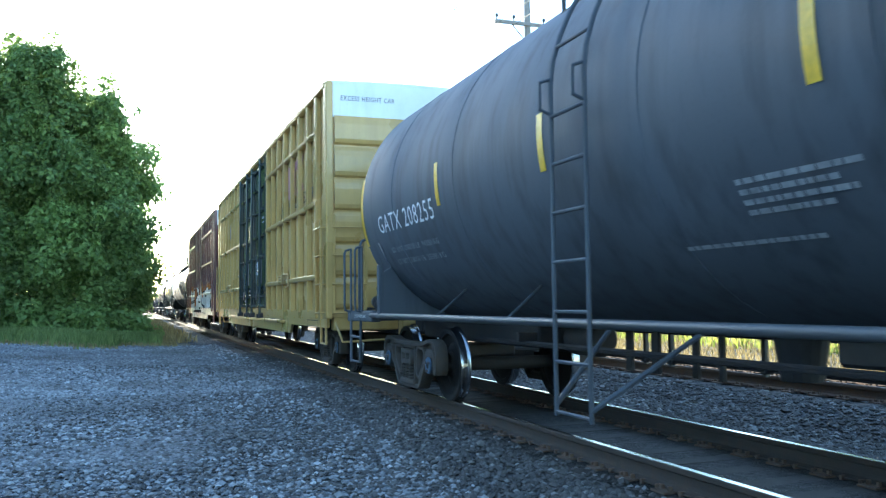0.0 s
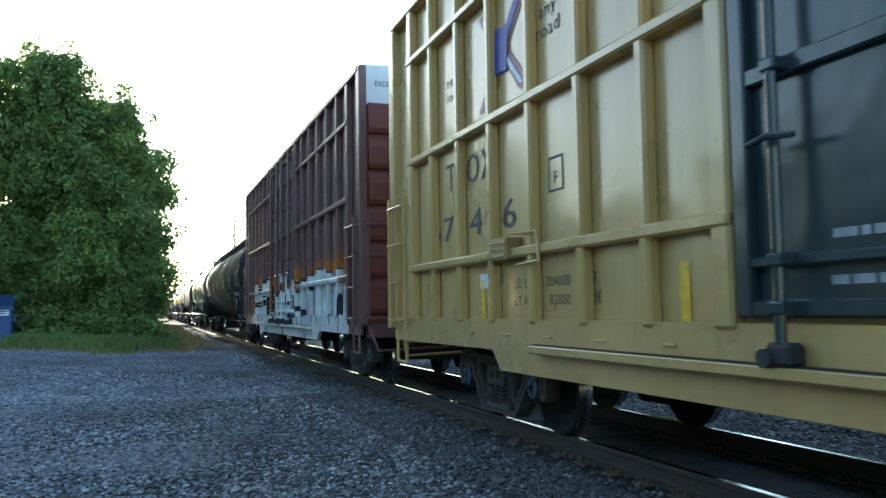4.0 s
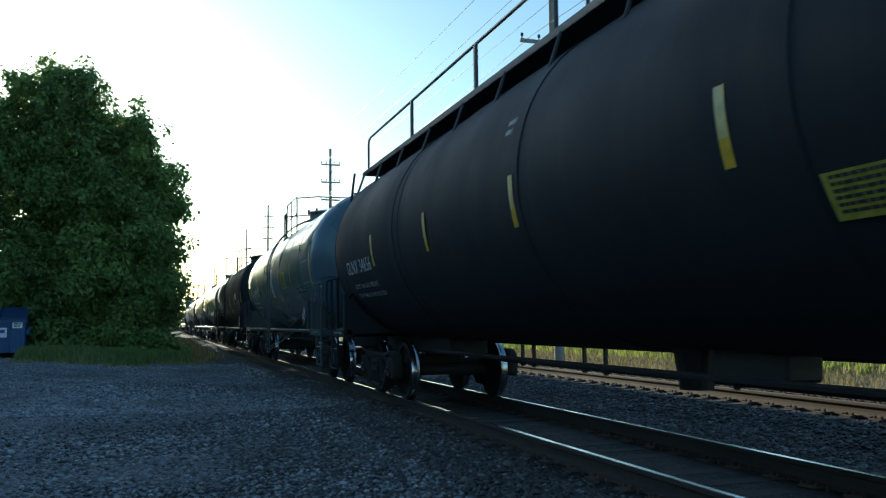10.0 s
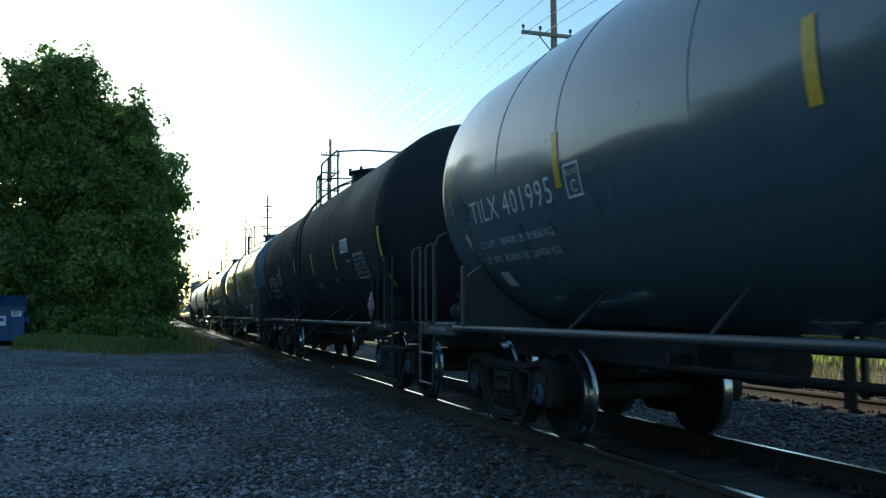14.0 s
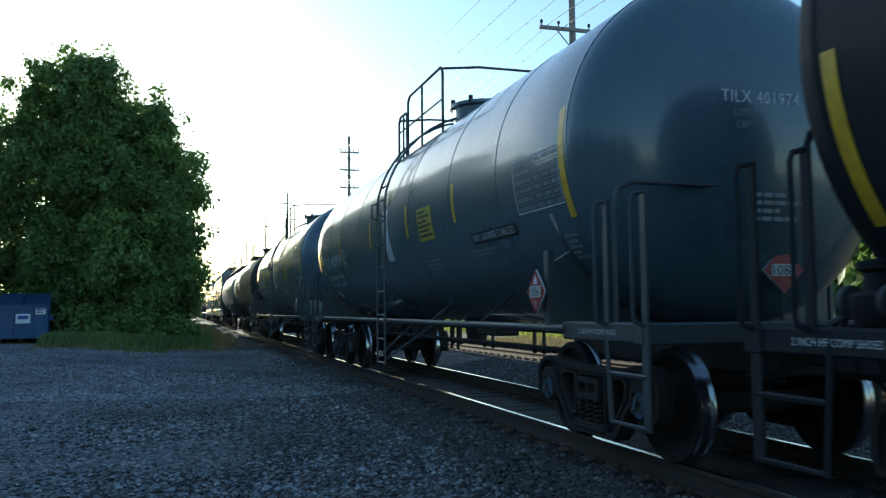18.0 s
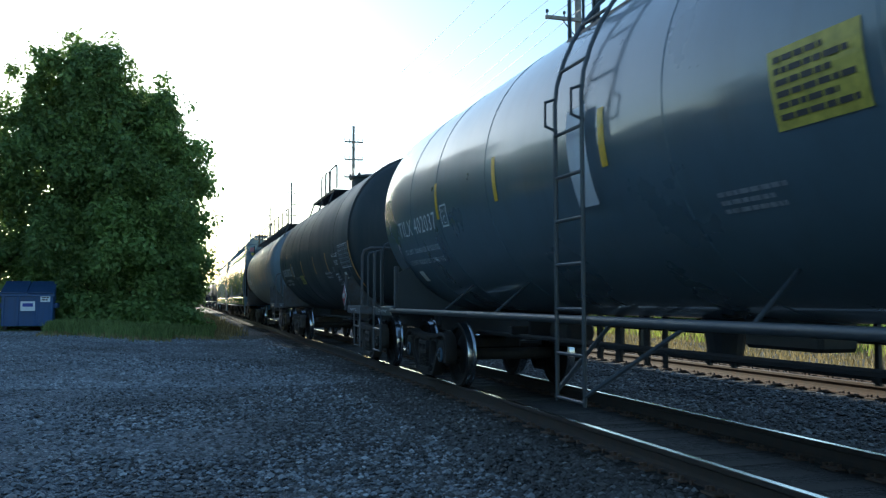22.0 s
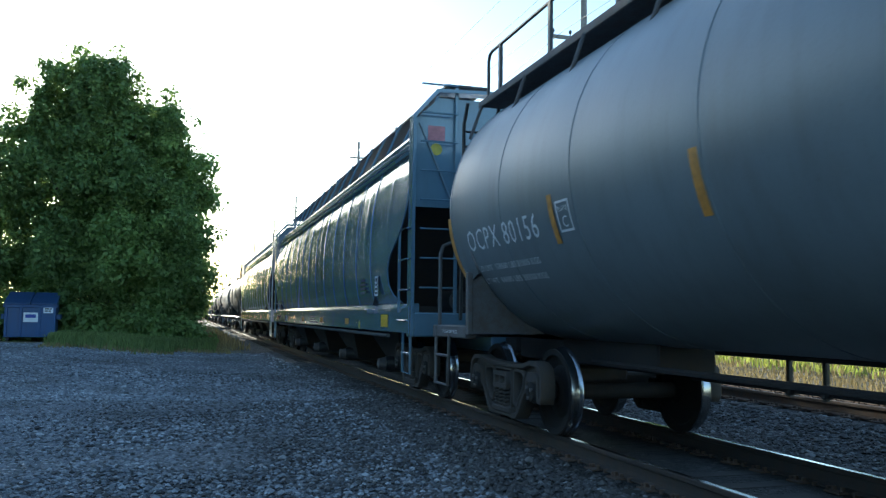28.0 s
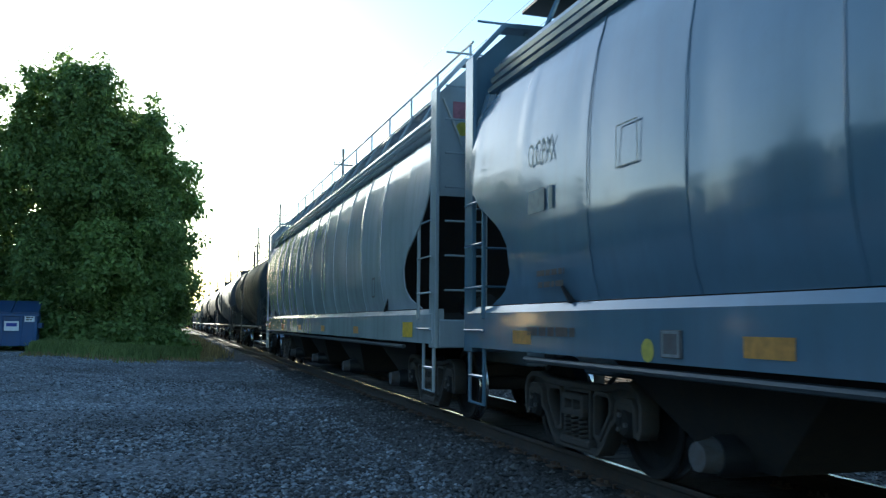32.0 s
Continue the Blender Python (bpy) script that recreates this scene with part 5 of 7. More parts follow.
        box(bm, -1.45, 1.45, min(y, y - s * 0.2), max(y, y - s * 0.2), 0.80, 1.06, 0.02)
        box(bm, -0.33, 0.33, min(y, y + s * 0.25), max(y, y + s * 0.25), 0.70, 1.05, 0.02)
        part("end_sill", bm, P, car)
        coupler(car, y + s * 0.15, s)
        truck(car, s * (half - 2.25), True, True, True)
    bm = bm_new()
    box(bm, -0.35, 0.35, -half, half, 0.72, 1.06, 0.02)
    box(bm, -1.5, 1.5, -half + 0.2, half - 0.2, 0.96, 1.03)
    part("centre_sill", bm, M["steel_dark"], car)
    return car, body


def mark(car, bm, y, z, material, name="lettering", x=-1.511, squeeze=1.0):
    ob = part(name, on_side(bm, y, z, x, squeeze), material, car)
    return tagged(ob, kind="stuff") if name in ("slogan", "car_code", "car_number", "small_print") else ob


# ---- covered hoppers ----
def hopper_car(label, half, paint_key, rail_kind="solid", board=4.76, arch_z=4.60, eave=3.76, marks=True, blue=True):
    car = thing("covered_hopper", label, "hopper car", "cars of the freight train")
    P = M[paint_key]
    prof = [(1.50, 1.44), (1.55, 1.62), (1.585, 1.85), (1.605, 2.15), (1.605, 2.45), (1.59, 2.8), (1.555, 3.1), (1.50, 3.4), (1.44, 3.6), (1.40, eave)]

    def end_cut(z):
        """How far the side sheet stands back from the car's end at a height."""
        return float(np.interp(z, (1.40, 1.45, 1.56, 1.73, 1.99, 2.18, 2.46, 2.66, 2.83), (0.66, 0.75, 1.16, 1.37, 1.35, 1.17, 0.61, 0.36, 0.24)))
    ny = 200
    rnd = random.Random(int(half * 10))
    buckles = [(rnd.uniform(-half + 2, half - 2), rnd.uniform(1.9, 3.2), rnd.uniform(0.10, 0.22), rnd.uniform(0.3, 0.8), rnd.choice((-1, 1)) * rnd.uniform(0.005, 0.013)) for i in range(13)]
    for s in (-1, 1):
        bm = bm_new()
        grid = []
        zs = []
        for i in range(len(prof) - 1):
            (x0, z0), (x1, z1) = prof[i], prof[i + 1]
            for j in range(4):
                zs.append((x0 + (x1 - x0) * j / 4, z0 + (z1 - z0) * j / 4))
        zs.append(prof[-1])
        for x, z in zs:
            h = half - end_cut(z)
            row = []
            for i in range(ny + 1):
                y = -h + 2 * h * i / ny
                seam = abs(((y + half) / 1.32) % 1.0 - 0.5) * 2
                dent = -0.012 * max(0, noise.noise((y * 0.9, z * 0.7, 3.1 + s))) + 0.007 * max(0.0, seam - 0.86) / 0.14
                for by, bz, bw, bh, amp in buckles:
                    if abs(y - by) < bw * 3 and abs(z - bz) < bh * 2.5:
                        dent += amp * math.exp(-((y - by) / bw) ** 2 - ((z - bz) / bh) ** 2)
                row.append(bm.verts.new((s * (x + dent), y, z)))
            grid.append(row)
        for a, b in zip(grid, grid[1:]):
            for i in range(ny):
                bm.faces.new((a[i], a[i + 1], b[i + 1], b[i]))
        bmesh.ops.recalc_face_normals(bm, faces=bm.faces)
        bmesh.ops.solidify(bm, geom=bm.faces[:], thickness=0.02)
        side = part("side_sheet", bm, P, car, smooth=True)
        for i in range(int(2 * half / 1.32)):
            y = -half + 0.66 + i * 1.32 + 0.66
            if abs(y) < half - 2.2:
                part("seam", sweep(bm_new(), [(s * (x + 0.008), y, z) for x, z in prof], 0.005, 5), P, side, smooth=True)
        # side sill
        outl = [(s * 1.40, 1.00), (s * 1.56, 1.00), (s * 1.56, 1.36), (s * 1.52, 1.43), (s * 1.40, 1.43)]
        bm = bm_new()
        a = [bm.verts.new((x, -half + 0.1, z)) for x, z in outl]
        b = [bm.verts.new((x, half - 0.1, z)) for x, z in outl]
        for i in range(5):
            bm.faces.new((a[i], a[(i + 1) % 5], b[(i + 1) % 5], b[i]))
        bm.faces.new(a[::-1]), bm.faces.new(b)
        bmesh.ops.recalc_face_normals(bm, faces=bm.faces)
        part("side_sill", bm, P, car)
        part("sill_pipe", sweep(bm_new(), [(s * 1.50, -half + 1.6, 0.93), (s * 1.50, half - 1.6, 0.93)], 0.03, 8), M["pipe"], car, smooth=True)
        for zz, xx in ((eave - 0.02, 1.43), (eave + 0.09, 1.40), (eave + 0.20, 1.36)):
            part("eave_rib", sweep(bm_new(), [(s * xx, -half + 0.5, zz), (s * xx, half - 0.5, zz)], 0.045, 6), P, car, smooth=True)
    # roof, slope sheets, end frames
    bm = bm_new()
    sec = [(-1.40, eave), (-1.34, eave + 0.30), (-1.0, eave + 0.50), (0, eave + 0.62), (1.0, eave + 0.50), (1.34, eave + 0.30), (1.40, eave)]
    a = [bm.verts.new((x, -half + 0.5, z)) for x, z in sec]
    b = [bm.verts.new((x, half - 0.5, z)) for x, z in sec]
    for i in range(6):
        bm.faces.new((a[i], a[i + 1], b[i + 1], b[i]))
    bm.faces.new(a[::-1]), bm.faces.new(b)
    bmesh.ops.recalc_face_normals(bm, faces=bm.faces)
    part("roof", bm, P, car)
    solid = rail_kind == "solid"
    rb = part("running_board", box(bm_new(), -0.98, -0.30, -half + 0.26, half - 0.26, board - 0.045, board, 0.008) if solid else grate(-0.98, -0.30, -half + 0.26, half - 0.26, board), M["steel_black"] if solid else P, car, "steel running board")
    for i in range(9 if solid else 0):
        yy = -half + 1.3 + i * (2 * half - 2.6) / 8
        part("board_joint", box(bm_new(), -1.0, -0.97, yy - 0.03, yy + 0.03, board - 0.10, board + 0.02, 0.004), P, rb)
    part("running_board", grate(0.30, 0.98, -half + 0.26, half - 0.26, board), M["steel_black"] if rail_kind == "solid" else P, car)
    for i in range(int(2 * half / 1.3) + 1):
        y = -half + 0.5 + i * 1.3
        if y < half - 0.3:
            part("board_bracket", sweep(bm_new(), [(-1.30, y, eave + 0.24), (-0.98, y, board - 0.02)], 0.025, 5), P, rb, smooth=True)
    if rail_kind == "open":
        hr = part("handrail", sweep(bm_new(), [(-1.0, -half + 0.2, board + 0.30), (-1.0, half - 0.2, board + 0.30)], 0.018, 6), P, car, smooth=True)
        for i in range(14):
            y = -half + 0.3 + (2 * half - 0.6) * i / 13
            part("post", sweep(bm_new(), [(-1.0, y, board - 0.02), (-1.0, y, board + 0.30)], 0.016, 6), P, hr, smooth=True)
    for i in range(4):
        y = -half * 0.72 + 2 * half * 0.72 * i / 3
        part("hatch", lathe(bm_new(), [(eave + 0.55, 0.0), (eave + 0.55, 0.3), (eave + 0.74, 0.3), (eave + 0.77, 0.26), (eave + 0.78, 0)], 18, "z", (0, y, 0)), P, car, smooth=True)
    for s in (-1, 1):
        bm = bm_new()
        y_top, y_low = s * (half - 0.55), s * (half - 2.6)
        vs = [bm.verts.new(c) for c in ((-1.40, y_top, eave), (1.40, y_top, eave), (1.56, y_low, 1.42), (-1.56, y_low, 1.42))]
        mid = bm.verts.new((0, (y_top + y_low) / 2 - s * 0.25, 2.85))
        top_l, top_r = bm.verts.new((-1.42, y_top, 3.2)), bm.verts.new((1.42, y_top, 3.2))
        bm.faces.new((vs[0], vs[1], top_r, top_l))
        bm.faces.new((top_l, top_r, vs[2], vs[3]))
        bm.verts.remove(mid)
        bmesh.ops.recalc_face_normals(bm, faces=bm.faces)
        bmesh.ops.solidify(bm, geom=bm.faces[:], thickness=0.02)
        # dark steel instead of the car's paint imitates the shade inside the end
        part("slope_sheet", bm, M["steel_dark"], car, "slope sheet in dark steel standing in for recess shade")
        for sd in (-1, 1):
            ya_, yb_ = min(s * (half - 0.0), s * (half - 0.25)), max(s * (half - 0.0), s * (half - 0.25))
            post = part("end_post", box(bm_new(), min(sd * 1.50, sd * 1.55), max(sd * 1.50, sd * 1.55), ya_, yb_, 0.95, 4.19, 0.008), P, car)
            bm = bm_new()
            arch = [(1.55, 4.19), (1.19, arch_z), (0.0, arch_z + 0.04), (0.0, arch_z - 0.01), (1.16, arch_z - 0.05), (1.50, 4.17)]
            fr_, bk_ = [bm.verts.new((sd * a, ya_, b)) for a, b in arch], [bm.verts.new((sd * a, yb_, b)) for a, b in arch]
            for i in range(6):
                bm.faces.new((fr_[i], fr_[(i + 1) % 6], bk_[(i + 1) % 6], bk_[i]))
            bm.faces.new(fr_[::-1]), bm.faces.new(bk_)
            bmesh.ops.recalc_face_normals(bm, faces=bm.faces)
            part("top_brace", bm, P, post)
            lad = part("ladder", box(bm_new(), sd * 1.57 - 0.02, sd * 1.57 + 0.02, s * (half - 0.66) - 0.018, s * (half - 0.66) + 0.018, 1.3, 2.56, 0.006), P, car)
            for i in range(4):
                zz = 1.18 + 0.45 * i
                part("rung", sweep(bm_new(), [(sd * 1.58, s * (half - 0.10), zz), (sd * 1.58, s * (half - 0.68), zz)], 0.014, 6), P, lad, smooth=True)
            el = part("end_ladder", box(bm_new(), sd * 0.86 - 0.025, sd * 0.86 + 0.025, s * (half - 0.10) - 0.02, s * (half - 0.10) + 0.02, 1.0, board - 0.1, 0.006), P, car)
            for i in range(9):
                zz = 1.23 + 0.43 * i
                part("rung", sweep(bm_new(), [(sd * 1.42, s * (half - 0.03), zz), (sd * 0.86, s * (half - 0.03), zz)], 0.014, 6), P, el, smooth=True)
            stp = part("step", sweep(bm_new(), [(sd * 1.52, s * (half - 0.12), 1.0), (sd * 1.52, s * (half - 0.12), 0.42), (sd * 1.52, s * (half - 0.56), 0.42), (sd * 1.52, s * (half - 0.56), 1.0)], 0.022, 6), P, car, smooth=True)
            part("tread", sweep(bm_new(), [(sd * 1.52, s * (half - 0.12), 0.7), (sd * 1.52, s * (half - 0.56), 0.7)], 0.02, 6), P, stp, smooth=True)
        bm = bm_new()
        outl = [(-1.48, 2.85), (1.48, 2.85), (1.48, 4.16), (1.12, arch_z - 0.10), (-1.12, arch_z - 0.10), (-1.48, 4.16)]
        join(bm, flat_shape([outl], 0.03))
        for v in bm.verts:
            v.co = Vector((v.co.x, s * (half - 0.16) + v.co.z, v.co.y))
        bmesh.ops.recalc_face_normals(bm, faces=bm.faces)
        es = part("end_sheet", bm, P, car)
        for sd in (-1, 1):
            part("stiffener", sweep(bm_new(), [(sd * 1.42, s * (half - 0.13), 4.1), (sd * 0.9, s * (half - 0.13), 2.9)], 0.018, 6), P, es, smooth=True)
        if s < 0 and marks:
            part("end_sticker", on_end(plate([(0.09 * math.cos(a * math.pi / 8), 0.09 * math.sin(a * math.pi / 8)) for a in range(16)]), -1.16, 3.72, -half + 0.135), M["sticker"], es, "round yellow sticker")
            part("end_mark", on_end(rect(0.26, 0.22), -1.16, 3.96, -half + 0.135), M["rose"], es)
        bm = bm_new()
        box(bm, -1.5, 1.5, min(s * half, s * (half - 0.2)), max(s * half, s * (half - 0.2)), 0.95, 1.30, 0.02)
        box(bm, -0.32, 0.32, min(s * half, s * (half - 3.4)), max(s * half, s * (half - 3.4)), 0.72, 1.08, 0.02)
        box(bm, -1.4, 1.4, min(s * (half - 0.2), s * (half - 2.6)), max(s * (half - 0.2), s * (half - 2.6)), 1.10, 1.16)
        part("end_sill", bm, P, car)
        part("brake_cylinder", lathe(bm_new(), [(-0.4, 0.0), (-0.4, 0.17), (0.3, 0.17), (0.4, 0.1), (0.4, 0)], 16, "y", (-0.5, s * (half - 1.4), 1.5)), M["steel_dark"], car, smooth=True)
        coupler(car, s * (half - 0.05), s)
        truck(car, s * (half - 1.75), True, False, True)
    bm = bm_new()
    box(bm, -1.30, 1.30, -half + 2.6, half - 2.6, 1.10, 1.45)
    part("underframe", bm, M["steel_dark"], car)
    for i in range(4):
        y = -half * 0.625 + 2 * half * 0.625 * i / 3
        bm = bm_new()
        lo = [(-0.80, y - 0.35, 0.27), (0.80, y - 0.35, 0.27), (0.80, y + 0.35, 0.27), (-0.80, y + 0.35, 0.27)]
        hi = [(-1.2, y - 1.5, 1.15), (1.2, y - 1.5, 1.15), (1.2, y + 1.5, 1.15), (-1.2, y + 1.5, 1.15)]
        a, b = [bm.verts.new(c) for c in lo], [bm.verts.new(c) for c in hi]
        for j in range(4):
            bm.faces.new((a[j], a[(j + 1) % 4], b[(j + 1) % 4], b[j]))
        bm.faces.new(a[::-1]), bm.faces.new(b)
        bmesh.ops.recalc_face_normals(bm, faces=bm.faces)
        chute = part("outlet_chute", bm, M["cast"], car)
        part("outlet_tube", lathe(bm_new(), [(-1.05, 0.0), (-1.05, 0.13), (-0.98, 0.15), (0.98, 0.15), (1.05, 0.13), (1.05, 0)], 18, "x", (0, y, 0.36)), M["steel_black"], chute, smooth=True)
        part("outlet_cap", lathe(bm_new(), [(-1.18, 0.0), (-1.18, 0.10), (-1.05, 0.12), (-1.05, 0)], 16, "x", (0, y, 0.36)), M["worn_grey"], chute, smooth=True)
    for i in range(6):
        y = -8.45 + 16.9 * i / 5
        part("sill_stripe", on_side(rect(0.50, 0.20) if i == 0 else rect(0.42, 0.12), y, 1.165 if i == 0 else 1.13, -1.566), M["reflect"] if i == 0 else M["orange"], car, "yellow reflective stripe" if i == 0 else "faded orange stripe")
    return car


# ---- ground ----
def ease(a):
    a = max(0.0, min(1.0, a))
    return a * a * (3 - 2 * a)


def ground_z(x, y):
    lot = -0.24 + 0.39 * ease((y - 6) / 30) * ease((2.4 - x) / 7)
    if x > 10.2:
        return -0.30 - 0.12 * ease((x - 10.2) / 2) + 0.25 * ease((x - 16) / 12)
    return lot


def bed_z(x):
    """The ballast's cross-section under the two tracks."""
    pts = [(2.2, -0.27), (2.9, -0.215), (3.3, -0.20), (5.95, -0.20), (6.6, -0.26), (7.2, -0.24), (8.0, -0.06), (10.7, -0.06), (11.6, -0.40)]
    return float(np.interp(x, [p[0] for p in pts], [p[1] for p in pts]))


def sheet(name, xs, ys, fz, material, label, category, lumps=0.0):
    bm = bm_new()
    rows = [[bm.verts.new((x, y, fz(x, y) + (lumps * noise.noise((x * 1.3, y * 1.3, 0)) if lumps else 0))) for x in xs] for y in ys]
    for a, b in zip(rows, rows[1:]):
        for i in range(len(xs) - 1):
            bm.faces.new((a[i], a[i + 1], b[i + 1], b[i]))
    ob = new(name, mesh_of(bm, name, material, True))
    return tagged(ob, label, category, kind="structure")


far_x = [-3000, -900, -300, -120, -60, -40, -30, -22, -16, -12, -9, -6, -3, 0, 2, 3, 8, 10, 12, 14, 17, 21, 28, 40, 60, 120, 300, 900, 3000]
far_y = [-3000, -600, -150, -60, -30, -15, -5, 0, 5, 10, 15, 20, 25, 30, 35, 40, 46, 54, 65, 80, 110, 160, 250, 400, 800, 3000]
sheet("ground", far_x, far_y, lambda x, y: ground_z(x, y) - 0.05 - (0.15 if 2.5 < x < 11 else 0), M["soil"], "dry earth with sparse grass reaching the horizon", "ground")
sheet("gravel_lot", [-46 + i * 1.0 for i in range(46)] + [0.5, 1.0, 1.5, 2.0, 2.6], [-24 + i * 1.0 for i in range(58)], lambda x, y: ground_z(x, y), M["gravel"], "grey crushed-stone lot beside the track", "gravel", 0.03)
sheet("ballast", [2.2, 2.6, 2.9, 3.3, 4.0, 4.62, 5.3, 5.95, 6.3, 6.6, 6.9, 7.2, 7.6, 8.0, 8.7, 9.4, 10.1, 10.7, 11.1, 11.6],
      [-60, -40, -25] + [-15 + i * 0.8 for i in range(95)] + [65, 75, 90, 120, 160, 220, 300, 450], lambda x, y: bed_z(x), M["ballast"], "grey stone ballast under the two tracks", "ballast", 0.02)
sheet("track_bed", [3.35, 3.5, 3.8, 4.2, 4.62, 5.0, 5.4, 5.75, 5.9], [-15 + i * 0.8 for i in range(75)] + [60, 90, 160, 300, 450], lambda x, y: -0.193 if 3.4 < x < 5.85 else -0.23, M["dark_ballast"], "very dark ballast filling between the ties of the near track", "ballast", 0.012)

RAIL_SEC = [(-0.07, 0), (-0.07, 0.012), (-0.014, 0.032), (-0.009, 0.06), (-0.009, 0.125), (-0.036, 0.14), (-0.036, 0.17), (-0.030, 0.18), (0.030, 0.18), (0.036, 0.17), (0.036, 0.14), (0.009, 0.125), (0.009, 0.06), (0.014, 0.032), (0.07, 0.012), (0.07, 0)]


def rail(name, x, z, y0, y1, parent, top_mat):
    bm = bm_new()
    a = [bm.verts.new((x + u, y0, z - 0.18 + v)) for u, v in RAIL_SEC]
    b = [bm.verts.new((x + u, y1, z - 0.18 + v)) for u, v in RAIL_SEC]
    n = len(RAIL_SEC)
    for i in range(n):
        f = bm.faces.new((a[i], a[(i + 1) % n], b[(i + 1) % n], b[i]))
        f.material_index = 1 if i in (7,) else 0
    bm.faces.new(a[::-1]), bm.faces.new(b)
    bmesh.ops.recalc_face_normals(bm, faces=bm.faces)
    return part(name, bm, [M["rail_dark"] if top_mat is M["rail_top"] else M["rail"], top_mat], parent)


tie_mesh, plate_mesh = None, None


def track(name, xc, z, label, y0, y1, y_near):
    global tie_mesh, plate_mesh
    tr = thing(name, label, "railway track", kind="structure")
    for s in (-1, 1):
        rail("rail", xc + s * 0.755, z, -60, 480, tr, M["rail_top"] if name == "track_1" else M["rail"])
    if tie_mesh is None:
        tie_mesh = mesh_of(box(bm_new(), -1.3, 1.3, -0.115, 0.115, -0.17, 0.0, 0.012), "tie", M["tie"])
        bm = bm_new()
        for s in (-0.755, 0.755):
            box(bm, s - 0.17, s + 0.17, -0.09, 0.09, 0.0, 0.016)
            for dx in (-0.095, 0.095):
                for dy in (-0.05, 0.05):
                    box(bm, s + dx - 0.018, s + dx + 0.018, dy - 0.014, dy + 0.014, 0.0, 0.05, 0.004)
            for dy in (-0.15, 0.15):
                box(bm, s - 0.085, s + 0.085, dy - 0.016, dy + 0.016, -0.012, 0.03, 0.004)
        plate_mesh = mesh_of(bm, "tie_plate", M["rail"])
    rnd = random.Random(5 if name == "track_1" else 6)
    y = y0
    while y < y_near:
        t = part("tie", tie_mesh, None, tr)
        t.location = (xc + rnd.uniform(-0.04, 0.04), y + rnd.uniform(-0.03, 0.03), z - 0.182 + rnd.uniform(-0.012, 0.0))
        t.rotation_euler = (0, 0, rnd.uniform(-0.012, 0.012))
        pl = part("tie_plate", plate_mesh, None, tr)
        pl.location = (xc, t.location.y, z - 0.186)
        y += 0.50
    bm = bm_new()
    while y < y1:
        box(bm, xc - 1.3, xc + 1.3, y - 0.115, y + 0.115, z - 0.35, z - 0.182)
        y += 0.50
    tagged(part("far_ties", bm, M["tie"], tr), kind="stuff")
    return tr


TRACKS = [("track_1", D, 0.0, "worn rails with bright running surface on timber ties", -4.0, 150.0, 40.0),
          ("track_2", D2, 0.15, "rusty unused rails on timber ties", 2.0, 150.0, 40.0)]


# ---- loose stones ----
def scatter_stones(name, label, n, area, fz, smin, smax, seed, material, lean=1.0):
    rnd = np.random.RandomState(seed)
    base = np.array([(1, 0, 0), (-1, 0, 0), (0, 1, 0), (0, -1, 0), (0, 0, 1), (0, 0, -0.6), (0.62, 0.62, 0.45), (-0.62, 0.55, 0.4), (-0.55, -0.62, 0.45), (0.6, -0.6, 0.4)])
    faces0 = np.array([(0, 6, 4), (6, 2, 4), (2, 7, 4), (7, 1, 4), (1, 8, 4), (8, 3, 4), (3, 9, 4), (9, 0, 4), (0, 2, 6), (2, 1, 7), (1, 3, 8), (3, 0, 9), (0, 5, 2), (2, 5, 1), (1, 5, 3), (3, 5, 0)])
    x0, x1, y0, y1 = area
    u = rnd.rand(n)
    xs, ys = x0 + (x1 - x0) * rnd.rand(n) ** lean, y0 + (y1 - y0) * u ** 1.5
    s = rnd.uniform(smin, smax, n) * np.where(rnd.rand(n) > 0.985, 1.6, 1.0)
    p = base[None] * (1 + 0.35 * (rnd.rand(n, 10, 3) - 0.5))
    p *= np.stack([s, s * rnd.uniform(0.6, 1.0, n), s * rnd.uniform(0.45, 0.8, n)], 1)[:, None, :]
    a = rnd.rand(n, 1) * 6.28
    c, q = np.cos(a), np.sin(a)
    zs = np.array([fz(x, y) for x, y in zip(xs.tolist(), ys.tolist())])
    verts = np.stack([p[:, :, 0] * c - p[:, :, 1] * q + xs[:, None], p[:, :, 0] * q + p[:, :, 1] * c + ys[:, None], p[:, :, 2] + (zs + s * 0.22)[:, None]], 2).reshape(-1, 3)
    faces = (faces0[None] + 10 * np.arange(n)[:, None, None]).reshape(-1, 3)
    me = bpy.data.meshes.new(name)
    me.from_pydata(verts.tolist(), [], faces.tolist())
    me.materials.append(material)
    return tagged(new(name, me), label, "gravel", kind="stuff")


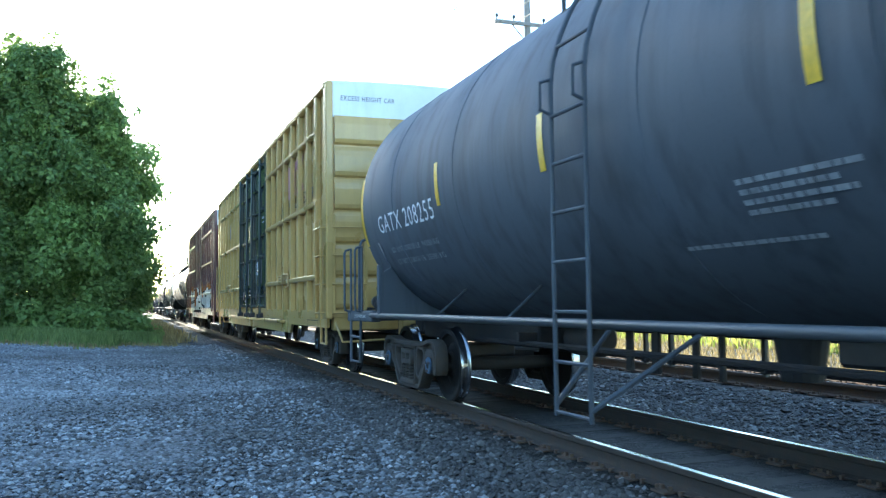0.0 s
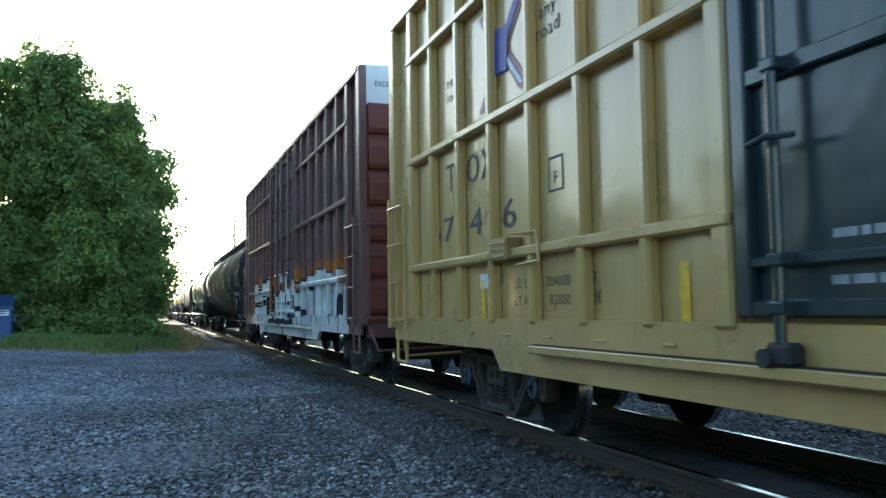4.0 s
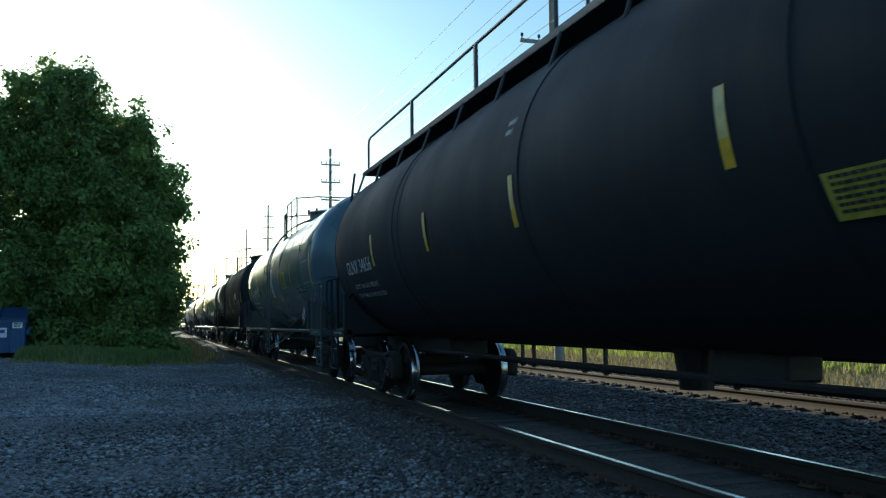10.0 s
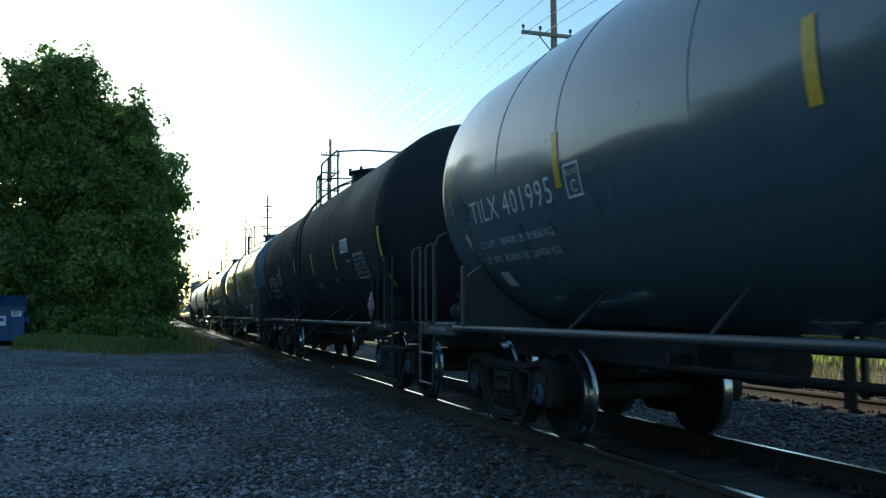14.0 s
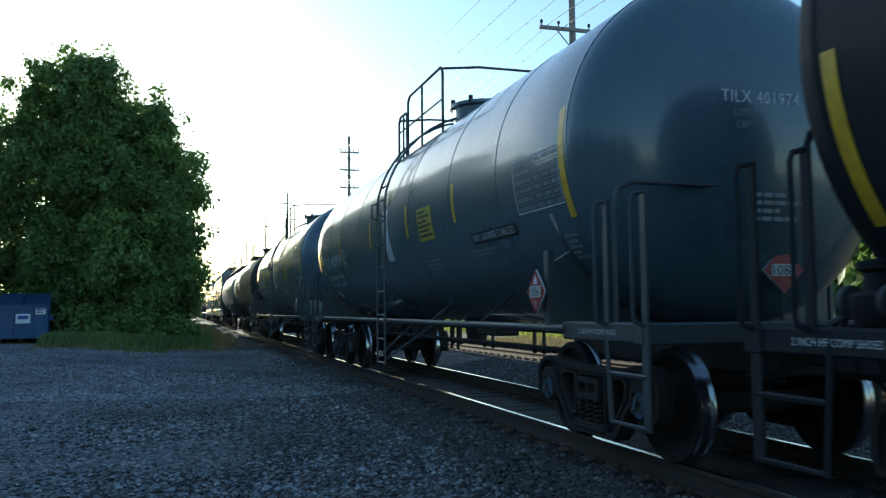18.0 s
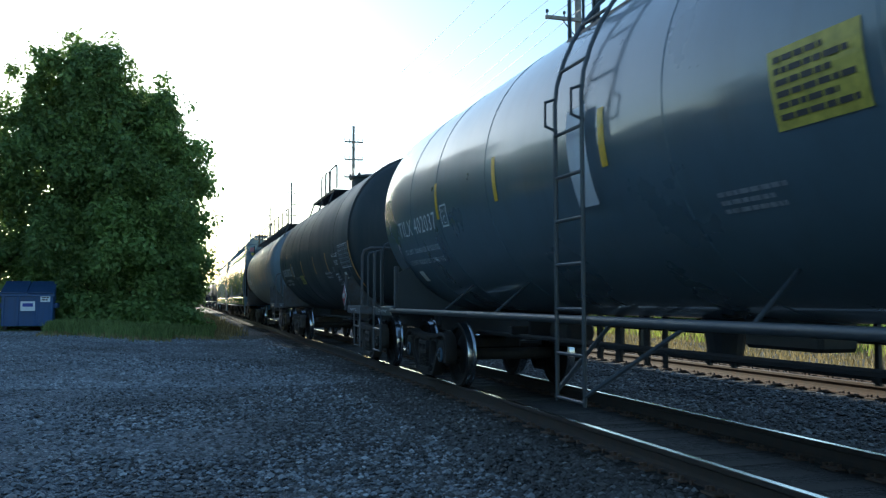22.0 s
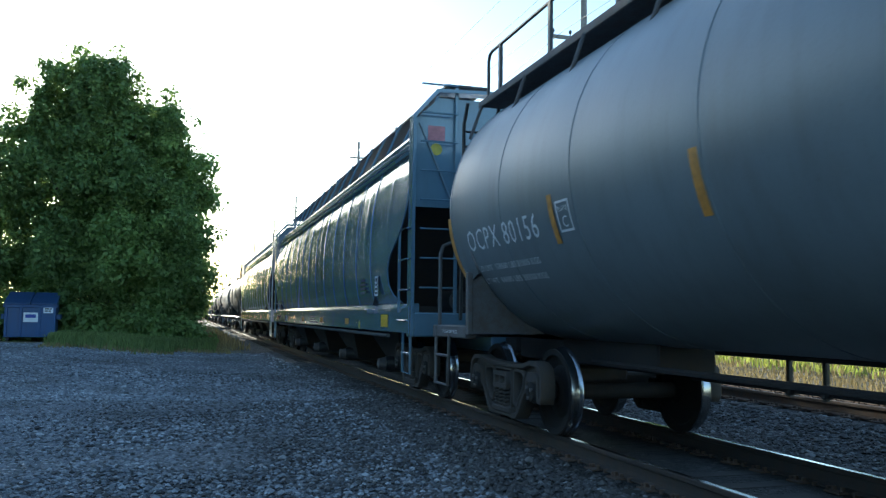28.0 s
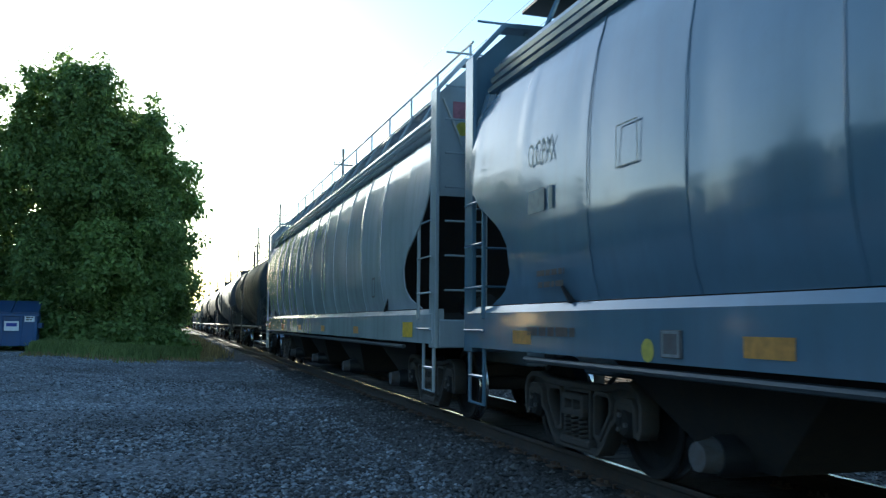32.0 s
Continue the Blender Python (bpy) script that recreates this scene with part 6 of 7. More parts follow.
# ---- grass ----
def blades(name, label, n, spots, hmin, hmax, wid, seed, material, category="grass", kind="stuff"):
    rnd = random.Random(seed)
    verts, faces = [], []
    for i in range(n):
        x, y, z = spots(rnd)
        h, w, a = rnd.uniform(hmin, hmax), wid * rnd.uniform(0.6, 1.3), rnd.uniform(0, 6.28)
        dx, dy = math.cos(a) * w, math.sin(a) * w
        lx, ly = rnd.uniform(-0.4, 0.4) * h, rnd.uniform(-0.4, 0.4) * h
        b = len(verts)
        verts += [(x - dx, y - dy, z - 0.02), (x + dx, y + dy, z - 0.02), (x + lx * 0.4 + dx * 0.7, y + ly * 0.4 + dy * 0.7, z + h * 0.6), (x + lx * 0.4 - dx * 0.7, y + ly * 0.4 - dy * 0.7, z + h * 0.6), (x + lx, y + ly, z + h)]
        faces += [(b, b + 1, b + 2, b + 3), (b + 3, b + 2, b + 4)]
    me = bpy.data.meshes.new(name)
    me.from_pydata(verts, [], faces)
    me.materials.append(material)
    return tagged(new(name, me), label, category, kind=kind)


# ---- trees ----
def leaf_cloud(lobes, n, size, seed, hollow=0.55, tuft=0.34):
    """Leaves in small sprigs through the outer part of rounded lobes (x, y, z, r)."""
    rnd = np.random.RandomState(seed)
    P, N = [], []
    tot = sum(l[3] ** 2 for l in lobes)
    for x, y, z, r in lobes:
        m = int(n * r * r / tot)
        kn = max(8, int(m / 48))
        d = rnd.normal(size=(kn, 3))
        d /= np.linalg.norm(d, axis=1)[:, None]
        swell = 1 + 0.16 * np.sin(d[:, 0] * 5 + seed) * np.sin(d[:, 2] * 6 + 2 * seed)
        rad = r * (hollow + (1.0 - hollow) * rnd.rand(kn) ** 0.5) * swell * np.where(rnd.rand(kn) > 0.9, rnd.uniform(1.0, 1.22, kn), 1.0)
        c = np.array((x, y, z)) + d * rad[:, None]
        sp = tuft * rnd.uniform(0.55, 1.5, kn)
        pick = rnd.randint(0, kn, m)
        off = rnd.normal(size=(m, 3)) * np.array((0.8, 0.8, 1.05))
        P.append(c[pick] + off * sp[pick][:, None] * 0.55 - np.array((0, 0, 0.22)) * (off ** 2).sum(1)[:, None] * sp[pick][:, None] * 0.3)
        N.append(d[pick] * 0.45 + off * 0.75)
    pos, d = np.concatenate(P), np.concatenate(N)
    m = len(pos)
    nrm = d + np.array((0, 0, 0.6)) + rnd.normal(size=(m, 3)) * 0.6
    nrm /= np.linalg.norm(nrm, axis=1)[:, None]
    a = d + np.array((0, 0, -0.3)) + rnd.normal(size=(m, 3)) * 0.7
    a -= nrm * (a * nrm).sum(1)[:, None]
    a /= np.linalg.norm(a, axis=1)[:, None]
    b = np.cross(nrm, a)
    s = size * rnd.uniform(0.55, 1.3, m)[:, None]
    v = np.stack([pos, pos + a * s * 0.5 + b * s * 0.36, pos + a * s - nrm * s * 0.15, pos + a * s * 0.5 - b * s * 0.36], 1).reshape(-1, 3)
    f = (np.arange(m)[:, None] * 4 + np.array((0, 1, 2, 3))).tolist()
    return v.tolist(), f


def leaf_part(name, lobes, n, size, seed, material, parent, hollow=0.55):
    v, f = leaf_cloud(lobes, n, size, seed, hollow)
    me = bpy.data.meshes.new(name)
    me.from_pydata(v, [], f)
    me.materials.append(material)
    ob = new(name, me)
    ob.parent = parent
    return tagged(ob, kind="stuff")


def limb(bm, pts, r0, r1, n=8):
    pts = [Vector(p) for p in pts]
    rings = []
    for i, p in enumerate(pts):
        d = (pts[min(i + 1, len(pts) - 1)] - pts[max(i - 1, 0)]).normalized()
        u = d.orthogonal().normalized()
        w = d.cross(u)
        r = r0 + (r1 - r0) * i / (len(pts) - 1)
        rings.append([bm.verts.new(p + (u * math.cos(6.2832 * j / n) + w * math.sin(6.2832 * j / n)) * r) for j in range(n)])
    for a, b in zip(rings, rings[1:]):
        for j in range(n):
            bm.faces.new((a[j], a[(j + 1) % n], b[(j + 1) % n], b[j]))


def tree(label, base, lobes, leaves, size, seed, name="tree", pale=0.3):
    tr = thing(name, label, "tree", "trees by the lot")
    bx, by, bz = base
    rnd = random.Random(seed)
    cx = sum(l[0] for l in lobes) / len(lobes)
    top = max(l[2] for l in lobes)
    bm = bm_new()
    limb(bm, [(bx, by, bz - 0.1), (bx + 0.1, by, bz + 1.2), (bx - 0.1 + (cx - bx) * 0.4, by + 0.1, bz + top * 0.4), (cx, by, top * 0.9)], 0.32, 0.07, 12)
    trunk = part("trunk", bm, M["bark"], tr, smooth=True)
    for l in lobes:
        bm = bm_new()
        z0 = max(bz + 0.8, l[2] * 0.45)
        st = Vector((bx + (cx - bx) * 0.4, by, z0))
        en = Vector(l[:3])
        limb(bm, [st, st.lerp(en, 0.5) + Vector((rnd.uniform(-.3, .3), rnd.uniform(-.3, .3), 0.2)), en], 0.13, 0.03, 7)
        part("limb", bm, M["bark"], trunk, smooth=True)
    for i, l in enumerate(lobes):
        tot = sum(q[3] ** 2 for q in lobes)
        cnt = int(leaves * l[3] ** 2 / tot)
        heads = [(l[0], l[1], l[2], l[3] * 0.62)]
        for q in range(int(9 * l[3])):
            d = Vector((rnd.gauss(0, 1), rnd.gauss(0, 1), rnd.gauss(0.3, 1))).normalized()
            f = rnd.uniform(0.98, 1.20) * l[3]
            heads.append((l[0] + d.x * f, l[1] + d.y * f, max(l[2] + d.z * f, bz + 0.3), rnd.uniform(0.13, 0.27)))
        for q in range(11):
            d = Vector((rnd.gauss(0, 1), rnd.gauss(0, 1), rnd.gauss(0.15, 1))).normalized()
            f = rnd.uniform(0.66, 0.86)
            heads.append((l[0] + d.x * l[3] * f, l[1] + d.y * l[3] * f, max(l[2] + d.z * l[3] * f, bz + 0.3), l[3] * rnd.uniform(0.20, 0.42)))
        leaf_part("leaf_clump", heads, cnt, size, seed * 31 + i, M["leaf_pale"] if rnd.random() < pale else M["leaf"], tr)
    return tr


LOBES = [(-4.3, 40, 10.6, 2.1), (-5.7, 40.5, 10.0, 1.8), (-2.4, 40, 9.5, 1.9), (-0.9, 40, 8.7, 1.6), (-0.1, 40.3, 7.3, 1.35), (-3.0, 39.4, 6.9, 2.6), (-5.6, 39.6, 6.6, 2.5),
         (-1.1, 39.6, 5.0, 2.1), (-0.4, 39.5, 2.9, 1.5), (-3.0, 38.9, 3.7, 2.5), (-5.7, 39.2, 3.4, 2.1), (-0.4, 39.2, 1.5, 1.1), (-7.0, 40.2, 8.6, 1.4), (-1.8, 38.7, 1.7, 1.4),
         (-4.1, 38.6, 1.6, 1.6), (-6.1, 39.0, 1.6, 1.4), (-5.0, 40, 11.8, 0.95), (-3.6, 40, 11.8, 0.85), (-3.5, 41.5, 8.0, 2.8), (-4.5, 41.5, 4.5, 2.8), (-8.0, 40.4, 6.2, 1.8), (-8.2, 40.2, 3.4, 1.9), (-8.4, 40.2, 1.5, 1.3)]
tree("tall broad tree in full green leaf overgrown with vines", (-3.6, 40.2, 0.1), LOBES, 185000, 0.19, 3)
# hidden behind the big tree, added to keep sun off the trackside strip
L3 = [(-3.0, 54, 9.0, 3.0), (-1.2, 55, 5.5, 2.3), (-4.5, 54, 5.0, 3.0), (-1.0, 54, 2.6, 2.0), (-5.5, 55, 10.5, 2.2), (-2.5, 54, 12.0, 1.8)]
tree("unseen leafy tree added behind the vine-covered one for shade", (-3.2, 54.5, 0.1), L3, 14000, 0.40, 6)
L4 = [(-2.0, 68, 9.0, 3.0), (-0.6, 69, 5.0, 2.2), (-4.0, 68, 5.0, 3.2), (-0.8, 68, 2.4, 2.0), (-3.0, 69, 12.0, 2.6)]
tree("unseen leafy tree added further along the track for shade", (-2.4, 68.5, 0.1), L4, 11000, 0.45, 7)
# low hidden trees, added to shade the ground while far tanks stay lit
L5 = [(-1.4, 84, 3.4, 2.2), (-0.2, 85, 2.4, 1.7), (-3.2, 84, 3.0, 2.4), (-5.5, 85, 3.4, 2.4)]
tree("low unseen tree added to shade ground past the lot", (-2.4, 84.5, 0.1), L5, 8000, 0.45, 8)
L6 = [(-0.9, 104, 3.4, 2.3), (0.3, 105, 2.4, 1.7), (-2.8, 104, 3.2, 2.5), (-5.2, 105, 3.4, 2.4)]
tree("low unseen tree added to shade ground far along the track", (-2.0, 104.5, 0.1), L6, 8000, 0.5, 9)
L2 = [(-11.5, 43, 8.5, 2.2), (-12.5, 43, 5.5, 2.6), (-10.6, 43, 5.0, 2.0), (-12.0, 42.5, 2.6, 2.3), (-9.4, 43.5, 3.2, 1.5), (-13.8, 43, 7.5, 2.0), (-9.6, 43, 1.4, 1.2)]
tree("green leafy tree at the edge of the lot", (-11.8, 43, 0.1), L2, 15000, 0.32, 4)


def bush(label, at, lobes, leaves, size, seed):
    b = thing("bush", label, "bush", "bushes under the tree")
    bm = bm_new()
    for l in lobes:
        limb(bm, [(at[0], at[1], at[2] - 0.05), ((at[0] + l[0]) / 2, (at[1] + l[1]) / 2, (at[2] + l[2]) / 2 + 0.1), l[:3]], 0.04, 0.015, 6)
    part("stems", bm, M["bark"], b)
    leaf_part("leaves", lobes, leaves, size, seed, M["leaf_pale"], b, 0.3)
    return b


for i in range(9):
    x = -6.6 + i * 0.85
    y = 37.6 - 0.25 * math.sin(i * 1.7) - (0.9 if i % 3 == 0 else 0)
    z = ground_z(x, y)
    bush("low leafy green undergrowth in front of the tree", (x, y, z), [(x, y, z + 0.55, 0.75), (x + 0.4, y - 0.2, z + 0.35, 0.5), (x - 0.3, y + 0.1, z + 0.9 + 0.2 * math.sin(i * 2.1), 0.55)], 1500, 0.20, 50 + i)


def strip(rnd):
    """The strip's front runs unevenly; it leaves the gravel under the dumpster free."""
    while True:
        x = rnd.uniform(-9, 1.1)
        y = 31.9 + abs(rnd.gauss(0, 2.8)) - (abs(rnd.gauss(0, 1.0)) if rnd.random() < 0.16 else 0) + 0.5 * math.sin(x * 1.3) + (2.2 if x > -0.4 else 0)
        if y < 39.0 and not (x < -4.55 and y < 37.4):
            return x, y, ground_z(x, y)


def fringe(rnd):
    while True:
        x = rnd.uniform(-9, 1.6)
        y = 31.6 + rnd.gauss(0, 0.9) + 0.5 * math.sin(x * 1.3) + (2.2 if x > -0.4 else 0)
        if not (x < -4.55 and y < 37.4):
            return x, y, ground_z(x, y)


blades("grass_fringe", "short dry grass thinning out on the gravel", 9000, fringe, 0.03, 0.13, 0.022, 27, M["dry"])
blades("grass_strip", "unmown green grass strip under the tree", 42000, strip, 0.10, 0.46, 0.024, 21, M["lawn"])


def verge(rnd):
    x = 1.2 + rnd.random() ** 1.5 * 1.4
    y = rnd.uniform(36, 95)
    return x, y, min(ground_z(x, y), -0.2)


blades("track_verge", "thin dry weeds beside the track", 2500, verge, 0.08, 0.35, 0.025, 22, M["dry"])


def field_near(rnd):
    x = 12.6 + rnd.random() ** 1.1 * 12
    y = rnd.uniform(6, 46)
    return x, y, ground_z(x, y) - 0.03


def field_far(rnd):
    x = 19.0 + rnd.random() * 26
    y = rnd.uniform(8, 130)
    return x, y, ground_z(x, y) - 0.03


blades("dry_field_grass", "dry straw-coloured grass in sunlight", 22000, field_near, 0.05, 0.18, 0.02, 23, M["dry"])
blades("field_grass", "bright green meadow grass in sunlight", 48000, field_far, 0.10, 0.34, 0.035, 24, M["grass"])

# ---- woods behind the camera and beside the lot ----
def woods(name, label, spots, seed, leaves=52000):
    lobes = []
    rnd = random.Random(seed)
    for x, y, h in spots:
        lobes += [(x, y, h * 0.72, h * 0.28), (x + rnd.uniform(-2, 2), y, h * 0.4, h * 0.34), (x + rnd.uniform(-2, 2), y + 1.5, h * 0.2, h * 0.28), (x, y - 1.5, h * 0.5, h * 0.3)]
    v, f = leaf_cloud(lobes, leaves, 0.95, seed, 0.35, 0.9)
    me = bpy.data.meshes.new(name)
    me.from_pydata(v, [], f)
    me.materials.append(M["leaf"])
    return tagged(new(name, me), label, "woods", kind="stuff")


woods("woods", "line of leafy trees along the far side of the lot", [(-33 - 3 * math.sin(i * 1.9), -62 + i * 6.2, 13.0 + 3.0 * math.sin(i * 2.6)) for i in range(19)], 77)
woods("lot_edge_woods", "leafy trees closing the far corner of the lot", [(-17.5 - i * 3.0, 49.0 + i * 2.2 + math.sin(i * 2.0), 5.0 + 1.0 * i + 0.8 * math.sin(i * 2.2)) for i in range(6)], 79)
# added row of scrub that blocks low sun from the distant ground
woods("shading_scrub", "low leafy scrub added to shade the far trackside ground", [(-3.6 - 0.8 * math.sin(i * 1.9), 122 + i * 8.5, 4.6 + 0.6 * math.sin(i * 2.6)) for i in range(13)], 80, 16000)
woods("far_hedge", "low leafy hedge beyond the meadow", [(34 + 5 * math.sin(i * 1.7), 6 + i * 6.5, 8.6 + 1.6 * math.sin(i * 2.3)) for i in range(12)], 78)


# ---- poles, bin ----
def pole(at, height, arms, label, group="line poles"):
    p = thing("utility_pole", label, "utility pole", group)
    x, y, z = at
    part("shaft", lathe(bm_new(), [(z, 0.0), (z, 0.17), (z + height * 0.5, 0.14), (z + height, 0.10), (z + height + 0.02, 0.0)], 14, "z", (x, y, 0)), M["pole"], p, smooth=True)
    for za, wd in arms:
        arm = part("crossarm", box(bm_new(), x - wd, x + wd, y - 0.17, y - 0.07, za - 0.06, za + 0.06, 0.01), M["pole"], p)
        for s in (-1, 1):
            part("arm_brace", sweep(bm_new(), [(x + s * wd * 0.5, y - 0.13, za - 0.06), (x, y - 0.13, za - 0.75)], 0.02, 5), M["steel_dark"], arm)
            for q in (0.95, 0.45):
                part("insulator", lathe(bm_new(), [(za + 0.06, 0.0), (za + 0.06, 0.02), (za + 0.14, 0.02), (za + 0.15, 0.05), (za + 0.22, 0.055), (za + 0.26, 0.03), (za + 0.27, 0)], 10, "z", (x + s * q * wd, y - 0.12, 0)), M["glass_dark"], arm, smooth=True)
    return p


PX = 12.6
POLES = [(25.8, 12.9, [(10.65, 1.25)]), (66.0, 15.0, [(13.7, 0.75), (12.3, 0.75), (10.9, 0.75)]), (107.0, 16.0, [(14.6, 0.7), (13.2, 0.7), (11.8, 0.7)]), (135.0, 16.0, [(14.4, 0.7), (13.0, 0.7)]), (176.0, 16.0, [(14.4, 0.7)]), (217.0, 16.0, [(14.4, 0.7)]), (-14.0, 13.0, [(10.4, 1.25)])]
for y, hgt, arms in POLES:
    pole((PX, y, -0.45), hgt + 0.45, arms, "weathered wooden utility pole, paled for sky haze, with crossarms beyond the tracks")
wires = thing("overhead_wires", "thin sagging wires strung between the utility poles", "wires")
for dx in (-1.18, -0.56, 0.56, 1.18):
    for (ya, za), (yb, zb) in (((-14, 10.6), (24.9, 10.57)), ((24.9, 10.57), (66, 11.1)), ((66, 11.1), (107, 12.0)), ((107, 12.0), (135, 13.2))):
        f = 0.62 if ya > 50 else 1.0
        f2 = 0.62 if yb > 50 else 1.0
        part("wire", sweep(bm_new(), [(PX + dx * (f + (f2 - f) * i / 8), ya + (yb - ya) * i / 8, za + (zb - za) * i / 8 - 0.5 * (1 - ((i - 4) / 4) ** 2)) for i in range(9)], 0.011, 4), M["steel_black"], wires)
for dx, dz in ((-0.7, 0), (0.7, 0), (-0.7, 1.4)):
    part("wire", sweep(bm_new(), [(PX + dx, -20 + 86 * i / 10, 14.6 + dz - 0.9 - 0.9 * (1 - ((i - 5) / 5) ** 2)) for i in range(11)], 0.011, 4), M["steel_black"], wires)


def dumpster():
    b = thing("dumpster", "dark blue steel dumpster with white stickers on the gravel", "dumpster", at=(-5.76, 36.4, ground_z(-5.76, 36.4)), turn=4)
    w, d, h = 1.78, 1.7, 1.36
    bm = bm_new()
    prof = [(-d / 2, 0.12), (d / 2, 0.12), (d / 2, h + 0.42), (-d / 2, h)]
    a = [bm.verts.new((-w / 2, y, z)) for y, z in prof]
    c = [bm.verts.new((w / 2, y, z)) for y, z in prof]
    for i in range(4):
        bm.faces.new((a[i], a[(i + 1) % 4], c[(i + 1) % 4], c[i]))
    bm.faces.new(a[::-1]), bm.faces.new(c)
    bmesh.ops.recalc_face_normals(bm, faces=bm.faces)
    bmesh.ops.bevel(bm, geom=bm.edges[:], offset=0.02, segments=1, affect="EDGES")
    part("body", bm, M["bin_blue"], b)
    for x in (-w / 2 + 0.06, -0.33, 0.33, w / 2 - 0.06):
        part("rib", box(bm_new(), x - 0.05, x + 0.05, -d / 2 - 0.06, -d / 2 + 0.01, 0.14, h - 0.05, 0.012), M["bin_blue"], b)
    part("rim", box(bm_new(), -w / 2 - 0.05, w / 2 + 0.05, -d / 2 - 0.07, -d / 2 + 0.03, h - 0.12, h, 0.015), M["bin_blue"], b)
    for s in (-1, 1):
        part("fork_pocket", box(bm_new(), min(s * w / 2, s * (w / 2 + 0.14)), max(s * w / 2, s * (w / 2 + 0.14)), -0.6, 0.6, 0.8, 1.0, 0.015), M["bin_blue"], b)
        lid = bm_new()
        box(lid, min(s * 0.02, s * (w / 2 + 0.03)), max(s * 0.02, s * (w / 2 + 0.03)), -d / 2 - 0.1, d / 2 + 0.03, 0, 0.06, 0.015)
        for v in lid.verts:
            v.co.z += h + 0.02 + (v.co.y + d / 2) / d * 0.42
        part("lid", lid, M["bin_lid"], b, "dark plastic lid")
        part("skid", box(bm_new(), s * 0.75 - 0.06, s * 0.75 + 0.06, -d / 2, d / 2, 0.0, 0.13, 0.01), M["steel_dark"], b)
    sg = part("sticker", on_end(rect(0.50, 0.36), 0.02, 0.88, -d / 2 - 0.066), M["white"], b, "white sticker")
    part("sticker_mark", on_end(bars([0.36], 0.13), 0.02, 0.86, -d / 2 - 0.070), M["blue_dark"], sg)
    sg = part("sticker", on_end(rect(0.34, 0.24), 0.62, 1.16, -d / 2 - 0.066), M["white"], b, "white sticker")
    part("sticker_mark", on_end(bars([0.24, 0.2], 0.05), 0.62, 1.18, -d / 2 - 0.070), M["steel_dark"], sg)
    return b


dumpster()


# ---- the train ----
SPEEDS = [(0.0, 5.45), (2.5, 5.45), (7.5, 5.58), (12.5, 5.70), (19.0, 5.80), (32.0, 5.80)]


def run(t):
    """How far the train has gone after t seconds."""
    s = 0.0
    for (ta, va), (tb, vb) in zip(SPEEDS, SPEEDS[1:]):
        if t <= ta:
            break
        e = min(t, tb)
        ve = va + (vb - va) * (e - ta) / (tb - ta)
        s += (va + ve) / 2 * (e - ta)
    return s


TRAIN = []          # car and the place of its middle along the line at the start


def put(car, u):
    TRAIN.append((car, u))


def teal(code, stripes, sticker_y, lead=False, panel_y=-4.68):
    marks = [("text", code, 4.97, 2.28, 1.93, 0.23), ("plate", "", 3.6, 2.30, 0.26, 0.26), ("text", "LD LMT  180400 LB  81850 KG", 5.08, 1.955, 1.75, 0.075), ("text", "LT WT  82600 LB  37450 KG", 5.1, 1.80, 1.75, 0.075),
             ("panel", "VINYL CHLORIDE, STABILIZED", panel_y, 2.04, 1.34, 0.135), ("sticker", "", sticker_y, 2.38, 0.68, 0.44), ("table", "", -6.05, 2.40, 1.03, 0.50), ("print", "3", -2.25, 1.82, 0.65, 0.18),
             ("print", "2", -4.2, 1.86, 0.80, 0.10), ("print", "5", -6.42, 1.76, 0.25, 0.28), ("sheet", "", 5.73, 1.60, 0.22, 0.19)]
    return tank_car("glossy blue-grey tank car with pipe sill and side ladder", "tank_teal", 7.85, 6.72, r=1.56, zc=2.63,  seams=(-6.72, -5.05, -3.43, -1.55, 2.0, 3.85, 5.15), stripes=[(y, 2.5, 0.46) for y in stripes], long_stripe=(-6.64, 2.48, 0.95),
                    marks=marks, ladder_y=-0.33, dome_y=-0.55, pale_plate=True, placard=("1086", -6.13, 1.40), end_text=code, rail_paint="pipe", truck_off=1.72, post_at=(0.0, 0.56), plate_x=0.13, air_tank=lead, brake_lead=lead)


put(tank_car("dark slate tank car with white stencilling and grey side sill", "tank_slate", 7.75, 6.5, r=1.60, zc=2.60, truck_off=1.62, post_at=(0.15, 0.79), long_stripe=(6.52, 2.5, 0.95), seams=(-6.5, -3.9, -2.2, -0.37, 2.97, 5.1), stripes=[(y, 2.5, 0.46) for y in (3.45, 1.0, -1.85, -4.3)],
             marks=[("text", "GATX 208255", 4.72, 2.27, 2.15, 0.23), ("faded", "LD LMT 208000 LB  94350 KG", 4.66, 1.93, 1.75, 0.07), ("faded", "LT WT  78000 LB  35380 KG", 4.66, 1.78, 1.75, 0.07), ("print", "4", -1.55, 1.78, 0.9, 0.26), ("print", "1", -0.97, 1.54, 1.2, 0.06)],
             ladder_y=0.34, dome_y=0.1, blue=True, dusty=True), 5.0)
yb, body = box_car("yellow boxcar with ribbed sides and dark navy plug doors", 9.28, "yellow", "yellow", (-2.58, 2.43), (1.72, 3.02, 4.28), 0.84, door_paint=M["door_navy"])
mark(yb, fit_text("RAILCAR POOLING EXPERTS", 4.5, 0.22), -6.05, 3.30, M["letter_dark"], "slogan")
mark(yb, fit_text("TBOX", 1.35, 0.30), 6.68, 2.66, M["letter_dark"], "car_code")
mark(yb, fit_text("675496", 2.4, 0.27), 6.7, 2.10, M["letter_dark"], "car_number")
mark(yb, fit_text("LD LMT    204000", 1.05, 0.085), 5.03, 1.45, M["letter_dark"], "weight_mark")
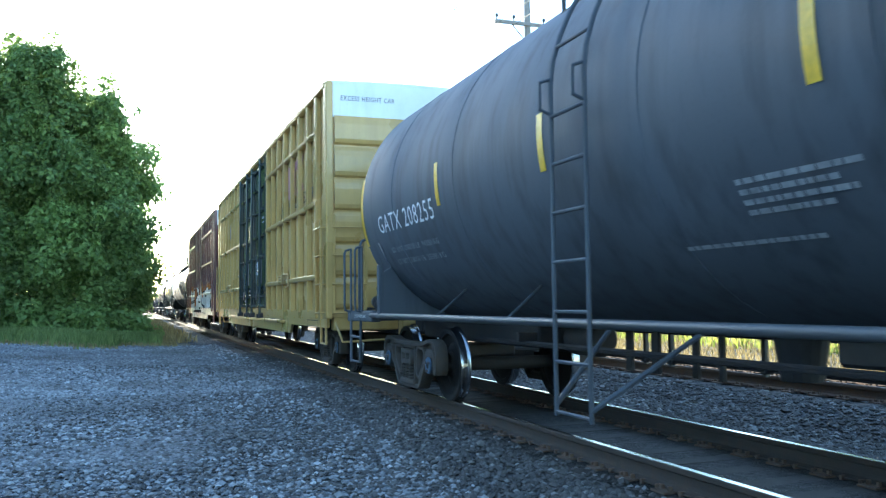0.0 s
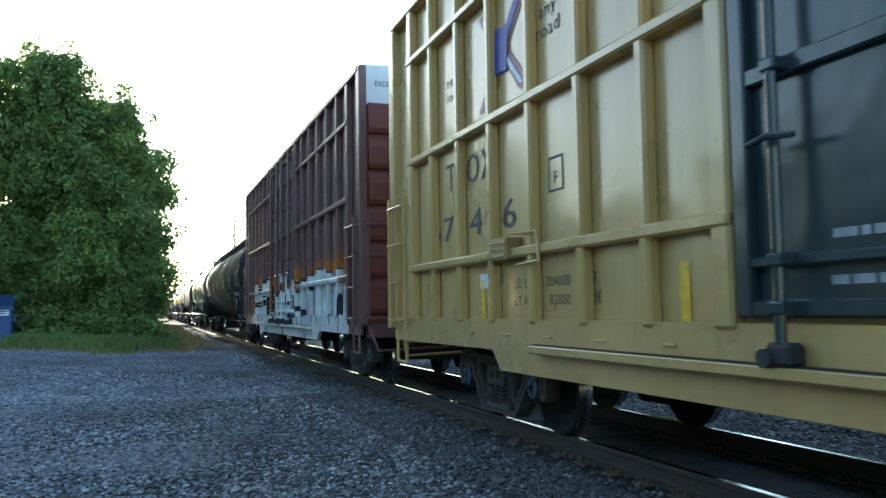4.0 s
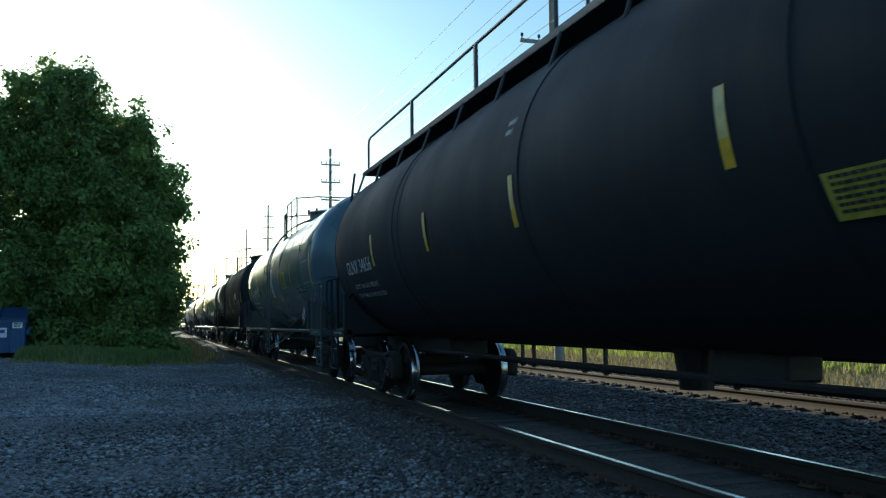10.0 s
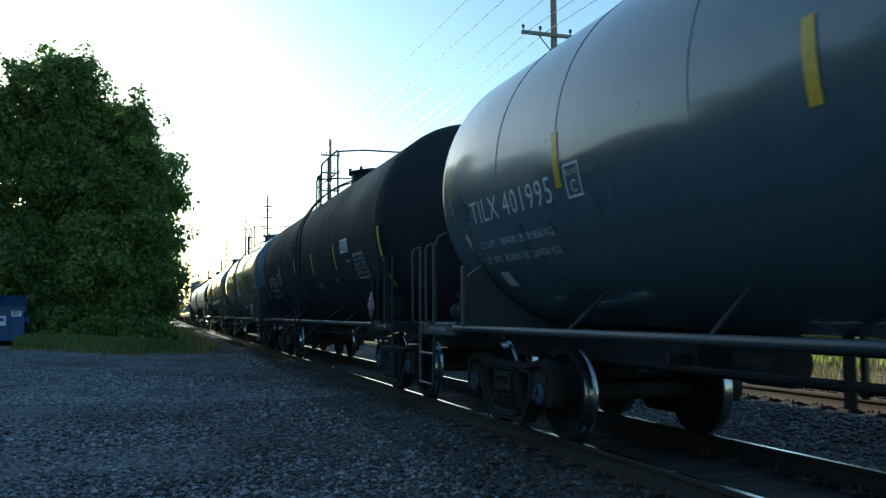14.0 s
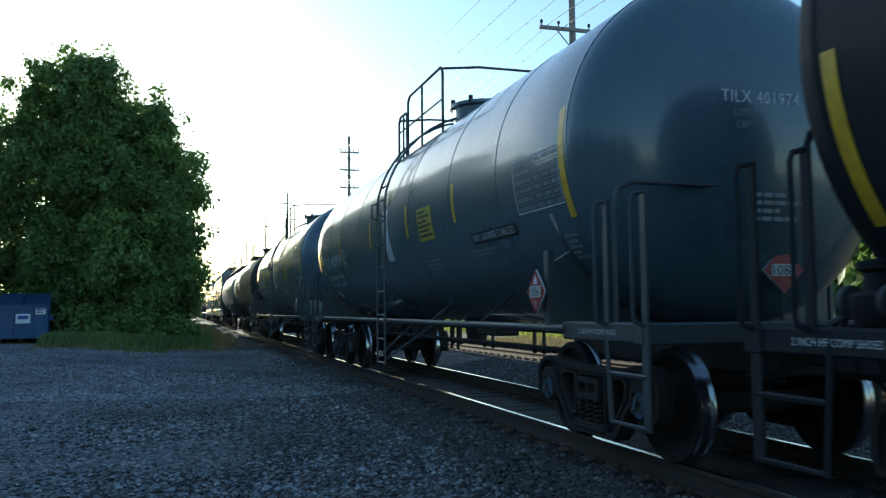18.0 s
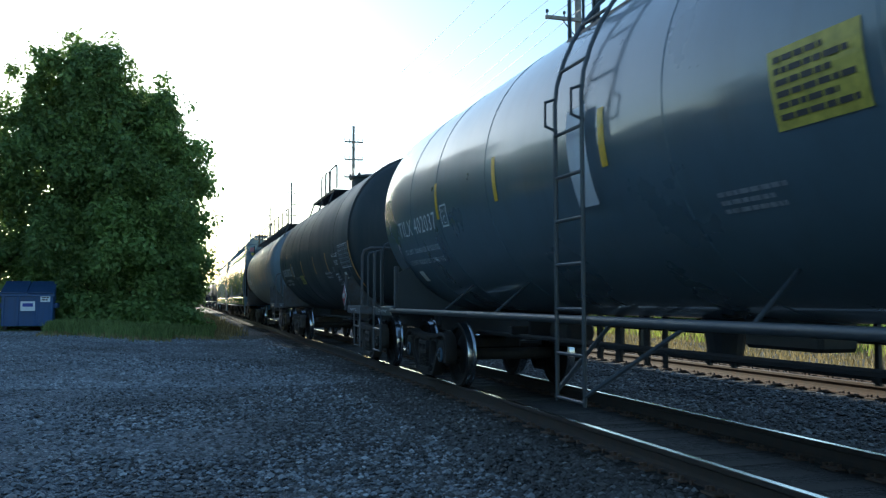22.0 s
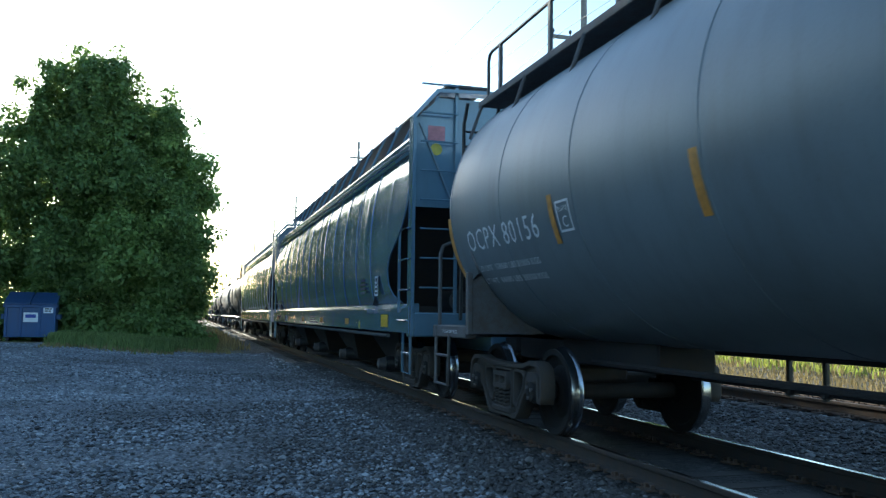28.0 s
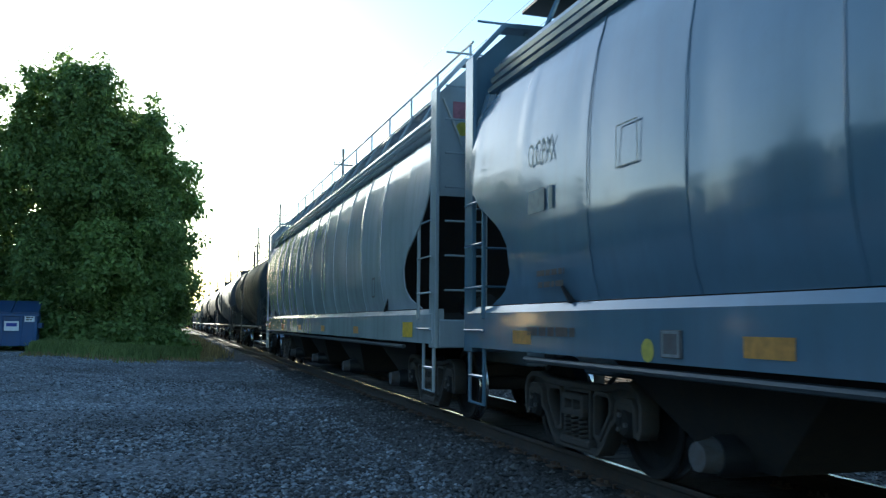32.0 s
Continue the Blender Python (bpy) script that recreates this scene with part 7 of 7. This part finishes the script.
mark(yb, fit_text("LT WT      82000", 1.05, 0.085), 5.03, 1.30, M["letter_dark"], "weight_mark")
mark(yb, fit_text("R\n70K", 0.16, 0.24), 4.1, 1.38, M["letter_dark"], "plate_mark")
pf = mark(yb, frame_rect(0.26, 0.27, 0.02), 4.71, 2.32, M["letter_dark"], "plate_mark")
part("plate_letter", on_side(fit_text("F", 0.06, 0.10), 4.71, 2.29, -1.511), M["letter_dark"], pf)
mark(yb, fit_text("any\nroad", 0.42, 0.26), 4.8, 3.62, M["letter_dark"], "slogan")
mark(yb, fit_text("next\nload", 0.42, 0.26), 7.1, 3.62, M["letter_dark"], "slogan")
for loop, colr, lift in (([(-0.60, 0.48), (-0.36, 0.48), (0.60, -0.46), (0.38, -0.46)], "rose", 0.0), ([(0.60, 0.44), (0.36, 0.44), (-0.60, -0.48), (-0.38, -0.48)], "rose", 0.004), ([(-0.48, 0.42), (-0.38, 0.42), (0.48, -0.42), (0.40, -0.42)], "letter", 0.008),
                         ([(-0.44, -0.36), (-0.28, -0.36), (0.44, 0.36), (0.28, 0.36)], "blue_dark", 0.012), ([(-0.15, -0.2), (0.13, -0.22), (0.17, 0.2), (-0.12, 0.22)], "blue_dark", 0.016)):
    mark(yb, plate(loop), 5.75, 3.64, M[colr], "emblem", -1.511 - lift)
for lift, (loop, yy) in enumerate((([(-0.11, -0.36), (0.11, -0.36), (0.11, 0.30), (-0.11, 0.36)], -5.38), ([(-0.30, 0.16), (0.30, 0.16), (0.30, 0.34), (-0.30, 0.34)], -6.0), ([(-0.09, -0.34), (0.09, -0.34), (0.09, 0.16), (-0.09, 0.16)], -6.02),
                 ([(-0.34, -0.34), (-0.12, -0.34), (0.34, 0.34), (0.12, 0.34)], -6.68), ([(0.34, -0.34), (0.12, -0.34), (-0.34, 0.34), (-0.12, 0.34)], -6.68))):
    mark(yb, plate(loop), yy, 3.80, M["rose"], "emblem", -1.511 - 0.004 * lift)
for y in (-6.50, -3.22, 3.0, 6.32):
    mark(yb, rect(0.10, 0.54), y, 1.24, M["reflect"], "stripe")
mark(yb, rect(0.30, 0.16), -4.0, 1.46, M["white"], "notice")
mark(yb, rect(0.30, 0.14), 6.25, 1.50, M["white"], "notice")
for y, z, ls in ((1.55, 1.55, [0.5, 0.6, 0.55]), (-2.2, 1.75, [0.45, 0.5, 0.4]), (-1.9, 3.4, [0.6, 0.5]), (0.6, 1.6, [0.4, 0.3])):
    for i, w in enumerate(ls):
        mark(yb, bars([w * 0.8], 0.045, 1.9, i + int(abs(y) * 10)), y, z - i * 0.11, M["letter_faded"], "small_print", -1.549)
mark(yb, rect(0.26, 0.38), -0.75, 2.20, M["white"], "poster", -1.549)
mark(yb, rect(0.30, 0.5), -1.3, 2.32, M["letter_faded"], "worn_panel", -1.549)
for y, z, n, w in ((-7.3, 1.60, 3, 0.42), (-7.35, 1.30, 3, 0.5), (-8.2, 2.40, 7, 0.42)):
    for i in range(n):
        mark(yb, bars([w * (1, 0.7, 0.85)[i % 3]], 0.028, 1.9, 6 + i + n), y, z - i * 0.09, M["print_brown"], "small_print")
mark(yb, frame_rect(0.95, 0.10, 0.015), -8.1, 0.91, M["letter_dark"], "notice", -1.572)
mark(yb, rect(0.34, 0.10), -8.2, 1.27, M["steel_dark"], "number_plate_bar")
mark(yb, frame_rect(0.30, 0.16, 0.02), -8.25, 1.05, M["print_brown"], "stencil_box")
for y0 in (-5.1, 5.6):
    gr = part("vent_box", box(bm_new(), -1.66, -1.50, y0 - 0.2, y0 + 0.2, 1.66, 1.86, 0.01), M["print_brown"], yb)
    for i in range(3):
        part("slat", box(bm_new(), -1.672, -1.66, y0 - 0.18, y0 + 0.18, 1.69 + i * 0.06, 1.715 + i * 0.06), M["yellow"], gr)
    part("hook_rod", sweep(bm_new(), [(-1.62, y0 - 0.2, 1.88), (-1.63, y0 - 0.75, 1.86), (-1.63, y0 - 0.78, 1.62), (-1.62, y0 - 0.3, 1.60)], 0.016, 6), M["yellow"], yb, smooth=True)
put(yb, 23.28)
bb, body = box_car("dark brown boxcar with spray-painted lower side", 7.85, "brown", "oxide", (-1.78, 1.80), (1.75, 3.02, 4.28), 0.9)
for s, y, z in (("CO", 6.77, 2.62), ("ER", 5.85, 2.62), ("17", 6.77, 2.15), ("23", 5.87, 2.15), ("61", 5.0, 2.15)):
    mark(bb, fit_text(s, 0.38 if s not in ("17", "61") else 0.30, 0.25), y, z, M["letter"], "car_code")
mark(bb, fit_text("OPENING W 12-0 H 12", 0.75, 0.06), 0.25, 2.66, M["letter"], "opening_mark", -1.549)
mark(bb, fit_text("SECURITY\nDEVICE\nONLY", 0.35, 0.34), 1.5, 3.3, M["letter"], "small_print", -1.549)
mark(bb, fit_text("ASD", 0.22, 0.08), -0.2, 2.30, M["letter"], "small_print", -1.549)
mark(bb, rect(0.30, 0.36), -0.15, 2.0, M["white"], "notice", -1.549)
mark(bb, fit_text("CLOSE", 0.24, 0.07), -0.05, 2.48, M["letter"], "latch_mark", -1.549)
for y in (0.55, -1.1):
    mark(bb, frame_rect(0.10, 0.15, 0.02), y, 2.36, M["letter"], "latch_mark", -1.549)
mark(bb, rect(0.12, 0.40), 6.85, 1.45, M["reflect"], "stripe")
mark(bb, rect(0.32, 0.18), 7.45, 1.14, M["sticker"], "sticker", -1.575)
mark(bb, fit_text("EPHEM.LAST.+", 0.90, 0.11), 2.93, 0.73, M["black_panel"], "sprayed_word", -1.572)
mark(bb, fit_text("STV.KST.", 0.68, 0.09), 0.80, 0.72, M["black_panel"], "sprayed_word", -1.572)
mark(bb, fit_text("WH.", 0.36, 0.10), -2.93, 0.70, M["black_panel"], "sprayed_word", -1.572)
mark(bb, fit_text("LD LMT", 0.42, 0.075), 5.75, 1.62, M["letter_dark"], "weight_mark")
mark(bb, fit_text("LT WT", 0.36, 0.075), 5.75, 1.45, M["letter_dark"], "weight_mark")
put(bb, 42.33)
put(tank_car("long black pressure tank car with top walkway and white stencilling", "tank_black", 9.6, 8.78, r=1.58, zc=2.55, truck_off=1.85, seams=(-8.78, -4.9, 4.45, 8.78), stripes=[(y, 2.34, 0.48) for y in (-5.54, -2.62, 0.47, 3.20, 5.95)],
             long_stripe=(-8.92, 2.44, 1.0),
             marks=[("text", "GLNX 34656", 7.0, 2.17, 1.7, 0.22), ("text", "LD LMT  166100 LB  75350 KG", 6.9, 1.86, 1.6, 0.075), ("text", "LT WT  96900 LB  43950 KG  NEW", 6.8, 1.71, 1.8, 0.075),
                    ("panel", "LIQUEFIED PETROLEUM GAS", -7.31, 1.885, 1.38, 0.15), ("panel", "NON-ODORIZED", -7.15, 1.725, 0.96, 0.14), ("square", "", -6.17, 1.85, 0.34, 0.26), ("sticker", "", -3.60, 1.85, 0.70, 0.26),
                    ("table", "", -8.25, 2.42, 1.04, 0.5), ("print", "2", -5.15, 1.94, 0.72, 0.10), ("text", "NON-ODORIZED", -5.13, 1.71, 0.8, 0.09), ("print", "2", 0.6, 3.0, 0.2, 0.2)],
             side_pipe=False, walk_top=(-9.3, 9.0), rails=((-9.45, -1.69, (-6.79, -3.86)), (-0.65, 0.05, ()), (0.70, 8.66, (2.95, 5.77))), top_kind="walk", jacket=True, placard=("1075", -8.37, 1.51), dome_y=-0.6, blue=False, head=0.62, hangers=(5.0, 4.6, 3.06, 2.52, 0.47, 0.06, -2.01, -2.32, -3.13, -3.35, -5.2, -5.6)), 61.9)
put(teal("TILX 401995", (3.85, 0.95, -1.50, -3.68), -2.40, False, -4.97), 80.4)
put(tank_car("matt black tank car with caged top platform", "tank_black", 7.85, 7.1, r=1.60, zc=2.58, seams=(-7.1, -3.4, 0, 3.3, 7.1), stripes=[(-3.87, 2.28, 0.47), (-1.46, 2.28, 0.47), (0.95, 2.28, 0.47), (3.6, 2.28, 0.47), (7.0, 2.05, 0.92)], long_stripe=(-7.26, 2.07, 0.94),
             marks=[("text", "GATX 95121", 5.28, 2.13, 1.66, 0.25), ("plate", "", 3.95, 2.16, 0.25, 0.28), ("text", "LD LMT  180400 LB  81850 KG", 5.30, 1.90, 1.56, 0.08), ("text", "LT WT  82600 LB  37450 KG", 5.32, 1.75, 1.54, 0.08),
                    ("panel", "STABILIZED", -4.78, 2.42, 0.62, 0.24), ("print", "1", -4.95, 2.10, 0.36, 0.08), ("table", "", -5.76, 2.03, 0.76, 0.42), ("print", "3", -1.8, 1.80, 0.5, 0.16), ("print", "2", -3.6, 1.86, 0.3, 0.08), ("sheet", "", -5.80, 1.61, 0.18, 0.15)],
             ladder_y=-0.4, dome_y=-0.5, placard=("1086", -6.79, 1.37), end_text="GATX 95121", head=0.62), 97.35)
put(teal("TILX 401974", (3.85, 1.0, -1.43, -3.61), -2.35), 114.15)
put(teal("TILX 402037", (3.85, 1.72, -0.68, -3.65), -3.0, True), 130.75)
put(tank_car("dusty black tank car with faded orange stripes", "tank_dusty", 7.1, 6.12, r=1.60, zc=2.55, truck_off=1.35, seams=(-6.22, -4.49, -0.80, 1.07, 2.84, 4.67), stripes=[(y, 2.10, 0.45) for y in (-3.24, -1.31, 0.95, 3.23)], long_stripe=(-6.19, 1.93, 0.98),
             marks=[("text", "OCPX 80122", 4.55, 2.09, 2.06, 0.24), ("plate", "", 3.0, 2.08, 0.25, 0.26), ("text", "LD LMT  178700 LBS 81060 KGS", 4.68, 1.84, 1.67, 0.075), ("text", "LT WT  84300 LBS 38200 KGS", 4.65, 1.735, 1.65, 0.075),
                    ("text", "VINYL CHLORIDE,", -4.46, 2.20, 0.74, 0.10), ("text", "STABILIZED", -4.47, 2.05, 0.45, 0.10), ("table", "", -5.52, 2.14, 1.05, 0.48), ("square", "", -4.10, 1.70, 0.40, 0.26), ("sheet", "", -5.07, 1.75, 0.24, 0.17),
                    ("print", "3", -3.92, 1.90, 0.24, 0.12), ("sticker", "", 1.53, 1.81, 0.72, 0.26), ("text", "FIBERGLASS INSULATION", -3.03, 1.865, 0.9, 0.06), ("text", "DO NOT EXCEED 450F", -3.03, 1.775, 0.74, 0.06), ("print", "2", 2.37, 1.86, 0.9, 0.07)],
             side_pipe=False, top_kind="walk", walk_top=(-1.1, 2.6), rails=((-1.3, -0.25, ()), (-0.15, 1.2, (0.5,))), dome_y=-0.9, end_posts=1, rail_paint="worn_grey", stripe_key="orange", placard=("1086", -5.84, 1.33), blue=False, air_tank=False, dusty=True, hangers=(2.84, 2.16, 1.45, 1.03, -0.34, -0.66, -2.53, -2.74)), 146.8)
put(tank_car("plain blue-grey tank car with top walkway and orange stripes", "tank_grey", 7.2, 6.25, r=1.58, zc=2.55, truck_off=1.42, seams=(-6.25, -4.4, -1.5, 1.0, 2.9, 4.6, 6.25), stripes=[(y, 2.12, 0.45) for y in (-3.4, -1.2, 1.07, 3.34)],
             marks=[("text", "OCPX 80156", 4.72, 2.11, 2.05, 0.24), ("plate", "", 3.1, 2.13, 0.27, 0.26), ("text", "LD LMT  178600 LBS 81000 KGS", 4.8, 1.80, 1.75, 0.07), ("text", "LT WT  84400 LBS 38300 KGS", 4.8, 1.66, 1.75, 0.07),
                    ("square", "", -4.2, 2.9, 0.3, 0.12), ("print", "6", -5.2, 2.2, 0.7, 0.4)],
             side_pipe=False, top_kind="walk", walk_top=(-6.9, 6.9), rails=((-6.6, 6.63, tuple(-6.05 + 1.53 * i for i in range(9))),), deck_key="worn_grey", dome_y=0.0, end_posts=1, rail_paint="worn_grey", stripe_key="orange", blue=False, air_tank=False, valves=False, dusty=True, long_stripe=(6.3, 2.0, 0.9)), 162.6)
hb = hopper_car("glossy blue covered hopper with curved dented sides", 10.1, "hopper_blue")
part("plate_panel", on_side(rect(0.26, 0.32), -7.97, 1.74, -1.596), M["black_panel"], hb)
part("plate_mark", on_side(frame_rect(0.24, 0.30, 0.03), -7.97, 1.74, -1.601), M["letter"], hb)
part("plate_print", on_side(bars([0.14, 0.12, 0.15], 0.035, 2.0, 9), -7.97, 1.78, -1.603), M["letter"], hb)
part("car_code", on_side(fit_text("OCPX", 0.52, 0.22), 7.93, 2.74, -1.612), M["print_faint"], hb)
for i, w in enumerate((0.88, 0.98, 1.45)):
    part("sill_print", on_side(bars([w], 0.032, 1.6, 40 + i), -0.40 - (w - 1.45) * 0.5, 1.18 - i * 0.062, -1.566), M["letter_dark"], hb)
for i, (y, z, h) in enumerate(((2.30, 2.05, 0.62), (2.22, 1.85, 0.50), (2.36, 1.58, 0.42), (2.18, 1.50, 0.35))):
    part("sprayed_mark", on_side(plate([(-0.05 - 0.02 * i, -h / 2), (0.03, -h / 2 + 0.05), (0.06, h / 2), (0.0, h / 2 - 0.1)]), y, z, -1.618), M["violet"], hb)
for i, w in enumerate((0.30, 0.46, 0.46, 0.36)):
    part("stencil_print", on_side(bars([w], 0.045, 1.6, 60 + i), -6.83, 1.85 - i * 0.075, -1.606), M["letter_dark"], hb)
disc = plate([(0.08 * math.cos(a * math.pi / 8), 0.08 * math.sin(a * math.pi / 8)) for a in range(16)])
part("round_sticker", on_side(disc, -6.36, 1.08, -1.566), M["sticker"], hb, "round yellow sticker")
num = part("car_number", on_side(bars([0.5], 0.20, 1.7, 4), 7.93, 2.22, -1.618), M["print_faint"], hb)
part("plate_mark", on_side(frame_rect(0.30, 0.30, 0.012), 6.45, 2.52, -1.618), M["print_faint"], hb)
for i, w in enumerate((0.55, 0.5)):
    part("stencil_print", on_side(bars([w], 0.05, 1.6, 70 + i), 7.75, 1.66 - i * 0.10, -1.604), M["letter_dark"], hb)
part("sill_print", on_side(bars([0.95], 0.075, 1.6, 77), 7.85, 1.15, -1.566), M["letter_dark"], hb)
holder = part("card_holder", box(bm_new(), -1.575, -1.562, 5.88, 6.12, 1.04, 1.22, 0.004), M["worn_grey"], hb)
part("card_frame", on_side(frame_rect(0.20, 0.15, 0.02), 6.0, 1.13, -1.578), M["silver"], holder)
disc = plate([(0.08 * math.cos(a * math.pi / 8), 0.08 * math.sin(a * math.pi / 8)) for a in range(16)])
part("round_sticker", on_side(disc, 6.29, 1.08, -1.566), M["sticker"], hb, "round yellow sticker")
ring = [(0.13 * math.cos(a * math.pi / 10), 0.13 * math.sin(a * math.pi / 10)) for a in range(20)]
part("ring_mark", on_side(flat_shape([ring, [(a * 0.86, b * 0.86) for a, b in ring]], 0.0), -3.35, 1.17, -1.566), M["letter_dark"], hb)
part("sill_bracket", box(bm_new(), -1.66, -1.56, -7.55, -7.25, 1.28, 1.36, 0.01), M["hopper_blue"], hb)
put(hb, 180.95)
hg = hopper_car("pale grey covered hopper with open running boards", 9.65, "hopper_grey", "open", board=4.60)
part("plate_mark", on_side(frame_rect(0.20, 0.28, 0.03), -6.6, 1.80, -1.618), M["letter_dark"], hg)
put(hg, 201.8)
u = 212.6
KINDS = [("tank_dusty", 7.6), ("tank_slate", 7.8), ("tank_black", 7.8), ("tank_dusty", 7.6), ("tank_teal", 7.8), ("tank_grey", 7.6), ("tank_black", 7.8)]
protos = {}
for i in range(15):
    key, hl = KINDS[i % len(KINDS)]
    u += hl + 0.5
    if (key, hl) in protos:
        c = copy_thing(protos[key, hl], pose(D, u, 0))
    else:
        c = tank_car({"tank_dusty": "dusty dark tank car far down the train", "tank_slate": "dark slate tank car far down the train", "tank_black": "black tank car far down the train", "tank_teal": "blue-grey tank car far down the train", "tank_grey": "grey tank car far down the train"}[key],
                     key, hl, hl - 1.35, seams=(-3.2, 0.0, 3.2), ladder_y=0.1, rolling=False)
        protos[key, hl] = c
    put(c, u)
    u += hl + 0.5

# ---- ties, stones ----
for tr_args in TRACKS:
    track(*tr_args)
scatter_stones("shoulder_gravel", "dusty dark stones along the shoulder", 22000, (-3.0, 3.5, 4.0, 22.0), lambda x, y: max(ground_z(x, y), bed_z(x) if x > 2.2 else -9), 0.013, 0.036, 28, M["stone_dark"], 0.45)
scatter_stones("lot_stones", "loose grey crushed stone on the lot", 30000, (-5.2, 2.6, 4.5, 19.0), lambda x, y: max(ground_z(x, y), bed_z(x) if x > 2.2 else -9), 0.013, 0.036, 8, M["stone"], 1.5)
scatter_stones("far_lot_stones", "loose grey crushed stone further out on the lot", 26000, (-11.0, 3.0, 15.0, 33.0), lambda x, y: max(ground_z(x, y), bed_z(x) if x > 2.2 else -9), 0.018, 0.045, 18, M["stone"])
scatter_stones("ballast_stones", "loose grey ballast stones between the tracks", 15000, (5.4, 8.4, 2.5, 22.0), lambda x, y: bed_z(x), 0.018, 0.045, 9, M["stone_dark"])
scatter_stones("shoulder_stones", "loose grey ballast stones beside the near rail", 6000, (2.3, 3.7, 3.0, 26.0), lambda x, y: bed_z(x), 0.018, 0.042, 10, M["stone_dark"])


# ---- what moves ----
def motions():
    for car, u0 in TRAIN:
        walk(car, [(t, pose(D, u0 - run(t), 0)) for t in range(0, 33, 1)])
    for ws, y in ROLLING:
        walk(ws, [(i * 0.1, pose(0, y, WHEEL_R, math.degrees(run(i * 0.1) / WHEEL_R) % 360)) for i in range(321)])


motions()
